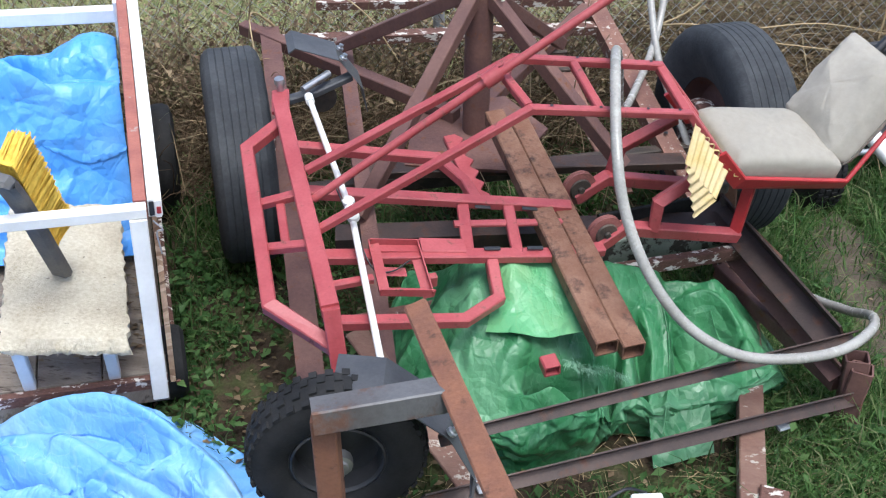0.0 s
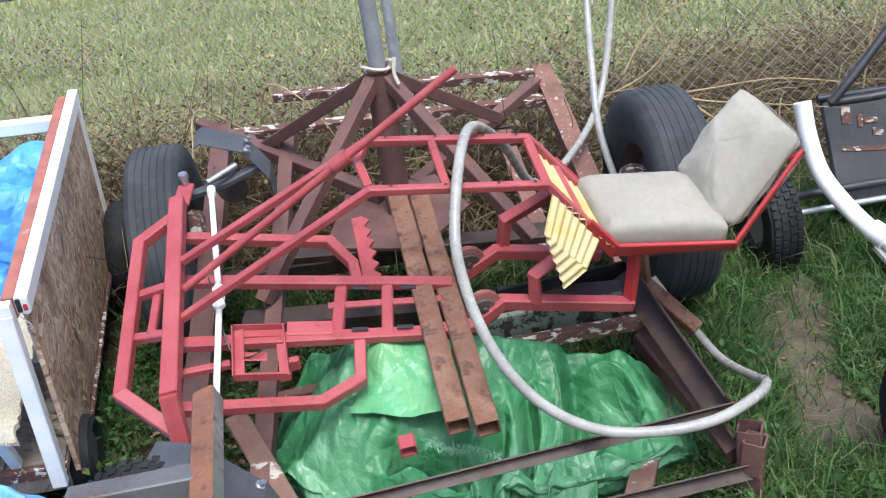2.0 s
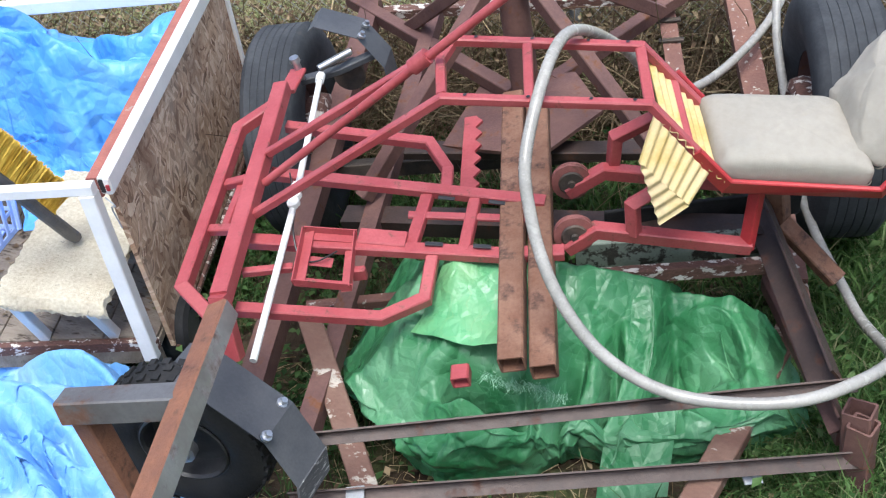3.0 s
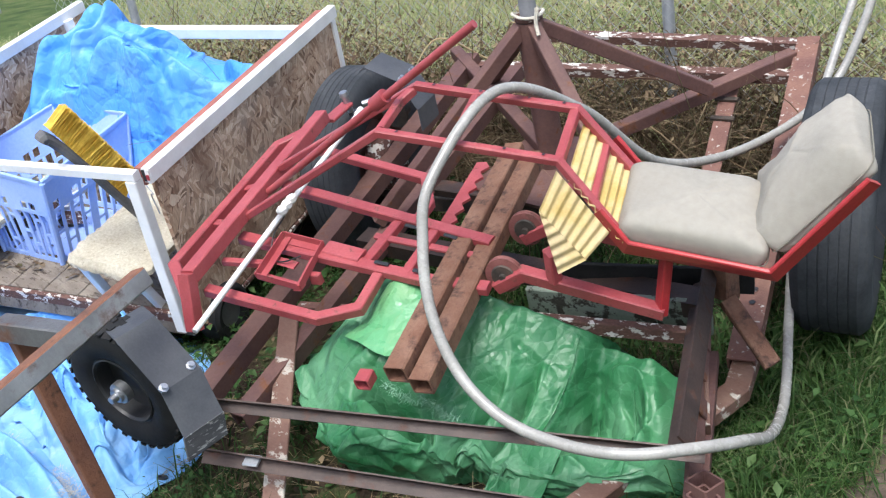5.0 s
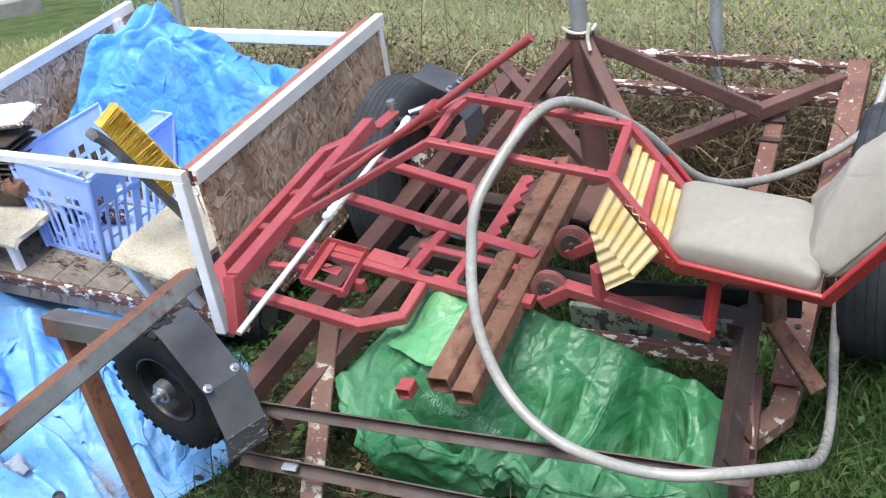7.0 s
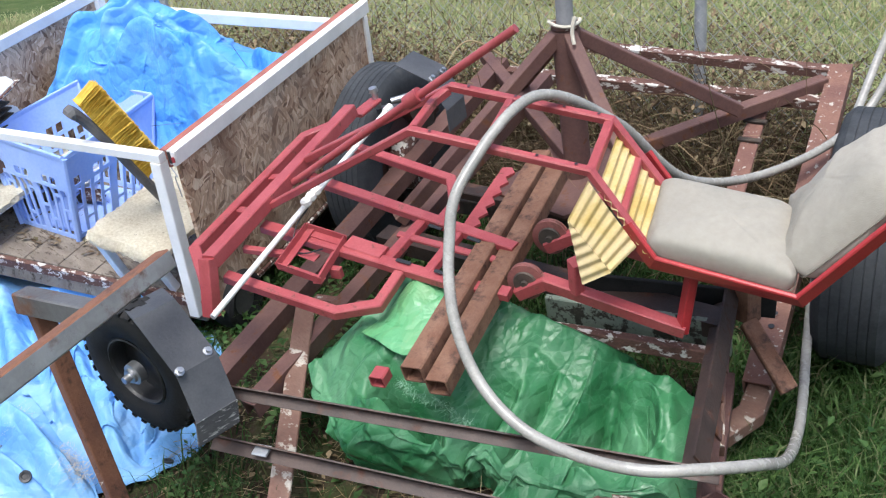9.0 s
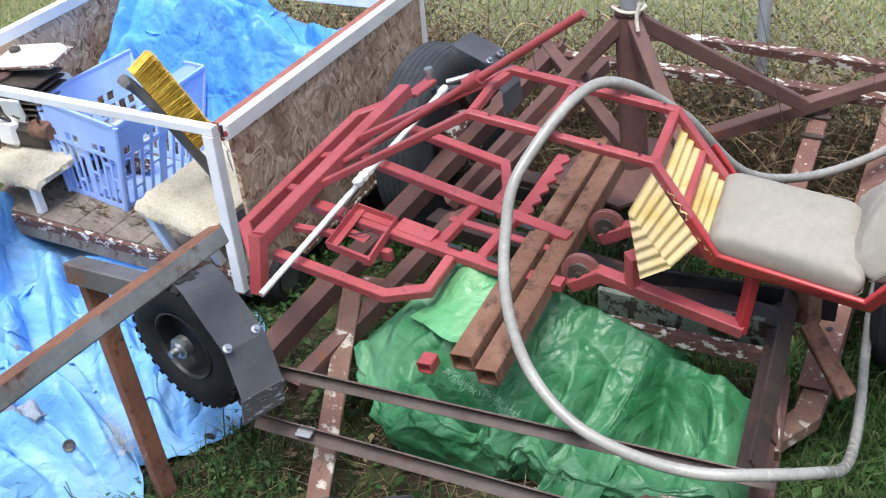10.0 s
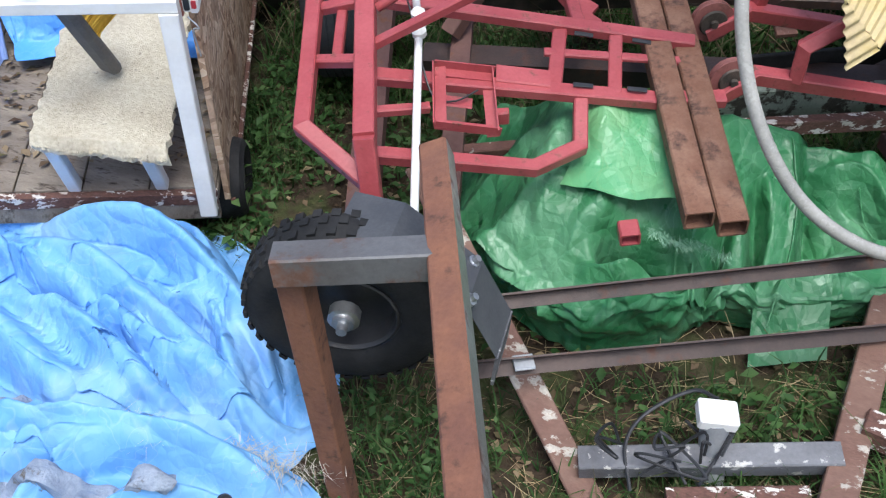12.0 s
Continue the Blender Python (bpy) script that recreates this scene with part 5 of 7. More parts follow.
# ---- old engine on the far bench ----
def engine():
    g = thing("small_engine", wp(-1.18, 0.20, -0.375), "old small engine with chipped white cowl, on a bench", "engine")
    m = Matrix(np.vstack([np.column_stack([WU, WV, WN, wp(0, 0, 0)]), [0, 0, 0, 1]]).tolist())
    part("crankcase", block(m @ pose(-1.17, 0.20, -0.374, 0, 0, 8), 0.20, 0.20, 0.10, 0.02), GREASE, g)
    for i in range(7):
        part("cooling_fin", block(m @ pose(-1.17, 0.22, -0.275 + i * 0.024, 0, 0, 8), 0.18, 0.17, 0.008, 0.003), GREASE, g)
    part("cowl", block(m @ pose(-1.195, 0.315, -0.335, 4, -5, 10), 0.19, 0.13, 0.16, 0.022), WHITE, g, "chipped white cowl")
    part("cowl_panel", block(m @ pose(-1.20, 0.135, -0.305, 8, 0, 6), 0.10, 0.012, 0.13, 0.005), WHITE, g)
    tank = part("fuel_tank", block(m @ pose(-1.18, 0.27, -0.100, 3, -4, 14), 0.25, 0.15, 0.055, 0.024), WHITE, g, "chipped white tank with a rolled rim")
    part("tank_rim", block(m @ pose(-1.18, 0.27, -0.083, 3, -4, 14), 0.262, 0.162, 0.010, 0.004), PEELW, tank)
    part("filler_cap", lathe(np.array(m @ Vector((-1.24, 0.25, -0.046))), WN, [(0.0, 0.012), (0.018, 0.012), (0.021, 0.009), (0.021, 0.0), (0.0, 0.0)], 18, closed=False), GREASE, tank, smooth=True)
    part("air_cleaner", lathe(np.array(m @ Vector((-1.275, 0.16, -0.16))), WN, [(0.0, 0.06), (0.045, 0.06), (0.055, 0.05), (0.055, -0.04), (0.045, -0.05), (0.0, -0.05)], 22, closed=False), BROWN, g, smooth=True)
    part("recoil_housing", block(m @ pose(-1.235, 0.095, -0.365, -6, 4, 6), 0.10, 0.045, 0.115, 0.020), WHITE, g, "chipped white starter housing")
    for i in range(5):
        part("linkage", beam(wp(-1.29 + 0.05 * i, 0.085 + 0.012 * i, -0.20 - 0.02 * i), wp(-1.25 + 0.05 * i, 0.10, -0.27 + 0.015 * i), 0.010, 0.006, WN), GREASE, g)
    part("muffler", lathe(np.array(m @ Vector((-1.08, 0.13, -0.29))), WU, [(0.0, 0.045), (0.03, 0.045), (0.036, 0.035), (0.036, -0.035), (0.03, -0.045), (0.0, -0.045)], 18, closed=False), RUST, g, smooth=True)
    part("fuel_hose", sweep(spline([wp(-1.27, 0.22, -0.10), wp(-1.30, 0.14, -0.17), wp(-1.26, 0.08, -0.22), wp(-1.20, 0.10, -0.26)], 7), disc(0.006, 8)), BLACK, g, smooth=True)


engine()


# ---- tarpaulins ----
def sheet(name, place, ni, nj, material, label, th=0.003, parent=None):
    """A cloth from a grid of places, with a little thickness."""
    g = np.array([[place(i / ni, j / nj) for j in range(nj + 1)] for i in range(ni + 1)])
    nrm = np.cross(np.gradient(g, axis=0), np.gradient(g, axis=1))
    nrm /= np.maximum(np.linalg.norm(nrm, axis=2, keepdims=True), 1e-9)
    if nrm[..., 2].mean() < 0:
        nrm = -nrm
    pts = np.concatenate([g.reshape(-1, 3), (g - nrm * th).reshape(-1, 3)])
    k, m = nj + 1, (ni + 1) * (nj + 1)
    faces = []
    for i in range(ni):
        for j in range(nj):
            q = i * k + j
            faces += [(q, q + k, q + k + 1, q + 1), (m + q, m + q + 1, m + q + k + 1, m + q + k)]
    rim = [i * k for i in range(ni + 1)] + [ni * k + j for j in range(1, nj + 1)] + [i * k + nj for i in range(ni - 1, -1, -1)] + list(range(nj - 1, 0, -1))
    faces += [(rim[i], rim[(i + 1) % len(rim)], m + rim[(i + 1) % len(rim)], m + rim[i]) for i in range(len(rim))]
    ob = part(name, (pts, faces), material, parent, smooth=True, sharp=60)
    return tagged(ob, label, "" if parent else "tarpaulin")


def around(angles, radii):
    """A radius for each heading, smoothly joined."""
    a = np.array(angles + [angles[0] + 360.0], float)
    r = np.array(radii + [radii[0]], float)
    return lambda deg: float(np.interp((deg - a[0]) % 360 + a[0], a, r))


def soft_field(n, m, seed, passes):
    """Smooth random heights, about one in size."""
    f = np.random.RandomState(seed).normal(size=(n, m))
    for _ in range(passes):
        f = (f + np.roll(f, 1, 0) + np.roll(f, -1, 0) + np.roll(f, 1, 1) + np.roll(f, -1, 1)) / 5
    return f / max(f.std(), 1e-9)


def settle(start, slack, floor, roof=None, steps=90, bend=0.35, seed=1, rough=0.02, fence=None, reach=5):
    """Lets a sheet with too much cloth in it fall, buckle and rest on a floor."""
    P = start.copy()
    flat = P * V(slack[0], slack[1], 0)
    n, m = P.shape[:2]
    P[..., 2] += rough * soft_field(n, m, seed, 14) + rough * 0.35 * soft_field(n, m, seed + 1, 3) + rough
    Q = P.copy()
    kin = []
    for du, dv, k in ((1, 0, 0.9), (0, 1, 0.9), (1, 1, 0.6), (1, -1, 0.6), (reach, 0, bend), (0, reach, bend)):
        a = (slice(0, n - du), slice(max(0, -dv), m - max(0, dv)))
        b = (slice(du, n), slice(max(0, dv), m + min(0, dv)))
        kin.append((a, b, np.linalg.norm(flat[b] - flat[a], axis=2), 0.45 * k))
    for step in range(steps):
        v = (P - Q) * (0.75 if step < 25 else 0.90)
        Q = P.copy()
        P = P + np.clip(v, -0.02, 0.02)
        P[..., 2] -= 0.0011
        for _ in range(7):
            for a, b, rest, k in kin:
                d = P[b] - P[a]
                ln = np.sqrt((d * d).sum(2)) + 1e-9
                c = d * (k * (ln - rest) / ln)[..., None]
                P[a] += c
                P[b] -= c
            h = floor(P[..., 0], P[..., 1])
            low = P[..., 2] < h
            P[..., 2] = np.maximum(P[..., 2], h)
            P[..., :2] = np.where(low[..., None], Q[..., :2] + (P[..., :2] - Q[..., :2]) * 0.35, P[..., :2])
            if roof is not None:
                P[..., 2] = np.minimum(P[..., 2], np.maximum(roof(P[..., 0], P[..., 1]), h))
            if fence is not None:
                P[..., 0] = np.clip(P[..., 0], fence[0], fence[1])
                P[..., 1] = np.clip(P[..., 1], fence[2], fence[3])
    return even(P)


def even(g):
    """Takes the finest jitter out of a sheet, most of all along its hems."""
    for _ in range(2):
        g[1:-1, 1:-1] = 0.5 * g[1:-1, 1:-1] + 0.125 * (g[2:, 1:-1] + g[:-2, 1:-1] + g[1:-1, 2:] + g[1:-1, :-2])
    for _ in range(25):
        for k in (0, 1, 2, -1, -2, -3):
            g[k, 1:-1] = 0.5 * g[k, 1:-1] + 0.25 * (g[k, 2:] + g[k, :-2])
            g[1:-1, k] = 0.5 * g[1:-1, k] + 0.25 * (g[2:, k] + g[:-2, k])
    return g


def folds(x, y, lines, rolled=0.0):
    """Long folds with a sharp crest and hollow flanks, or rolled round. Each: height, width, then the places along its crest."""
    out = np.zeros_like(x)
    for h, w, *crest in lines:
        c = np.array(spline([(a, b, 0) for a, b in crest], 8))[:, :2]
        best, along, side = np.full(x.shape, 9.0), np.zeros_like(x), np.ones_like(x)
        for k in range(len(c) - 1):
            d = c[k + 1] - c[k]
            t = np.clip(((x - c[k, 0]) * d[0] + (y - c[k, 1]) * d[1]) / (d @ d), 0, 1)
            ex, ey = x - c[k, 0] - t * d[0], y - c[k, 1] - t * d[1]
            r = np.hypot(ex, ey)
            near = r < best
            best = np.where(near, r, best)
            along = np.where(near, (k + t) / (len(c) - 1), along)
            side = np.where(near, np.sign(d[0] * ey - d[1] * ex), side)
        wide = np.where(side > 0, w, 0.45 * w)
        crest_h = h * np.clip(np.sin(np.pi * along), 0, 1) ** 0.5
        if rolled:
            out = np.maximum(out, crest_h * np.clip(1 - (best / (rolled * wide)) ** 2, 0, 1) ** 0.85)
            continue
        ridge = crest_h * np.exp(-best / wide)
        out = np.maximum(out, ridge) + 0.35 * np.minimum(out, ridge)
    return out


def facets(x, y, cell, seed, turn=0.0, draw=1.0):
    """Flat panes that meet in straight creases, as in a crumpled stiff sheet; about -1 to 1."""
    r = np.random.RandomState(seed)
    h, cut = r.uniform(-1, 1, (64, 64)), r.rand(64, 64) < 0.5
    c, s = math.cos(math.radians(turn)), math.sin(math.radians(turn))
    u, v = (c * x + s * y) / (cell * draw), (c * y - s * x) / cell
    u, v = u + 0.30 * np.sin(2.3 * v + seed) + 0.15 * np.sin(5.1 * v + 1.0), v + 0.30 * np.sin(1.9 * u + 2.0 * seed) + 0.15 * np.sin(4.7 * u)
    i, j = np.floor(u).astype(int), np.floor(v).astype(int)
    a, b = u - i, v - j
    i, j = i % 64, j % 64
    k, m = (i + 1) % 64, (j + 1) % 64
    one = np.where(a > b, h[i, j] + a * (h[k, j] - h[i, j]) + b * (h[k, m] - h[k, j]), h[i, j] + b * (h[i, m] - h[i, j]) + a * (h[k, m] - h[i, m]))
    two = np.where(a + b < 1, h[i, j] + a * (h[k, j] - h[i, j]) + b * (h[i, m] - h[i, j]), h[k, m] + (1 - a) * (h[i, m] - h[k, m]) + (1 - b) * (h[k, j] - h[k, m]))
    return np.where(cut[i, j], one, two)


def drape(start, heap, slack, seed=1, steps=60, reach=4, bend=0.30, rough=0.012, roof=None, crumple=(0.012, 0.006, 0.0014), pull=0.0012, hug=0.02):
    """A stiff sheet with spare cloth in it, laid over a heap: it buckles into folds and sinks until it rests."""
    P = start.copy()
    n, m = P.shape[:2]
    P[..., 2] = heap(P[..., 0], P[..., 1]) + 0.004
    spare = slack(P[..., 0], P[..., 1])
    kin = []
    for du, dv, k in ((1, 0, 0.9), (0, 1, 0.9), (1, 1, 0.5), (1, -1, 0.5), (2, 0, bend), (0, 2, bend), (reach, 0, bend * 0.7), (0, reach, bend * 0.7)):
        a = (slice(0, n - du), slice(max(0, -dv), m - max(0, dv)))
        b = (slice(du, n), slice(max(0, dv), m + min(0, dv)))
        kin.append((a, b, np.linalg.norm(P[b] - P[a], axis=2) * 0.5 * (spare[a] + spare[b]), 0.45 * k))
    P[..., 2] += rough * (1.2 + soft_field(n, m, seed, 30) + 0.8 * soft_field(n, m, seed + 1, 8))
    Q = P.copy()
    for step in range(steps):
        v = np.clip((P - Q) * (0.8 if step < steps * 0.6 else 0.55), -0.01, 0.01)
        Q = P.copy()
        P = P + v
        P[..., 2] -= pull
        for _ in range(6):
            for a, b, rest, k in kin:
                d = P[b] - P[a]
                ln = np.sqrt((d * d).sum(2)) + 1e-9
                c = d * (k * (ln - rest) / ln)[..., None]
                P[a] += c
                P[b] -= c
        h = heap(P[..., 0], P[..., 1]) + 0.004
        low = P[..., 2] < h
        P[..., 2] = np.maximum(P[..., 2], h)
        P[..., :2] = np.where(low[..., None], Q[..., :2] + (P[..., :2] - Q[..., :2]) * 0.2, P[..., :2])
        if roof is not None:
            P[..., 2] = np.minimum(P[..., 2], np.maximum(roof(P[..., 0], P[..., 1]), h))
    P = finer(P)
    x, y = P[..., 0], P[..., 1]
    # the hollows stay open: the sheet spans them by no more than this
    rest = heap(x, y) + 0.004
    P[..., 2] = rest + hug * np.tanh((P[..., 2] - rest) / hug)
    for _ in range(2):
        P[1:-1, 1:-1] = 0.4 * P[1:-1, 1:-1] + 0.15 * (P[2:, 1:-1] + P[:-2, 1:-1] + P[1:-1, 2:] + P[1:-1, :-2])
    x, y = P[..., 0], P[..., 1]
    for k, (h, cell) in enumerate(zip(crumple, (0.17, 0.08, 0.034))):
        P[..., 2] += h * facets(x, y, cell, seed + k, 35 * k + 20, 1.7)
    return P


def finer(g):
    """Twice as fine a grid, its new rows set on smooth curves."""
    for _ in range(2):
        e = np.concatenate([2 * g[:1] - g[1:2], g, 2 * g[-1:] - g[-2:-1]])
        mid = (9 * (e[1:-2] + e[2:-1]) - (e[:-3] + e[3:])) / 16
        out = np.empty((2 * len(g) - 1, *g.shape[1:]))
        out[::2], out[1::2] = g, mid
        g = out.swapaxes(0, 1)
    return g


def relief(heap, x0, x1, y0, y1, n=360):
    """A height field looked up from a grid of heights."""
    gx, gy = np.meshgrid(np.linspace(x0, x1, n), np.linspace(y0, y1, n), indexing="ij")
    h = heap(gx, gy)

    def look_up(x, y):
        u = np.clip((x - x0) / (x1 - x0) * (n - 1), 0, n - 1.001)
        v = np.clip((y - y0) / (y1 - y0) * (n - 1), 0, n - 1.001)
        i, j = u.astype(int), v.astype(int)
        a, b = u - i, v - j
        return (h[i, j] * (1 - a) + h[i + 1, j] * a) * (1 - b) + (h[i, j + 1] * (1 - a) + h[i + 1, j + 1] * a) * b
    return look_up


def round_start(cx, cy, radius, n, turn=0.0):
    """A square sheet drawn in to a round outline."""
    g = np.linspace(-1, 1, n)
    u, v = np.meshgrid(g, g, indexing="ij")
    x, y = u * np.sqrt(1 - v * v / 2), v * np.sqrt(1 - u * u / 2)
    s, a = np.hypot(x, y), np.degrees(np.arctan2(y, x)) + turn
    r = s * np.vectorize(radius)(a % 360)
    return np.stack([cx + r * np.cos(np.radians(a)), cy + r * np.sin(np.radians(a)), np.zeros_like(r)], 2)


def cloth(name, g, material, label, th=0.002, parent=None):
    """A settled grid as a thin closed mesh."""
    return sheet(name, lambda s, t: g[min(int(round(s * (g.shape[0] - 1))), g.shape[0] - 1), min(int(round(t * (g.shape[1] - 1))), g.shape[1] - 1)],
                 g.shape[0] - 1, g.shape[1] - 1, material, label, th, parent)


def threads(name, spots, material, label, seed, n=400, length=0.03):
    r = random.Random(seed)
    pts, faces = [], []
    for i in range(n):
        a, b = spots[i % len(spots)]
        o = V(*a) + (V(*b) - V(*a)) * r.random() + V(r.gauss(0, 0.006), r.gauss(0, 0.006), r.gauss(0, 0.004))
        d = V(r.gauss(0, 0.6), r.gauss(-0.5, 0.5), r.uniform(-0.3, 0.5)) * length
        side = V(0.0014, 0.0006, 0.0)
        k = len(pts)
        pts += [o, o + side, o + d]
        faces.append((k, k + 1, k + 2))
    stuff(name, pts, faces, material, label, "threads")


# the green one, heaped under the kart
GREEN_R = around([6, 25, 47, 82, 132, 161, 180, 197, 211, 231, 246, 260, 272, 286, 304, 327, 345], [0.60, 0.54, 0.36, 0.30, 0.33, 0.50, 0.56, 0.52, 0.485, 0.435, 0.40, 0.335, 0.275, 0.215, 0.215, 0.30, 0.42])


def green_heap(x, y):
    # stiff panels: a lit slope from the hooked corner, a steep side beyond the seam, a low lobe beside
    main = np.minimum.reduce([0.44 + 0.36 * (y - 2.12) - 0.16 * (x - 0.165), 0.24 + 1.4 * (y - 1.86) + 0.10 * (x - 0.25), 0.33 + 1.1 * (x + 0.02) + 0.25 * (y - 2.0),
                              0.44 - 1.1 * (y - 2.27), 0.31 - 0.9 * (x - 0.45) + 0.7 * (y - 2.2), 0.29 - 4.0 * (x - 0.60)])
    lobe = np.minimum.reduce([0.125 + 0.02 * (x - 0.7) + 0.75 * np.maximum(y - 2.25, 0) + 0.10 * (y - 2.2), 0.17 - 1.2 * (x - 0.84), 0.11 + 0.9 * (y - 2.0), 0.27 - 1.8 * (y - 2.40)])
    # the hole under the red tube's end, and the hollow behind the folded edge
    hole = 0.30 * np.exp(-(((x - 0.285 - 0.6 * (y - 1.925)) / 0.075) ** 2 + ((y - 1.925) / 0.042) ** 2) ** 2)
    bowl = 0.06 * np.exp(-(((x - 0.70) / 0.06) ** 2 + ((y - 2.27) / 0.05) ** 2))
    base = lift(x, y) + 0.014
    return np.maximum(base, np.maximum(main, lobe) - hole - bowl)


def green_roof(x, y):
    top = 0.365 + 0.30 * (y - 1.87) - 0.12 * (x - 0.2) + 0.05 * np.exp(-((x - 0.16) ** 2 + (y - 2.12) ** 2) / 0.004)
    # under the red tube's end
    return top - 0.045 * np.exp(-((x - 0.27) ** 2 + (y - 1.86) ** 2) / 0.0012)


GREEN_FOLDS = [(0.05, 0.05, (0.02, 2.16), (-0.08, 2.10), (-0.16, 2.00)), (0.035, 0.022, (0.45, 2.24), (0.485, 2.12), (0.50, 1.99)), (0.05, 0.018, (0.575, 2.36), (0.60, 2.24), (0.595, 2.12), (0.56, 1.96)),
               (0.04, 0.022, (0.53, 2.26), (0.545, 2.15), (0.53, 2.02)), (0.06, 0.022, (0.64, 2.35), (0.74, 2.36), (0.81, 2.28), (0.83, 2.18)), (0.045, 0.02, (0.61, 2.12), (0.68, 2.20), (0.79, 2.23)),
               (0.04, 0.02, (0.63, 2.30), (0.665, 2.22), (0.64, 2.13)), (0.05, 0.018, (0.385, 1.955), (0.32, 1.895), (0.24, 1.86), (0.16, 1.865)), (0.03, 0.02, (0.40, 2.02), (0.385, 1.95), (0.41, 1.90)),
               (0.025, 0.03, (0.10, 2.02), (0.06, 1.94), (0.05, 1.88)), (0.025, 0.03, (0.20, 1.98), (0.15, 1.92), (0.13, 1.86)), (0.03, 0.03, (0.62, 2.07), (0.70, 2.09), (0.80, 2.08))]
GREEN_CLEFTS = [(0.13, 0.030, (0.41, 1.93), (0.44, 2.05), (0.455, 2.18)), (0.14, 0.028, (0.515, 2.02), (0.525, 2.14), (0.505, 2.26)), (0.17, 0.032, (0.63, 2.36), (0.64, 2.22), (0.615, 2.05)),
                (0.08, 0.026, (0.66, 2.17), (0.72, 2.20), (0.78, 2.20)), (0.10, 0.026, (0.345, 2.02), (0.36, 1.97), (0.40, 1.94)), (0.07, 0.03, (0.70, 2.34), (0.77, 2.30), (0.80, 2.24))]
green_bed = relief(lambda x, y: np.maximum(np.minimum(green_heap(x, y) + folds(x, y, GREEN_FOLDS), green_roof(x, y)) - folds(x, y, GREEN_CLEFTS), lift(x, y) + 0.012), -0.4, 1.2, 1.6, 2.9, 420)


def sack(cx, cy, radius, n, bed, crumple, seed, top=0.80):
    """A sheet bundled round its load: creased above, bulging at its sides and tucked in below."""
    g = round_start(cx, cy, lambda a: 1.0, n)
    dx, dy = g[..., 0] - cx, g[..., 1] - cy
    s = np.clip(np.hypot(dx, dy), 0, 1)
    deg = np.degrees(np.arctan2(dy, dx)) % 360
    r = np.vectorize(radius)(deg)
    w = np.clip((s - top) / (1 - top), 0, 1)
    ux, uy = np.cos(np.radians(deg)), np.sin(np.radians(deg))
    flat = np.minimum(s / top, 1) * r
    x, y = cx + flat * ux, cy + flat * uy
    z = bed(x, y)
    for _ in range(2):
        z = (z + np.roll(z, 1, 0) + np.roll(z, -1, 0) + np.roll(z, 1, 1) + np.roll(z, -1, 1)) / 5
    low = lift(x, y) + 0.012
    tall = z - low
    # the sides: pleats that run down, and a belly
    pleat = facets(np.radians(deg) * 0.45, 0.35 * w, 0.05, seed + 7, 12, 1.0)
    out = tall * (0.16 * np.sin(np.pi * np.minimum(w * 1.15, 1)) - 0.20 * w * w) + np.sin(np.pi * np.clip(w, 0, 1) * 0.85) * 0.022 * pleat * np.clip(tall / 0.1, 0, 1)
    x, y = x + out * ux, y + out * uy
    z = low + tall * np.cos(w * np.pi / 2) ** 0.8
    for k, (h, cell) in enumerate(zip(crumple, (0.17, 0.075, 0.032))):
        z = z + h * facets(x, y, cell, seed + k, 35 * k + 20, 1.7) * (1 - 0.8 * w)
    return np.stack([x, y, np.maximum(z, lift(x, y) + 0.006)], 2)


green = cloth("green_tarpaulin", sack(0.36, 2.19, GREEN_R, 300, green_bed, (0.024, 0.015, 0.004), 4), GREEN, "crumpled shiny green tarpaulin heaped under the kart frame")


def seam(ob, line, r=0.0019):
    """A stitched hem that follows a sheet's surface along a line of the plan."""
    co = np.empty(len(ob.data.vertices) * 3)
    ob.data.vertices.foreach_get("co", co)
    co = co.reshape(-1, 3) + np.array(ob.location)
    path = []
    for a, b, _ in spline([(u, v, 0) for u, v in line], 9):
        d = np.hypot(co[:, 0] - a, co[:, 1] - b)
        path.append(V(a, b, co[d < max(0.008, d.min() + 0.001), 2].max()))
    path = [path[0]] + [(path[k - 1] + path[k] * 2 + path[k + 1]) / 4 for k in range(1, len(path) - 1)] + [path[-1]]
    part("hem_seam", sweep(path, disc(r, 6)), GREEN, ob, "stitched seam", smooth=True)


seam(green, [(0.575, 2.36), (0.60, 2.24), (0.595, 2.12), (0.56, 1.96)])
seam(green, [(0.74, 2.34), (0.80, 2.24), (0.84, 2.12)])


def turned_flap():
    """The pale corner that is hooked up under the kart's floor and slopes down to the tubes' ends."""
    s, t = np.meshgrid(np.linspace(0, 1, 60), np.linspace(0, 1, 80), indexing="ij")
    back = (1 - s)[..., None] * V(0.145, 2.185, 0) + s[..., None] * V(0.330, 2.22, 0)
    front = (1 - s)[..., None] * V(0.105, 1.965, 0) + s[..., None] * V(0.355, 1.980, 0)
    g = back + (front - back) * t[..., None]
    g[..., 1] -= 0.02 * np.sin(np.pi * s) * t ** 2
    return g


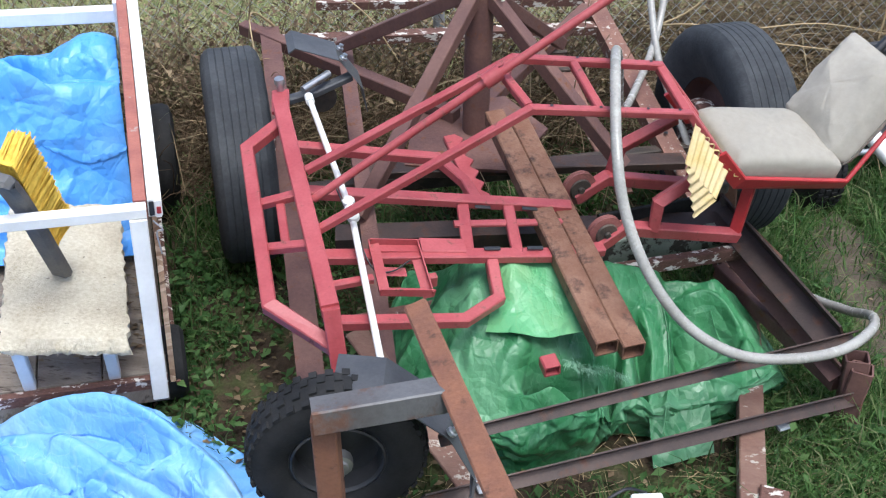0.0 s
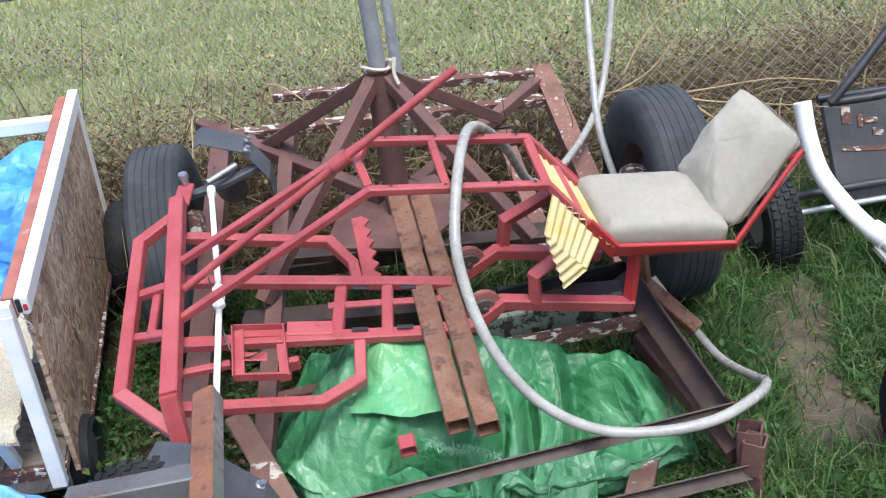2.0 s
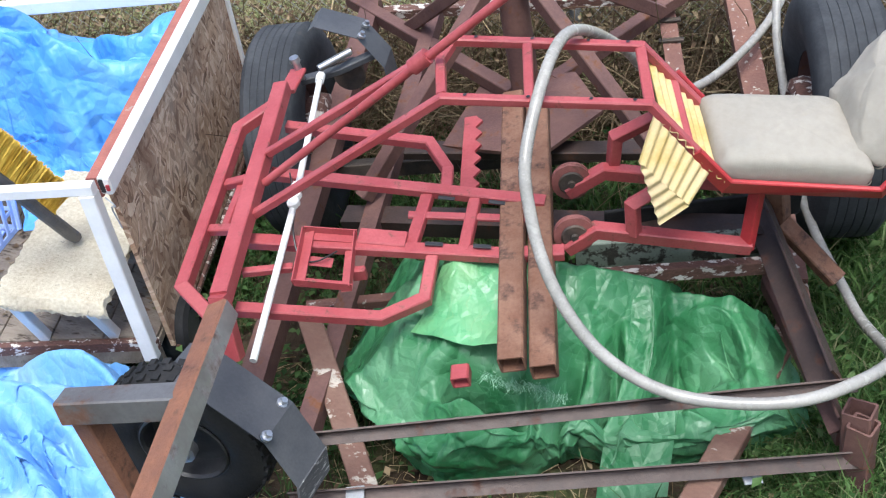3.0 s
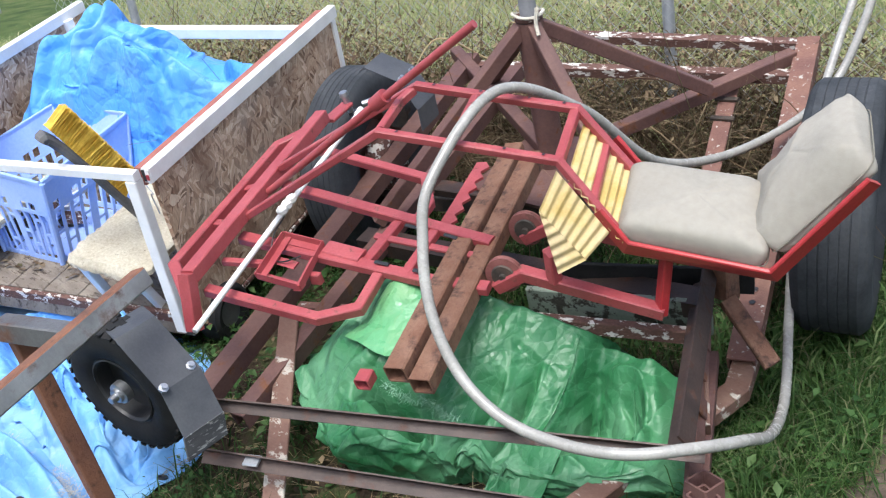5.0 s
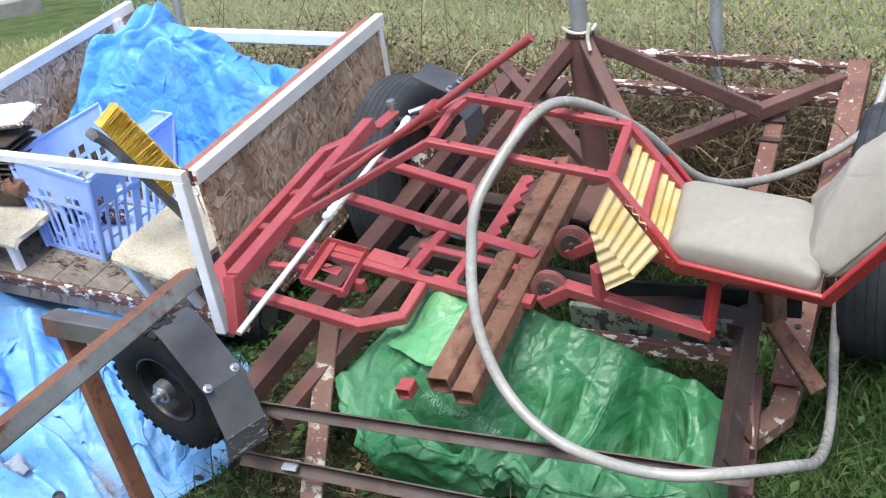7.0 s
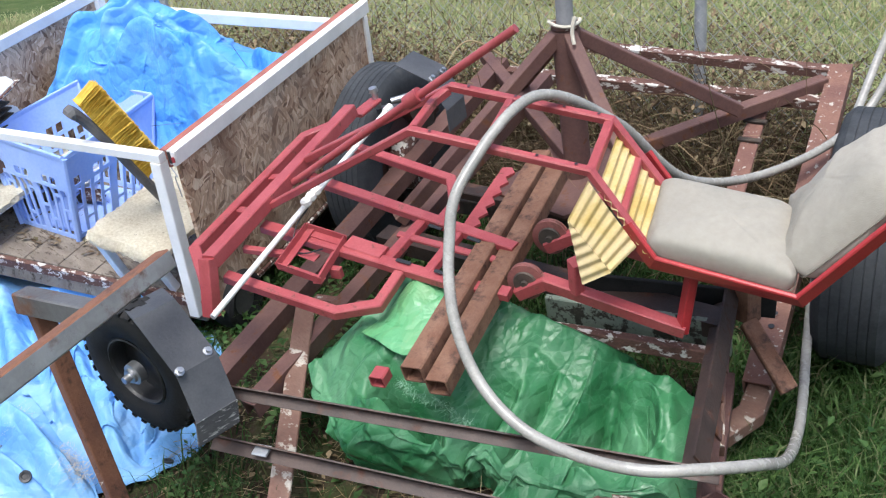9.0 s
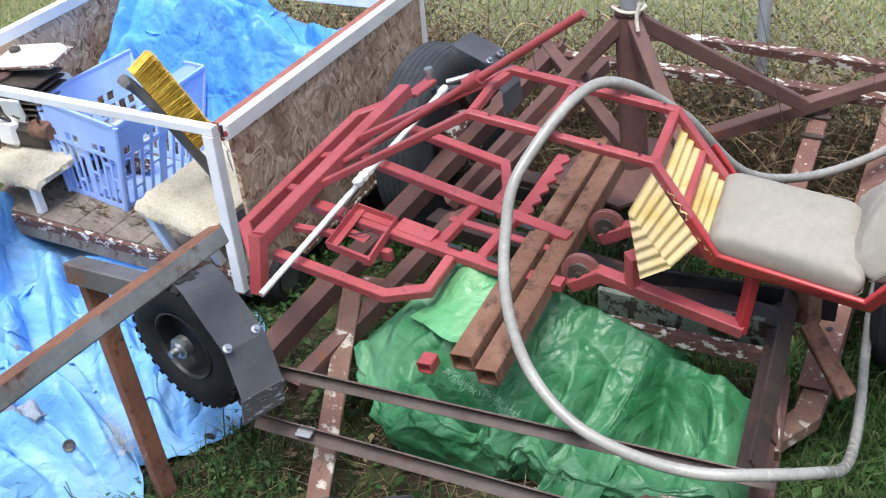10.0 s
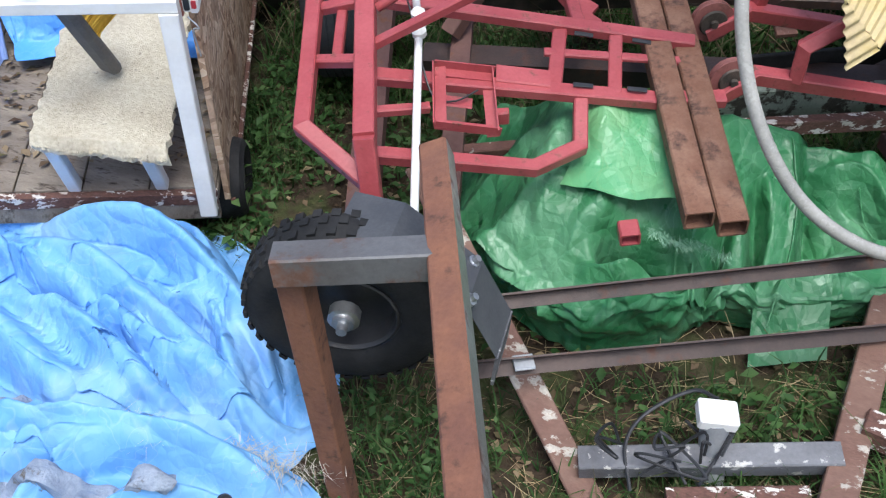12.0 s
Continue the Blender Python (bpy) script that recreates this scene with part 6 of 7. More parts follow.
flap_bed = relief(lambda x, y: green_roof(x, y) + 0.006 + 0.02 * np.clip((y - 2.10) / 0.08, 0, 1) - 0.25 * np.clip(0.165 - x, 0, 1) - 0.35 * np.clip(1.935 - y, 0, 1), 0.0, 0.5, 1.8, 2.4, 200)
fold = drape(turned_flap(), flap_bed, lambda x, y: 1.03 + 0.05 * np.clip((y - 2.08) / 0.08, 0, 1), 14, 60, 4, 0.35, 0.006, None, (0.006, 0.005, 0.001))
cloth("turned_corner", fold, MINT, "pale green turned corner, sky sheen in its colour", parent=green)
part("grommet", lathe((0.165, 2.165, 0.492), (0.0, -0.5, 0.86), [(0.009, 0.003), (0.017, 0.004), (0.018, 0.0), (0.009, 0.0)], 16), ZINC, green, smooth=True)


def flap_start():
    s, t = np.meshgrid(np.linspace(0, 1, 30), np.linspace(0, 1, 46), indexing="ij")
    return np.stack([0.545 + 0.13 * s, 2.10 - 0.22 * t + 0.03 * s, 0.20 - 0.15 * t], 2)


flap = settle(flap_start(), (1.25, 1.03), lambda x, y: lift(x, y) + 0.012 + 0.16 * np.clip((y - 1.90) / 0.2, 0, 1), None, 40, 0.3, 9, 0.012)
cloth("tarpaulin_hem", flap, GREEN, "green tarpaulin hem spilling out between the trailer bars")
threads("green_threads", (((0.30, 1.91, 0.34), (0.38, 1.93, 0.30)), ((0.38, 1.95, 0.30), (0.46, 1.98, 0.24))), TORN, "pale green threads along the torn tarpaulin edge", 5, 420, 0.022)

# the faded blue one on the ground
BLUE_R = around([0, 25, 50, 80, 110, 150, 180, 215, 250, 285, 315, 340], [0.68, 0.66, 0.58, 0.53, 0.50, 0.80, 1.30, 0.70, 0.40, 0.36, 0.46, 0.62])


def blue_heap(x, y):
    dx, dy = x + 0.98, y - 1.50
    deg = np.degrees(np.arctan2(dy, dx)) % 360
    s = np.hypot(dx, dy) / np.interp(deg, [0, 25, 50, 80, 110, 150, 180, 215, 250, 285, 315, 340, 360], [0.64, 0.62, 0.55, 0.50, 0.47, 0.76, 1.23, 0.75, 0.46, 0.42, 0.50, 0.60, 0.64])
    tall = 0.05 + 0.09 * np.exp(-((x + 0.92) ** 2 + (y - 1.66) ** 2) / 0.07) + 0.34 * np.exp(-((x + 1.95) ** 2 + (y - 1.55) ** 2) / 0.06) + sum(h * np.exp(-((x - a) ** 2 + (y - b) ** 2) / w) for a, b, w, h in
                                                                                              ((-0.52, 1.55, 0.020, 0.11), (-0.72, 1.33, 0.016, 0.10), (-1.22, 1.52, 0.03, 0.09), (-0.72, 1.75, 0.03, 0.03), (-1.12, 1.22, 0.02, 0.11), (-0.42, 1.35, 0.008, 0.05), (-1.5, 1.35, 0.03, 0.12), (-0.68, 1.80, 0.028, 0.05), (-0.88, 1.86, 0.02, 0.02)))
    tall = tall + 0.03 * np.sin(6 * x + 3 * y) * np.cos(5 * y)
    return lift(x, y) + 0.012 + tall * np.clip(1 - s ** 3, 0, 1)


BLUE_FOLDS = [(0.075, 0.07, (-1.16, 1.83), (-0.86, 1.81), (-0.56, 1.69), (-0.34, 1.50)), (0.070, 0.06, (-1.17, 1.68), (-0.84, 1.63), (-0.60, 1.53), (-0.36, 1.39)), (0.05, 0.05, (-1.16, 1.95), (-0.80, 1.90), (-0.58, 1.70), (-0.45, 1.47)),
              (0.045, 0.04, (-0.80, 1.52), (-0.69, 1.67), (-0.50, 1.58)), (0.06, 0.05, (-1.07, 1.54), (-0.84, 1.50), (-0.58, 1.40)), (0.05, 0.035, (-0.77, 1.85), (-0.58, 1.63), (-0.40, 1.41)),
              (0.07, 0.07, (-1.64, 1.65), (-1.05, 1.47), (-0.76, 1.34)), (0.05, 0.05, (-1.53, 1.70), (-1.25, 1.84), (-1.0, 1.90)), (0.055, 0.045, (-1.33, 1.75), (-0.84, 1.57), (-0.38, 1.44)),
              (0.09, 0.08, (-2.15, 1.56), (-1.50, 1.41), (-0.98, 1.18)), (0.07, 0.06, (-1.38, 1.40), (-0.82, 1.24), (-0.45, 1.18)), (0.04, 0.03, (-0.60, 1.52), (-0.37, 1.46), (-0.26, 1.55)),
              (0.07, 0.06, (-2.0, 1.75), (-1.75, 1.55), (-1.6, 1.25))]
BLUE_CLEFTS = [(0.085, 0.026, (-1.12, 1.53), (-0.87, 1.57), (-0.74, 1.59), (-0.66, 1.55), (-0.50, 1.49)), (0.06, 0.022, (-1.14, 1.58), (-1.07, 1.68), (-1.08, 1.80)), (0.07, 0.022, (-0.80, 1.73), (-0.66, 1.64), (-0.53, 1.57)),
               (0.07, 0.020, (-0.58, 1.42), (-0.50, 1.45), (-0.44, 1.42), (-0.36, 1.36), (-0.30, 1.28)), (0.045, 0.03, (-0.78, 1.23), (-0.67, 1.28), (-0.63, 1.41)), (0.05, 0.016, (-0.68, 1.51), (-0.62, 1.46), (-0.55, 1.44)),
               (0.07, 0.03, (-1.6, 1.50), (-1.35, 1.42), (-1.15, 1.30), (-1.0, 1.28)), (0.06, 0.025, (-1.45, 1.72), (-1.30, 1.58), (-1.22, 1.40)), (0.05, 0.02, (-0.52, 1.72), (-0.44, 1.62), (-0.38, 1.48))]
blue_bed = relief(lambda x, y: np.maximum(blue_heap(x, y) + 1.9 * folds(x, y, BLUE_FOLDS, 0.9) * np.clip((blue_heap(x, y) - lift(x, y)) / 0.06, 0, 1) - 1.5 * folds(x, y, BLUE_CLEFTS), lift(x, y) + 0.012), -2.6, 0.2, 0.8, 2.4, 420)
blue = cloth("blue_tarpaulin", drape(round_start(-0.98, 1.50, BLUE_R, 210), blue_bed, lambda x, y: 1.05 + 0.0 * x, 12, 80, 4, 0.3, 0.012, None, (0.010, 0.009, 0.002), 0.0012, 0.010), PALEB, "faded pale blue tarpaulin heaped on the grass before the wagon")


def hem_start():
    """A second fold of the blue sheet, lying nearer."""
    s, t = np.meshgrid(np.linspace(0, 1, 230), np.linspace(0, 1, 90), indexing="ij")
    x0, y0 = -0.25 - 1.25 * s, 1.32 - 0.10 * s + 0.02 * np.sin(14 * s)
    x1, y1 = np.interp(s, [0, 0.25, 1], [-0.19, -0.44, -1.35]), np.interp(s, [0, 0.25, 1], [1.27, 0.96, 0.70]) + 0.015 * np.sin(19 * s)
    x, y = x0 + (x1 - x0) * t, y0 + (y1 - y0) * t
    return np.stack([x, y, 0 * x], 2)


def hem_heap(x, y):
    d = np.maximum(y - np.interp(x, [-1.35, -0.44, -0.19], [0.70, 0.96, 1.27]), 0)
    return lift(x, y) + 0.02 + 0.14 * (1 - np.exp(-d / 0.07)) - 0.05 * np.clip((x + 0.45) / 0.25, 0, 1)


HEM_FOLDS = [(0.07, 0.04, (-0.24, 1.27), (-0.55, 1.26), (-0.95, 1.19), (-1.3, 1.1)), (0.06, 0.035, (-0.24, 1.30), (-0.55, 1.24), (-0.85, 1.12), (-1.1, 0.9)), (0.05, 0.03, (-0.30, 1.22), (-0.50, 1.12), (-0.62, 0.95)),
             (0.06, 0.04, (-0.70, 1.34), (-0.80, 1.15), (-0.78, 0.92)), (0.06, 0.04, (-0.95, 1.30), (-1.08, 1.1), (-1.05, 0.86)), (0.05, 0.03, (-0.45, 1.34), (-0.62, 1.2), (-0.70, 1.02)), (0.05, 0.03, (-0.34, 1.12), (-0.46, 1.06), (-0.60, 1.08))]
hem_bed = relief(lambda x, y: hem_heap(x, y) + 1.7 * folds(x, y, HEM_FOLDS, 0.95), -1.7, 0.0, 0.6, 1.5)
hem = drape(hem_start()[::2, ::2], hem_bed, lambda x, y: 1.07 + 0.0 * x, 21, 70, 4, 0.3, 0.012, None, (0.010, 0.009, 0.002), 0.0012, 0.010)
hem = cloth("blue_tarpaulin_hem", hem, PALEB, "pale blue tarpaulin edge folded over on the ground")


def rest_on(obs, x, y):
    """The height of the uppermost of some sheets at a place, and the way it faces."""
    best, face = -9.0, V(0, 0, 1)
    for ob in obs:
        hit, at, nrm, _ = ob.ray_cast(Vector((x, y, 3.0)) - ob.location, Vector((0, 0, -1)))
        if hit and at[2] + ob.location[2] > best:
            best, face = at[2] + ob.location[2], np.array(nrm)
    return best, face


for sheet_ob, x, y in ((hem, -0.345, 1.19), (blue, -0.33, 1.56), (hem, -0.55, 1.06)):
    z, face = rest_on((sheet_ob,), x, y)
    if z > -1:
        part("grommet", lathe((x, y, z), face, [(0.0, 0.0015), (0.008, 0.0015), (0.009, 0.004), (0.015, 0.005), (0.0165, 0.0)], 18, closed=False), BLACK, sheet_ob, "dark metal eyelet", smooth=True)


def twist(name, pts, r, label):
    """A rope of twisted cloth."""
    path = [V(p[0], p[1], max(rest_on((blue, hem), p[0], p[1])[0], 0.02) + 0.6 * r) for p in spline(pts, 14)]
    path = [(path[max(i - 2, 0)] + path[i] + path[min(i + 2, len(path) - 1)]) / 3 for i in range(len(path))]
    n = 12
    out, faces = [], []
    last = (0, 0, 1)
    for i, p in enumerate(path):
        a, c = path[max(i - 1, 0)], path[min(i + 1, len(path) - 1)]
        x, y, d = axes(c - a, last)
        last = y
        for k in range(n):
            th = 2 * math.pi * k / n
            rr = r * (1 + 0.30 * math.sin(3 * th + i * 0.55) + 0.18 * math.sin(5 * th - i * 0.3) + 0.2 * noise.noise(Vector((i * 0.2, th, r * 99)))) * (0.7 + 0.3 * math.sin(math.pi * i / (len(path) - 1)))
            out.append(p + (x * math.cos(th) + y * math.sin(th)) * rr)
    for i in range(len(path) - 1):
        for k in range(n):
            q = (k + 1) % n
            faces.append((i * n + k, i * n + q, (i + 1) * n + q, (i + 1) * n + k))
    faces += [tuple(range(n))[::-1], tuple((len(path) - 1) * n + k for k in range(n))]
    return tagged(part(name, (np.array(out), faces), RAG, smooth=True, sharp=70), label, "rope")


twist("twisted_cloth", [(-1.10, 1.06, 0.250), (-1.02, 1.13, 0.285), (-0.98, 1.20, 0.295), (-0.92, 1.245, 0.285), (-0.85, 1.265, 0.250)], 0.019, "dirty twisted white cloth knotted on the blue tarpaulin")
twist("twisted_cloth", [(-0.95, 1.34, 0.230), (-0.88, 1.35, 0.245), (-0.82, 1.335, 0.230)], 0.016, "dirty twisted white cloth end on the blue tarpaulin")
twist("twisted_cloth", [(-0.88, 1.06, 0.20), (-0.72, 1.10, 0.225), (-0.60, 1.135, 0.22), (-0.50, 1.14, 0.205), (-0.41, 1.16, 0.18)], 0.022, "dirty twisted cloth lying along the blue tarpaulin")
fr = random.Random(31)
pts, faces = [], []
for i in range(520):
    c = ((-0.33, 1.31, 0.19), (-0.57, 1.28, 0.23), (-0.28, 1.30, 0.17))[i % 3]
    o = V(*c) + V(fr.gauss(0, 0.045), fr.gauss(0, 0.012), fr.gauss(0, 0.008))
    d = V(fr.gauss(0.02, 0.03), fr.gauss(-0.02, 0.02), fr.uniform(-0.005, 0.03))
    k = len(pts)
    pts += [o, o + V(0.0016, 0.0, 0.0), o + d]
    faces.append((k, k + 1, k + 2))
stuff("frayed_threads", pts, faces, ROPE, "frayed pale threads along the torn tarpaulin edge", "threads")


def wagon_heap(a, b):
    def hump(ca, cb, wa, wb, h):
        return h * np.exp(-((a - ca) / wa) ** 2 - ((b - cb) / wb) ** 2)
    c = -0.48 + 0.24 * np.clip((b - 0.46) / 0.16, 0, 1) + hump(-0.86, 0.95, 0.30, 0.16, 0.27) + hump(-1.02, 1.04, 0.08, 0.09, 0.12) + hump(-0.13, 0.95, 0.18, 0.15, 0.17)
    # a roll of cloth before the hump, running from side to side
    c = c + 0.20 * np.exp(-((b - 0.70 - 0.07 * np.sin(4 * a)) / 0.085) ** 2) * np.clip(1.2 - np.abs(a + 0.62), 0, 1)
    return np.maximum(c, -0.518)


def wagon_start():
    s, t = np.meshgrid(np.linspace(0, 1, 130), np.linspace(0, 1, 90), indexing="ij")
    a = -1.22 + 1.15 * s
    front = 0.585 - 0.20 * np.clip((a + 0.63) / 0.06, 0, 1)
    b = front + (1.10 - front) * t
    return np.stack([a, b, wagon_heap(a, b) + 0.05], 2)


WAGON_FOLDS = [(0.06, 0.05, (-1.15, 0.66), (-0.85, 0.60), (-0.60, 0.68), (-0.24, 0.58)), (0.06, 0.05, (-0.78, 0.72), (-0.46, 0.58), (-0.25, 0.42)), (0.05, 0.05, (-1.05, 0.86), (-0.70, 0.84), (-0.40, 0.80), (-0.12, 0.72)),
               (0.05, 0.04, (-0.61, 0.80), (-0.36, 0.56), (-0.27, 0.40)), (0.05, 0.05, (-1.19, 0.62), (-1.10, 0.82), (-0.98, 1.02)), (0.05, 0.04, (-0.44, 0.98), (-0.30, 0.86), (-0.12, 0.82)),
               (0.045, 0.035, (-0.56, 0.48), (-0.40, 0.46), (-0.20, 0.52)), (0.05, 0.04, (-0.95, 0.72), (-0.88, 0.86), (-0.92, 1.05)), (0.04, 0.035, (-0.74, 0.74), (-0.70, 0.88), (-0.60, 1.0))]
WAGON_CLEFTS = [(0.07, 0.03, (-1.15, 0.72), (-0.85, 0.68), (-0.55, 0.74)), (0.05, 0.025, (-0.70, 0.95), (-0.55, 0.82), (-0.35, 0.75)), (0.06, 0.025, (-0.90, 0.62), (-0.80, 0.80), (-0.78, 1.0)), (0.05, 0.022, (-0.35, 0.60), (-0.25, 0.75), (-0.15, 0.95))]
wagon_bed = relief(lambda x, y: np.maximum(wagon_heap(x, y) + 2.0 * folds(x, y, WAGON_FOLDS, 0.95) - 0.5 * folds(x, y, WAGON_CLEFTS), -0.516), -1.4, 0.1, 0.2, 1.3)
g = drape(wagon_start(), wagon_bed, lambda x, y: 1.07 + 0.0 * x, 33, 80, 4, 0.3, 0.012, None, (0.012, 0.008, 0.002), 0.0012, 0.012)
g[..., 0] = np.clip(g[..., 0], -1.23, -0.066)
g = (WC + g[..., :1] * WU + g[..., 1:2] * WV + g[..., 2:] * WN)
cloth("wagon_tarpaulin", g, BLUE, "bright blue tarpaulin bundled over the load in the wagon")

# ---- the grey hose ----
HOSE_LINE = [(0.84, 4.0, 1.75), (0.83, 3.92, 1.35), (0.798, 3.752, 0.996), (0.729, 3.553, 0.671), (0.615, 3.23, 0.565), (0.523, 2.874, 0.622), (0.475, 2.596, 0.856), (0.431, 2.321, 0.984),
             (0.414, 2.073, 0.843), (0.433, 1.992, 0.708), (0.491, 1.931, 0.571), (0.584, 1.9, 0.451), (0.707, 1.899, 0.372), (0.845, 1.922, 0.343), (0.977, 1.967, 0.338),
             (1.077, 2.059, 0.333), (1.127, 2.184, 0.296), (1.116, 2.324, 0.226), (1.05, 2.52, 0.165), (0.985, 2.68, 0.175), (0.90, 2.87, 0.215), (0.833, 3.038, 0.302), (0.777, 3.24, 0.442), (0.722, 3.444, 0.603),
             (0.707, 3.646, 0.788), (0.70, 3.87, 1.02), (0.69, 4.0, 1.4), (0.68, 4.02, 1.8)]
tagged(part("hose", sweep(spline(HOSE_LINE, 10), disc(0.0135, 12)), HOSE, smooth=True), "stiff grey vinyl hose looped over the kart frame", "hose")
rope = part("cord", join(sweep(spline([(0.088 + 0.047 * math.cos(a), 2.882 + 0.047 * math.sin(a), 1.038 + 0.006 * math.sin(2 * a)) for a in np.linspace(0, 6.4, 14)], 3), disc(0.005, 6)),
                         sweep(spline([(0.135, 2.865, 1.04), (0.15, 2.85, 1.06), (0.145, 2.845, 1.02), (0.155, 2.84, 0.985)], 4), disc(0.006, 6))), ROPE, smooth=True)
tagged(rope, "pale cord tied round the mast top", "cord")


# ---- chain-link fence ----
def fence():
    f = thing("chain_link_fence", (-0.1, 3.97, 0.05), "galvanised chain-link fence with round steel posts, in dry weeds", "fence", kind="structure")
    d = unit((math.cos(radians(12)), math.sin(radians(12)), 0))
    o = V(-0.105, 3.97, 0.0)
    for k in range(-3, 4):
        p = o + d * 3.0 * k
        part("post", sweep([p + V(0, 0, -0.02), p + V(0.0, 0.0, 1.30)], disc(0.024, 14)), GALV, f, smooth=True)
    part("top_rail", sweep([o - d * 9 + V(0, 0, 1.28), o + d * 9 + V(0, 0, 1.28)], disc(0.018, 10)), GALV, f, smooth=True)
    cell, hgt, r = 0.06, 1.22, 0.0017
    back = V(-d[1], d[0], 0) * -0.028
    pts, faces = [], []
    rows = int(hgt / (cell / 2))
    for i in range(int(9.0 / cell)):
        base = o + d * (-3.6 + i * cell) + back + V(0, 0, 0.06)
        line = [base + d * ((j % 2) * cell / 2) + V(0, 0, j * cell / 2) + back * (0.12 * (j % 2)) for j in range(rows)]
        for sgn in (1,):
            k = len(pts)
            for p in line:
                pts += [p + d * r, p - d * r * 0.5 + back * 0.05, p - d * r * 0.5 - back * 0.05]
            for j in range(rows - 1):
                q = k + 3 * j
                faces += [(q, q + 1, q + 4, q + 3), (q + 1, q + 2, q + 5, q + 4), (q + 2, q, q + 3, q + 5)]
        line = [base + d * (cell - (j % 2) * cell / 2) + V(0, 0, j * cell / 2) for j in range(rows)]
        k = len(pts)
        for p in line:
            pts += [p + d * r, p - d * r * 0.5 + back * 0.05, p - d * r * 0.5 - back * 0.05]
        for j in range(rows - 1):
            q = k + 3 * j
            faces += [(q, q + 1, q + 4, q + 3), (q + 1, q + 2, q + 5, q + 4), (q + 2, q, q + 3, q + 5)]
    mesh = stuff("wire_mesh", np.array(pts) - ORIGIN[f], faces, WIRE, "woven galvanised wire", "")
    mesh.parent = f


fence()
hang = part("hung_hose", sweep(spline([(0.36, 4.03, 1.42), (0.30, 4.03, 1.2), (0.38, 4.03, 1.02), (0.50, 4.05, 1.0), (0.585, 4.06, 1.12), (0.60, 4.07, 1.4)], 8), disc(0.01, 8)), PIPE, smooth=True)
tagged(hang, "thin grey hose hanging in a loop on the wire fence", "hose")


# ---- the black kart beside ----
def other_kart():
    k = thing("black_kart", (1.8, 3.0, 0.0), "black buggy with a white tube frame and worn knobbly tyres", "kart")
    ax = unit((0.96, 0.26, 0))
    for c, r, w in (((1.535, 2.16, 0.168), 0.168, 0.16), ((1.30, 3.42, 0.20), 0.19, 0.13), ((2.55, 2.55, 0.19), 0.19, 0.15), ((2.35, 3.78, 0.20), 0.19, 0.14)):
        wheel = part("wheel", lathe(c, ax, [(0.0, 0.03), (r * 0.3, 0.03), (r * 0.5, w * 0.3), (r * 0.5, -w * 0.3), (r * 0.3, -0.03), (0.0, -0.03)], 22, closed=False), GALV, k, smooth=True)
        part("tyre", lathe(c, ax, [(r * 0.5, -w * 0.42), (r * 0.75, -w * 0.5), (r * 0.94, -w * 0.45), (r, -w * 0.3), (r, w * 0.3), (r * 0.94, w * 0.45), (r * 0.75, w * 0.5), (r * 0.5, w * 0.42)], 40), RUBBER, wheel, smooth=True)
        x, y, d = axes(ax, (0, 0, 1))
        pts, faces = [], []
        for i in range(40):
            for j, o in enumerate((-0.32, -0.12, 0.10, 0.30)):
                a = 2 * math.pi * (i + 0.5 * (j % 2)) / 40
                rad, tan = x * math.cos(a) + y * math.sin(a), -x * math.sin(a) + y * math.cos(a)
                b = V(*c) + rad * (r - 0.002) + d * o * w
                q = len(pts)
                for h in (0, 0.008):
                    for e, g in ((-1, -1), (1, -1), (1, 1), (-1, 1)):
                        pts.append(b + tan * e * 0.009 + d * g * w * 0.07 + rad * h)
                faces += [(q + 4, q + 5, q + 6, q + 7), (q, q + 1, q + 5, q + 4), (q + 1, q + 2, q + 6, q + 5), (q + 2, q + 3, q + 7, q + 6), (q + 3, q, q + 4, q + 7)]
        part("tread", (np.array(pts), faces), RUBBER, wheel)
    part("frame_tube", sweep(spline([(1.435, 3.52, 0.60), (1.455, 3.49, 0.47), (1.50, 3.44, 0.335), (1.60, 3.30, 0.22), (1.68, 3.20, 0.175), (1.80, 3.04, 0.13)], 8), disc(0.032, 14)), WHITE, k, "chipped white frame tube", smooth=True)
    part("tube_collar", sweep([(1.625, 3.268, 0.205), (1.665, 3.218, 0.183)], disc(0.039, 14)), WHITE, k, smooth=True)
    part("frame_bracket", beam((1.66, 3.24, 0.16), (1.78, 3.06, 0.02), 0.10, 0.02), CONC, k)
    m = pose(1.83, 3.62, 0.17, -28, 0, 12)
    part("side_panel", block(m, 0.52, 0.02, 0.40, 0.008), BLACK, k, "scuffed black panel with white painted marks")
    for x, z, w, h in ((-0.18, 0.30, 0.035, 0.07), (-0.13, 0.28, 0.02, 0.05), (-0.09, 0.29, 0.05, 0.022), (-0.07, 0.24, 0.04, 0.03), (-0.13, 0.19, 0.17, 0.018)):
        part("painted_bar", block(m @ pose(x, -0.013, z, 0, 6, 0), w, 0.004, h, 0.001), PEELW, k)
    part("edge_tube", sweep([m @ Vector((-0.27, -0.01, 0.41)), m @ Vector((0.30, -0.01, 0.41))], disc(0.014, 12)), BLACK, k, smooth=True)
    part("edge_tube", sweep([m @ Vector((-0.27, -0.01, 0.0)), m @ Vector((0.30, -0.01, 0.0))], disc(0.014, 12)), BLACK, k, smooth=True)
    part("engine_tray", block(pose(2.15, 3.85, 0.12, 0, 0, 14), 0.75, 0.35, 0.16, 0.03), BLACK, k)
    part("roll_bar", sweep(spline([(1.54, 3.56, 0.575), (1.64, 3.60, 0.68), (1.80, 3.68, 0.86), (2.0, 3.78, 1.08)], 8), disc(0.017, 12)), BLACK, k, smooth=True)
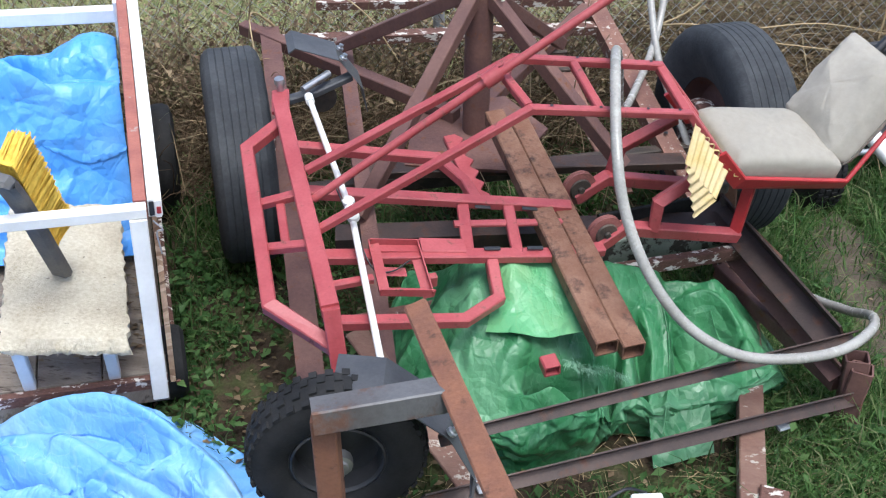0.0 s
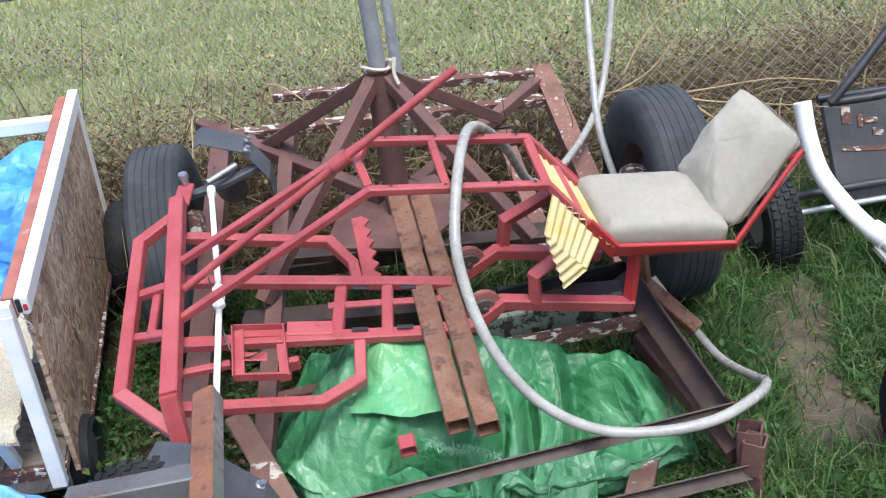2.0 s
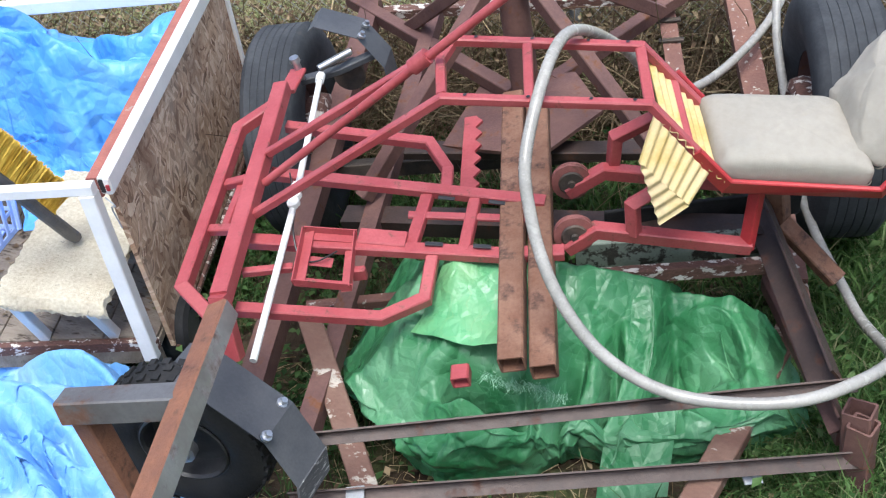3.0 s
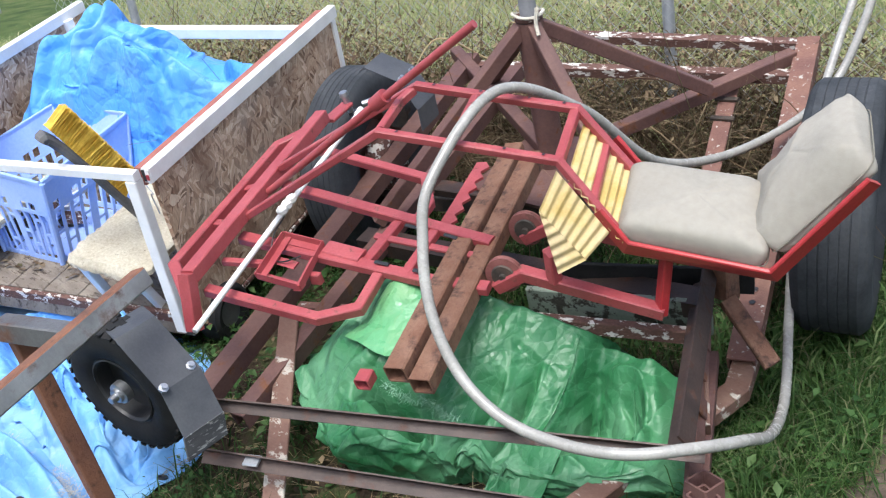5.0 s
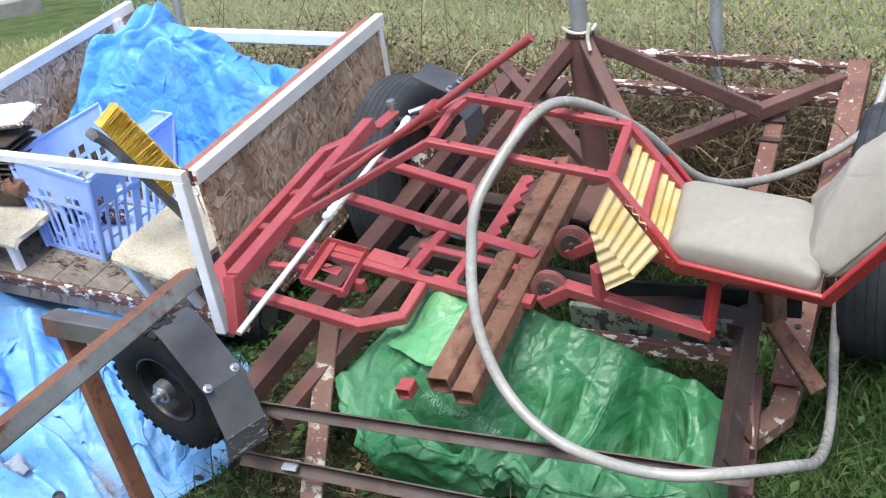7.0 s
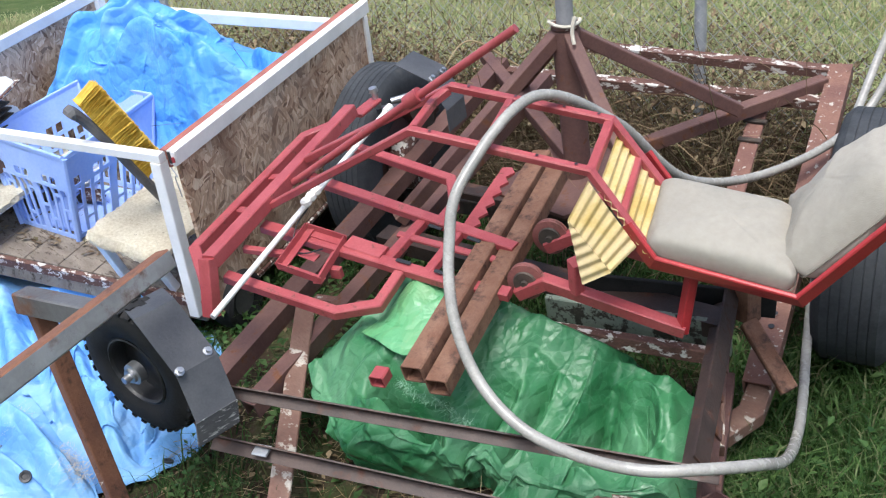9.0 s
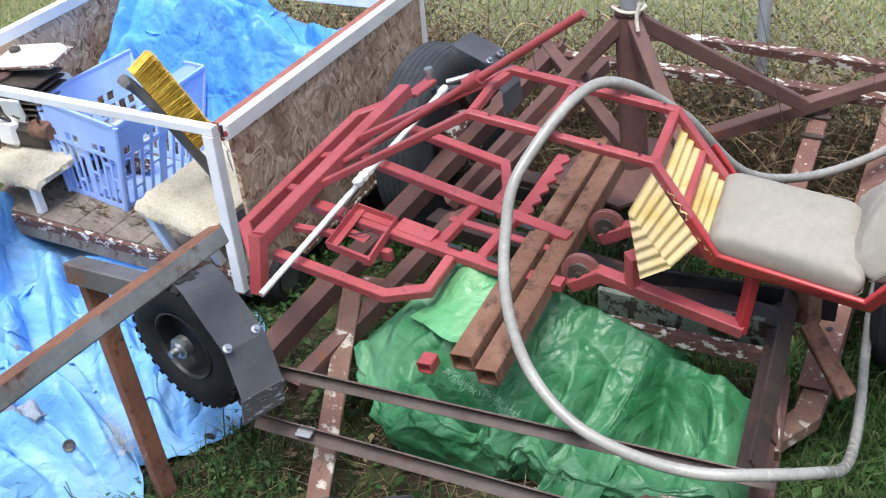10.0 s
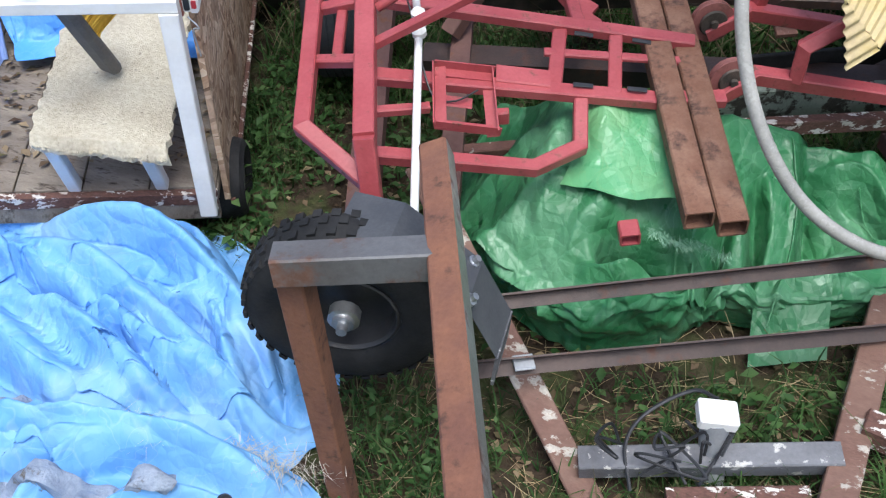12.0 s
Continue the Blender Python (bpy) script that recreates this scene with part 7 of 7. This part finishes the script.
    part("roll_bar", sweep(spline([(1.54, 3.58, 0.57), (1.75, 3.62, 0.575), (1.95, 3.66, 0.62), (2.15, 3.66, 0.74)], 8), disc(0.016, 12)), BLACK, k, smooth=True)
    part("floor_tube", sweep([(1.34, 3.44, 0.20), (2.4, 3.72, 0.20)], disc(0.012, 10)), GALV, k, smooth=True)
    part("floor_tube", sweep([(1.34, 3.48, 0.25), (2.4, 3.76, 0.25)], disc(0.016, 10)), BLACK, k, smooth=True)


other_kart()
branches = thing("dead_branches", (1.2, 3.8, 0.1), "pale dead weed branches arching beside the trailer wheel", "branch")
for line in ([(0.72, 3.86, 0.60), (0.90, 3.66, 0.66), (1.10, 3.62, 0.61), (1.30, 3.60, 0.585), (1.62, 3.66, 0.52)], [(1.10, 3.90, 0.50), (1.20, 3.72, 0.46), (1.28, 3.62, 0.40), (1.40, 3.55, 0.27)],
             [(0.74, 3.88, 0.58), (0.90, 3.86, 0.66), (1.02, 3.88, 0.78), (1.10, 3.90, 0.92)], [(0.95, 3.92, 0.55), (1.15, 3.80, 0.60), (1.40, 3.78, 0.62), (1.70, 3.85, 0.55)],
             [(1.78, 4.25, 0.1), (1.82, 4.25, 0.55), (1.88, 4.26, 0.85), (1.98, 4.27, 1.1)], [(0.82, 4.05, 0.62), (0.90, 4.10, 0.74), (1.0, 4.15, 0.83), (1.12, 4.2, 0.86)],
             [(-0.62, 3.60, 0.62), (-0.50, 3.48, 0.86), (-0.34, 3.42, 0.80), (-0.22, 3.40, 0.62)], [(-0.66, 3.52, 0.70), (-0.72, 3.30, 0.84), (-0.66, 3.05, 0.74)]):
    path = spline(line, 7)
    part("branch", sweep(path, disc(0.0042, 6), scales=[1.15 - 0.8 * i / len(path) for i in range(len(path))]), DRYTAN, branches, smooth=True)
steps = thing("concrete_slabs", (-10.8, 6.0, 0.0), "weathered concrete slabs stacked at the yard edge", "concrete")
for i, (x, y, z, w, h) in enumerate(((-11.2, 5.2, 0.0, 1.6, 0.5), (-11.3, 6.6, 0.0, 1.2, 0.28), (-11.6, 7.4, 0.0, 0.9, 0.5))):
    part("slab", block(pose(x, y, z, 0, 0, 12 + 9 * i), w, 0.8, h, 0.03), CONC, steps)

# ---- plants ----
PR = np.random.RandomState(7)


def blades(x, y, h, w, lean, z0=None):
    """Bent grass blades: five points and three triangles each."""
    n = len(x)
    th = PR.uniform(0, 2 * np.pi, n)
    ph = PR.uniform(0, 2 * np.pi, n)
    z = lift(x, y) - 0.004 if z0 is None else z0
    base = np.stack([x, y, z], 1)
    sx = np.stack([np.cos(th), np.sin(th), np.zeros(n)], 1) * (w / 2)[:, None]
    out = np.stack([np.cos(ph), np.sin(ph), np.zeros(n)], 1) * (lean * h)[:, None]
    up = np.array([0, 0, 1.0])
    mid = base + out * 0.35 + up * (h * 0.6)[:, None]
    tip = base + out + up * (h * (1 - 0.35 * np.minimum(lean, 1.5)))[:, None]
    pts = np.stack([base - sx, base + sx, mid - sx * 0.8, mid + sx * 0.8, tip], 1).reshape(-1, 3)
    i = (np.arange(n) * 5)[:, None, None]
    f = (np.array([[0, 1, 3], [0, 3, 2], [2, 3, 4]])[None] + i).reshape(-1, 3)
    return pts, f


def leaves(x, y, z, size, tilt):
    """Folded oval leaves: six points and four triangles each."""
    n = len(x)
    th = PR.uniform(0, 2 * np.pi, n)
    t = np.stack([np.cos(th), np.sin(th), PR.uniform(-0.2, 0.6, n) * tilt], 1)
    s = np.stack([-np.sin(th), np.cos(th), PR.uniform(-0.4, 0.4, n) * tilt], 1)
    o = np.stack([x, y, z], 1)
    L = size[:, None]
    up = np.array([0, 0, 0.14])
    pts = np.stack([o, o + t * L * 0.45 + s * L * 0.30 + up * L, o + t * L * 0.45 - s * L * 0.30 + up * L, o + t * L * 0.5, o + t * L, o + t * L * 0.9], 1)
    pts = pts.reshape(-1, 3)
    i = (np.arange(n) * 6)[:, None, None]
    f = (np.array([[0, 1, 3], [0, 3, 2], [1, 4, 3], [3, 4, 2]])[None] + i).reshape(-1, 3)
    return pts, f


def stalks(o, d, length, droop, w, seg=5):
    """Dry stems: three-sided, bent by their weight."""
    n = len(o)
    d = d / np.linalg.norm(d, axis=1, keepdims=True)
    side = np.cross(d, PR.normal(size=(n, 3)))
    side /= np.linalg.norm(side, axis=1, keepdims=True)
    oth = np.cross(d, side)
    curl = PR.normal(0, 0.10, (n, 3))
    rings = []
    for k in range(seg + 1):
        t = k / seg
        p = o + d * (length * t)[:, None] + curl * (length * t * t)[:, None]
        p = p - np.array([0, 0, 1.0]) * (droop * length * t * t)[:, None]
        p[:, 2] = np.maximum(p[:, 2], 0.01)
        ww = (w * (1 - 0.6 * t))[:, None]
        rings += [p + side * ww, p - side * 0.5 * ww + oth * 0.87 * ww, p - side * 0.5 * ww - oth * 0.87 * ww]
    pts = np.stack(rings, 1).reshape(-1, 3)
    m = 3 * (seg + 1)
    q = []
    for k in range(seg):
        for a in range(3):
            b = (a + 1) % 3
            q += [[3 * k + a, 3 * k + b, 3 * k + 3 + b], [3 * k + a, 3 * k + 3 + b, 3 * k + 3 + a]]
    f = (np.array(q)[None] + (np.arange(n) * m)[:, None, None]).reshape(-1, 3)
    return pts, f


def patchy(x, y, s, seed):
    return np.array([noise.noise(Vector((a * s, b * s, seed))) for a, b in zip(x, y)])


def bare(x, y):
    """True on the trodden path and under the heaps."""
    path = (np.abs(x - 1.36 - 0.05 * np.sin(4 * y)) < 0.12 + 0.03 * np.sin(9 * y)) & (y > 2.25) & (y < 3.3)
    heap = ((x - 0.36) / 0.46) ** 2 + ((y - 2.2) / 0.38) ** 2 < 1
    blue = ((x + 1.0) / 0.74) ** 2 + ((y - 1.42) / 0.56) ** 2 < 1
    return path | heap | blue


def shaded(x, y):
    """The worn soil under the trailer and the wagon, where little grows."""
    return (x > -0.65) & (x < 0.72) & (y > 1.62) & (y < 3.3)


def open_yard(x, y):
    """One in the yard, falling to nothing unevenly towards its near and far sides."""
    d = np.minimum((2.65 - x) / 0.9, (y - 0.7) / 0.7) + 0.5 * patchy(x, y, 2.2, 8.0) * (x > 0.9)
    return np.clip(d, 0, 1)


# yard grass
n = 110000
x, y = PR.uniform(-1.0, 2.7, n), PR.uniform(0.7, 4.6, n)
k = patchy(x, y, 3.1, 1.0)
keep = (k + 0.45 * (x > 0.8) - 0.08 * ((x < -0.25) & (y > 1.75)) - 0.12 * ((x < 0.75) & (y > 1.7)) > PR.uniform(-0.55, 0.35, n)) & ~(bare(x, y) & ((x < 1) | (PR.uniform(0, 1, n) > 0.3)))
keep &= ~(shaded(x, y) & (PR.uniform(0, 1, n) < 0.4)) & (open_yard(x, y) > PR.uniform(0, 1, n))
x, y, k = x[keep], y[keep], k[keep]
h = PR.gamma(5, 0.012, len(x)) * (1 + 0.6 * np.clip(k, 0, 1)) * (1 + 0.35 * (x > 1.0)) + 0.01
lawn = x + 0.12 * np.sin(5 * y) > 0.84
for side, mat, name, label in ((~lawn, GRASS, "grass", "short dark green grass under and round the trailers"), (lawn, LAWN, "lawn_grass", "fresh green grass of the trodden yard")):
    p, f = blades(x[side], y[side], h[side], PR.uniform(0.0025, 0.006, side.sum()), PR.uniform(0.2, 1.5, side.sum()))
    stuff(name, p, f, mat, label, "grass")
n = 90000
x, y = PR.uniform(0.80, 2.7, n), PR.uniform(0.9, 4.6, n)
keep = ~bare(x, y) & (open_yard(x, y) > PR.uniform(0, 1, n))
x, y = x[keep], y[keep]
p, f = blades(x, y, PR.gamma(4, 0.010, len(x)) + 0.008, PR.uniform(0.003, 0.0075, len(x)), PR.uniform(0.4, 1.9, len(x)))
stuff("lawn_grass_short", p, f, LAWN, "low green turf of the trodden yard", "grass")

# turf of the yard round about, thinning out
n = 130000
a, r = PR.uniform(0, 2 * np.pi, n), 1.2 + 5.5 * PR.uniform(0, 1, n) ** 0.8
x, y = 0.9 + r * np.cos(a), 1.4 + r * np.sin(a)
keep = (y < 3.6 + 0.2 * x) & ((y < 1.0) | (x > 1.9) | (x < -2.4))
x, y = x[keep], y[keep]
p, f = blades(x, y, PR.gamma(4, 0.014, len(x)) + 0.02, PR.uniform(0.005, 0.012, len(x)), PR.uniform(0.4, 1.7, len(x)))
stuff("yard_turf", p, f, LAWN, "rough green turf of the wider yard", "grass")

# broad-leaved weeds
n = 52000
x, y = PR.uniform(-0.95, 2.5, n), PR.uniform(0.8, 4.5, n)
k = patchy(x, y, 4.3, 6.0)
keep = (k + 0.16 * (x < -0.1) - 0.16 * ((y < 1.75) & (x > -0.5)) + 0.25 * ((x < -0.2) & (y > 1.6) & (y < 2.8)) + 0.28 * (x > 0.95) > PR.uniform(-0.25, 0.6, n)) & ~bare(x, y) & ~(shaded(x, y) & (PR.uniform(0, 1, n) < 0.45))
x, y = x[keep], y[keep]
p, f = leaves(x, y, lift(x, y) + PR.gamma(2.0, 0.016, len(x)), PR.uniform(0.014, 0.042, len(x)) * (1 - 0.3 * (y < 1.7)), 1.0)
stuff("weed_leaves", p, f, BROAD, "broad green weed leaves carpeting the ground", "weeds")

# litter on bare soil
n = 5000
x, y = PR.uniform(-0.9, 1.9, n), PR.uniform(0.8, 3.9, n)
p, f = leaves(x, y, lift(x, y) + PR.uniform(0.004, 0.02, n), PR.uniform(0.008, 0.035, n), 0.5)
stuff("leaf_litter", p, f, BRUSH, "brown dead leaves and bits scattered on the soil", "litter")

# dry clippings lying flat under the tongue
n = 1500
x, y = PR.uniform(-0.5, 1.3, n), PR.uniform(0.9, 2.2, n)
o = np.stack([x, y, lift(x, y) + PR.uniform(0.006, 0.03, n)], 1)
d = np.stack([PR.normal(0, 1, n), PR.normal(0, 1, n), PR.uniform(0.0, 0.3, n)], 1)
p, f = stalks(o, d, PR.uniform(0.03, 0.12, n), PR.uniform(0.0, 0.3, n), PR.uniform(0.0007, 0.0016, n), 2)
stuff("dry_clippings", p, f, STRAW, "dry grass clippings scattered on the dark soil", "litter")


def dirt_path():
    ny, nx = 60, 12
    pts = []
    for j in range(ny + 1):
        yy = 2.22 + 1.12 * j / ny
        half = (0.13 + 0.03 * math.sin(9 * yy)) * min(1, 6 * j / ny + 0.05, 6 * (1 - j / ny) + 0.05) + 0.03 * noise.noise(Vector((yy * 7, 0, 0)))
        for i in range(nx + 1):
            xx = 1.36 + 0.05 * math.sin(4 * yy) + half * (2 * i / nx - 1)
            edge = 1 - abs(2 * i / nx - 1) ** 3
            pts.append((xx, yy, float(lift(xx, yy)) + 0.002 + 0.016 * edge + 0.008 * noise.noise(Vector((xx * 14, yy * 14, 1))) * edge))
    faces = [(j * (nx + 1) + i, j * (nx + 1) + i + 1, (j + 1) * (nx + 1) + i + 1, (j + 1) * (nx + 1) + i) for j in range(ny) for i in range(nx)]
    tagged(part("dirt_path", (np.array(pts), faces), DIRT, smooth=True, sharp=180), "bare trodden brown dirt strip through the grass", "path", kind="structure")


dirt_path()

# field beyond the fence
n = 260000
y = 4.0 + 9.0 * PR.uniform(0, 1, n) ** 1.7
x = PR.uniform(-5.5, 3.2, n) + PR.uniform(-1.6, 0.7, n) * (y - 4)
k = patchy(x, y, 1.6, 3.0)
far = np.clip((y - 4) / 8, 0, 1)
h = 0.7 * PR.gamma(5, 0.016, n) * (1 + 0.8 * np.clip(k, -0.5, 1)) + 0.02 + 0.03 * far
p, f = blades(x, y, h, PR.uniform(0.004, 0.009, n) * (1 + 1.8 * far), PR.uniform(0.3, 1.8, n))
stuff("field_grass", p, f, FIELD, "pale yellow-green unmown grass beyond the fence", "grass")

# brown drifts of withered weeds standing in the field
n = 60000
y = 4.25 + 4.5 * PR.uniform(0, 1, n) ** 1.8
x = PR.uniform(-4.5, 3.6, n) + PR.uniform(-1.2, 0.5, n) * (y - 4.25)
keep = patchy(x, y, 1.3, 11.0) + 0.25 * patchy(x, y, 4.0, 2.0) - 0.10 * np.clip(y - 4.6, 0, 4) > PR.uniform(-0.05, 0.3, n)
x, y = x[keep], y[keep]
p, f = leaves(x, y, lift(x, y) + PR.gamma(3, 0.055, len(x)), PR.uniform(0.012, 0.035, len(x)), 1.8)
stuff("withered_weeds", p, f, BRUSH, "brown withered weeds standing in patches of the field", "weeds")

# green growth at the feet of the brush and behind the trailer
n = 30000
x = PR.uniform(-1.0, 2.7, n)
y = PR.uniform(2.7, 4.5, n)
keep = (patchy(x, y, 2.6, 5.0) + 0.35 * (x > 0.9) > PR.uniform(-0.1, 0.35, n)) & ~bare(x, y)
x, y = x[keep], y[keep]
p, f = blades(x, y, PR.gamma(5, 0.018, len(x)) + 0.02, PR.uniform(0.004, 0.010, len(x)), PR.uniform(0.3, 1.4, len(x)))
stuff("weed_grass", p, f, LAWN, "lush green grass growing between the trailer and the weeds", "grass")

# grass at the yard's left, behind the wagon
n = 60000
x, y = PR.uniform(-7.5, -0.9, n), PR.uniform(2.4, 6.0, n)
keep = ((x + 0.64 + 0.32 * (y - 1.93)) < -1.32) | (y > 3.3)
x, y = x[keep], y[keep]
p, f = blades(x, y, PR.gamma(5, 0.018, len(x)) + 0.02, PR.uniform(0.004, 0.009, len(x)), PR.uniform(0.3, 1.6, len(x)))
stuff("rough_grass", p, f, FIELD, "rough dry grass behind the wagon", "grass")

# dead brush along the fence and under the trailer's end
def along(n, x0, x1, depth, off):
    x = PR.uniform(x0, x1, n)
    y = 3.83 + 0.21 * (x + 0.1) + 0.45 * np.clip((x - 0.45) / 0.5, 0, 1) + 0.12 * np.clip(x + 1.0, 0, 1) + PR.normal(off, depth, n)
    return x, y


x, y = along(17000, -2.8, 3.6, 0.22, -0.06)
o = np.stack([x, y, lift(x, y)], 1)
d = np.stack([PR.normal(0, 0.55, len(x)), PR.normal(-0.1, 0.45, len(x)), PR.uniform(0.35, 1.0, len(x))], 1)
p, f = stalks(o, d, PR.gamma(6, 0.085, len(x)), PR.uniform(0.1, 0.8, len(x)), PR.uniform(0.0016, 0.0036, len(x)), 4)
stuff("brush_stems", p, f, BRUSH, "tangled dead brown weeds piled along the fence", "weeds")
x, y = along(52000, -2.8, 3.6, 0.17, 0.08)
p, f = leaves(x, y, lift(x, y) + np.minimum(PR.gamma(3, 0.10, len(x)), PR.uniform(0.2, 0.58, len(x))), PR.uniform(0.012, 0.034, len(x)), 1.6)
stuff("brush_leaves", p, f, BRUSH, "withered brown leaves clinging to the weeds", "weeds")
x, y = along(5000, -2.8, 3.4, 0.16, 0.22)
p, f = blades(x, y, PR.gamma(6, 0.05, len(x)) + 0.05, PR.uniform(0.003, 0.007, len(x)), PR.uniform(0.2, 1.4, len(x)))
stuff("tall_fence_grass", p, f, FIELD, "tall bleached grass standing along the fence line", "grass")

# pale straw stalks
n = 900
x = np.concatenate([PR.uniform(0.75, 3.3, n), PR.uniform(-1.2, 0.7, 260)])
y = np.concatenate([4.35 + 0.2 * (x[:n] - 0.9) + PR.normal(0, 0.24, n), 3.55 + 0.21 * x[n:] + PR.normal(0, 0.16, 260)])
o = np.stack([x, y, lift(x, y) + PR.uniform(0, 0.35, len(x))], 1)
d = np.stack([PR.normal(0, 0.9, len(x)), PR.normal(-0.25, 0.5, len(x)), PR.uniform(0.1, 0.8, len(x))], 1)
p, f = stalks(o, d, PR.gamma(7, 0.07, len(x)), PR.uniform(0.2, 1.0, len(x)), PR.uniform(0.0014, 0.0034, len(x)), 6)
stuff("straw_stalks", p, f, DRYWEED, "pale dry stalks arching out of the weeds", "weeds")

# a heap of bleached straw by the buggy
n = 1500
x = PR.uniform(0.95, 3.2, n)
y = 4.62 + 0.16 * (x - 1.2) + PR.normal(0, 0.24, n)
o = np.stack([x, y, lift(x, y) + PR.uniform(0.0, 0.50, n)], 1)
d = np.stack([PR.normal(-0.5, 0.7, n), PR.normal(-0.25, 0.35, n), PR.uniform(0.0, 0.7, n)], 1)
p, f = stalks(o, d, PR.gamma(8, 0.058, n), PR.uniform(0.1, 0.6, n), PR.uniform(0.0012, 0.0032, n), 6)
stuff("straw_heap", p, f, DRYWEED, "heap of bleached straw and weed stalks by the fence", "straw")

# taller reddish dry seed stems in the field
n = 110
x, y = PR.uniform(-2.0, 2.2, n), PR.uniform(4.1, 5.0, n)
o = np.stack([x, y, lift(x, y)], 1)
d = np.stack([PR.normal(0, 0.35, n), PR.normal(0, 0.3, n), np.ones(n)], 1)
p, f = stalks(o, d, PR.uniform(0.2, 0.5, n), PR.uniform(0.0, 0.15, n), PR.uniform(0.002, 0.004, n), 5)
stuff("seed_stems", p, f, BRUSH, "thin upright rusty seed stems in the field edge", "weeds")

# litter and leaves on the wagon's bed
n = 500
a, b = PR.uniform(-1.18, -0.05, n), PR.uniform(0.0, 0.5, n)
w = np.array([wp(i, j, -0.518) for i, j in zip(a, b)])
p, f = leaves(w[:, 0], w[:, 1], w[:, 2], PR.uniform(0.01, 0.04, n), 0.5)
stuff("bed_litter", p, f, BRUSH, "dead leaves and twigs on the wagon bed", "litter")
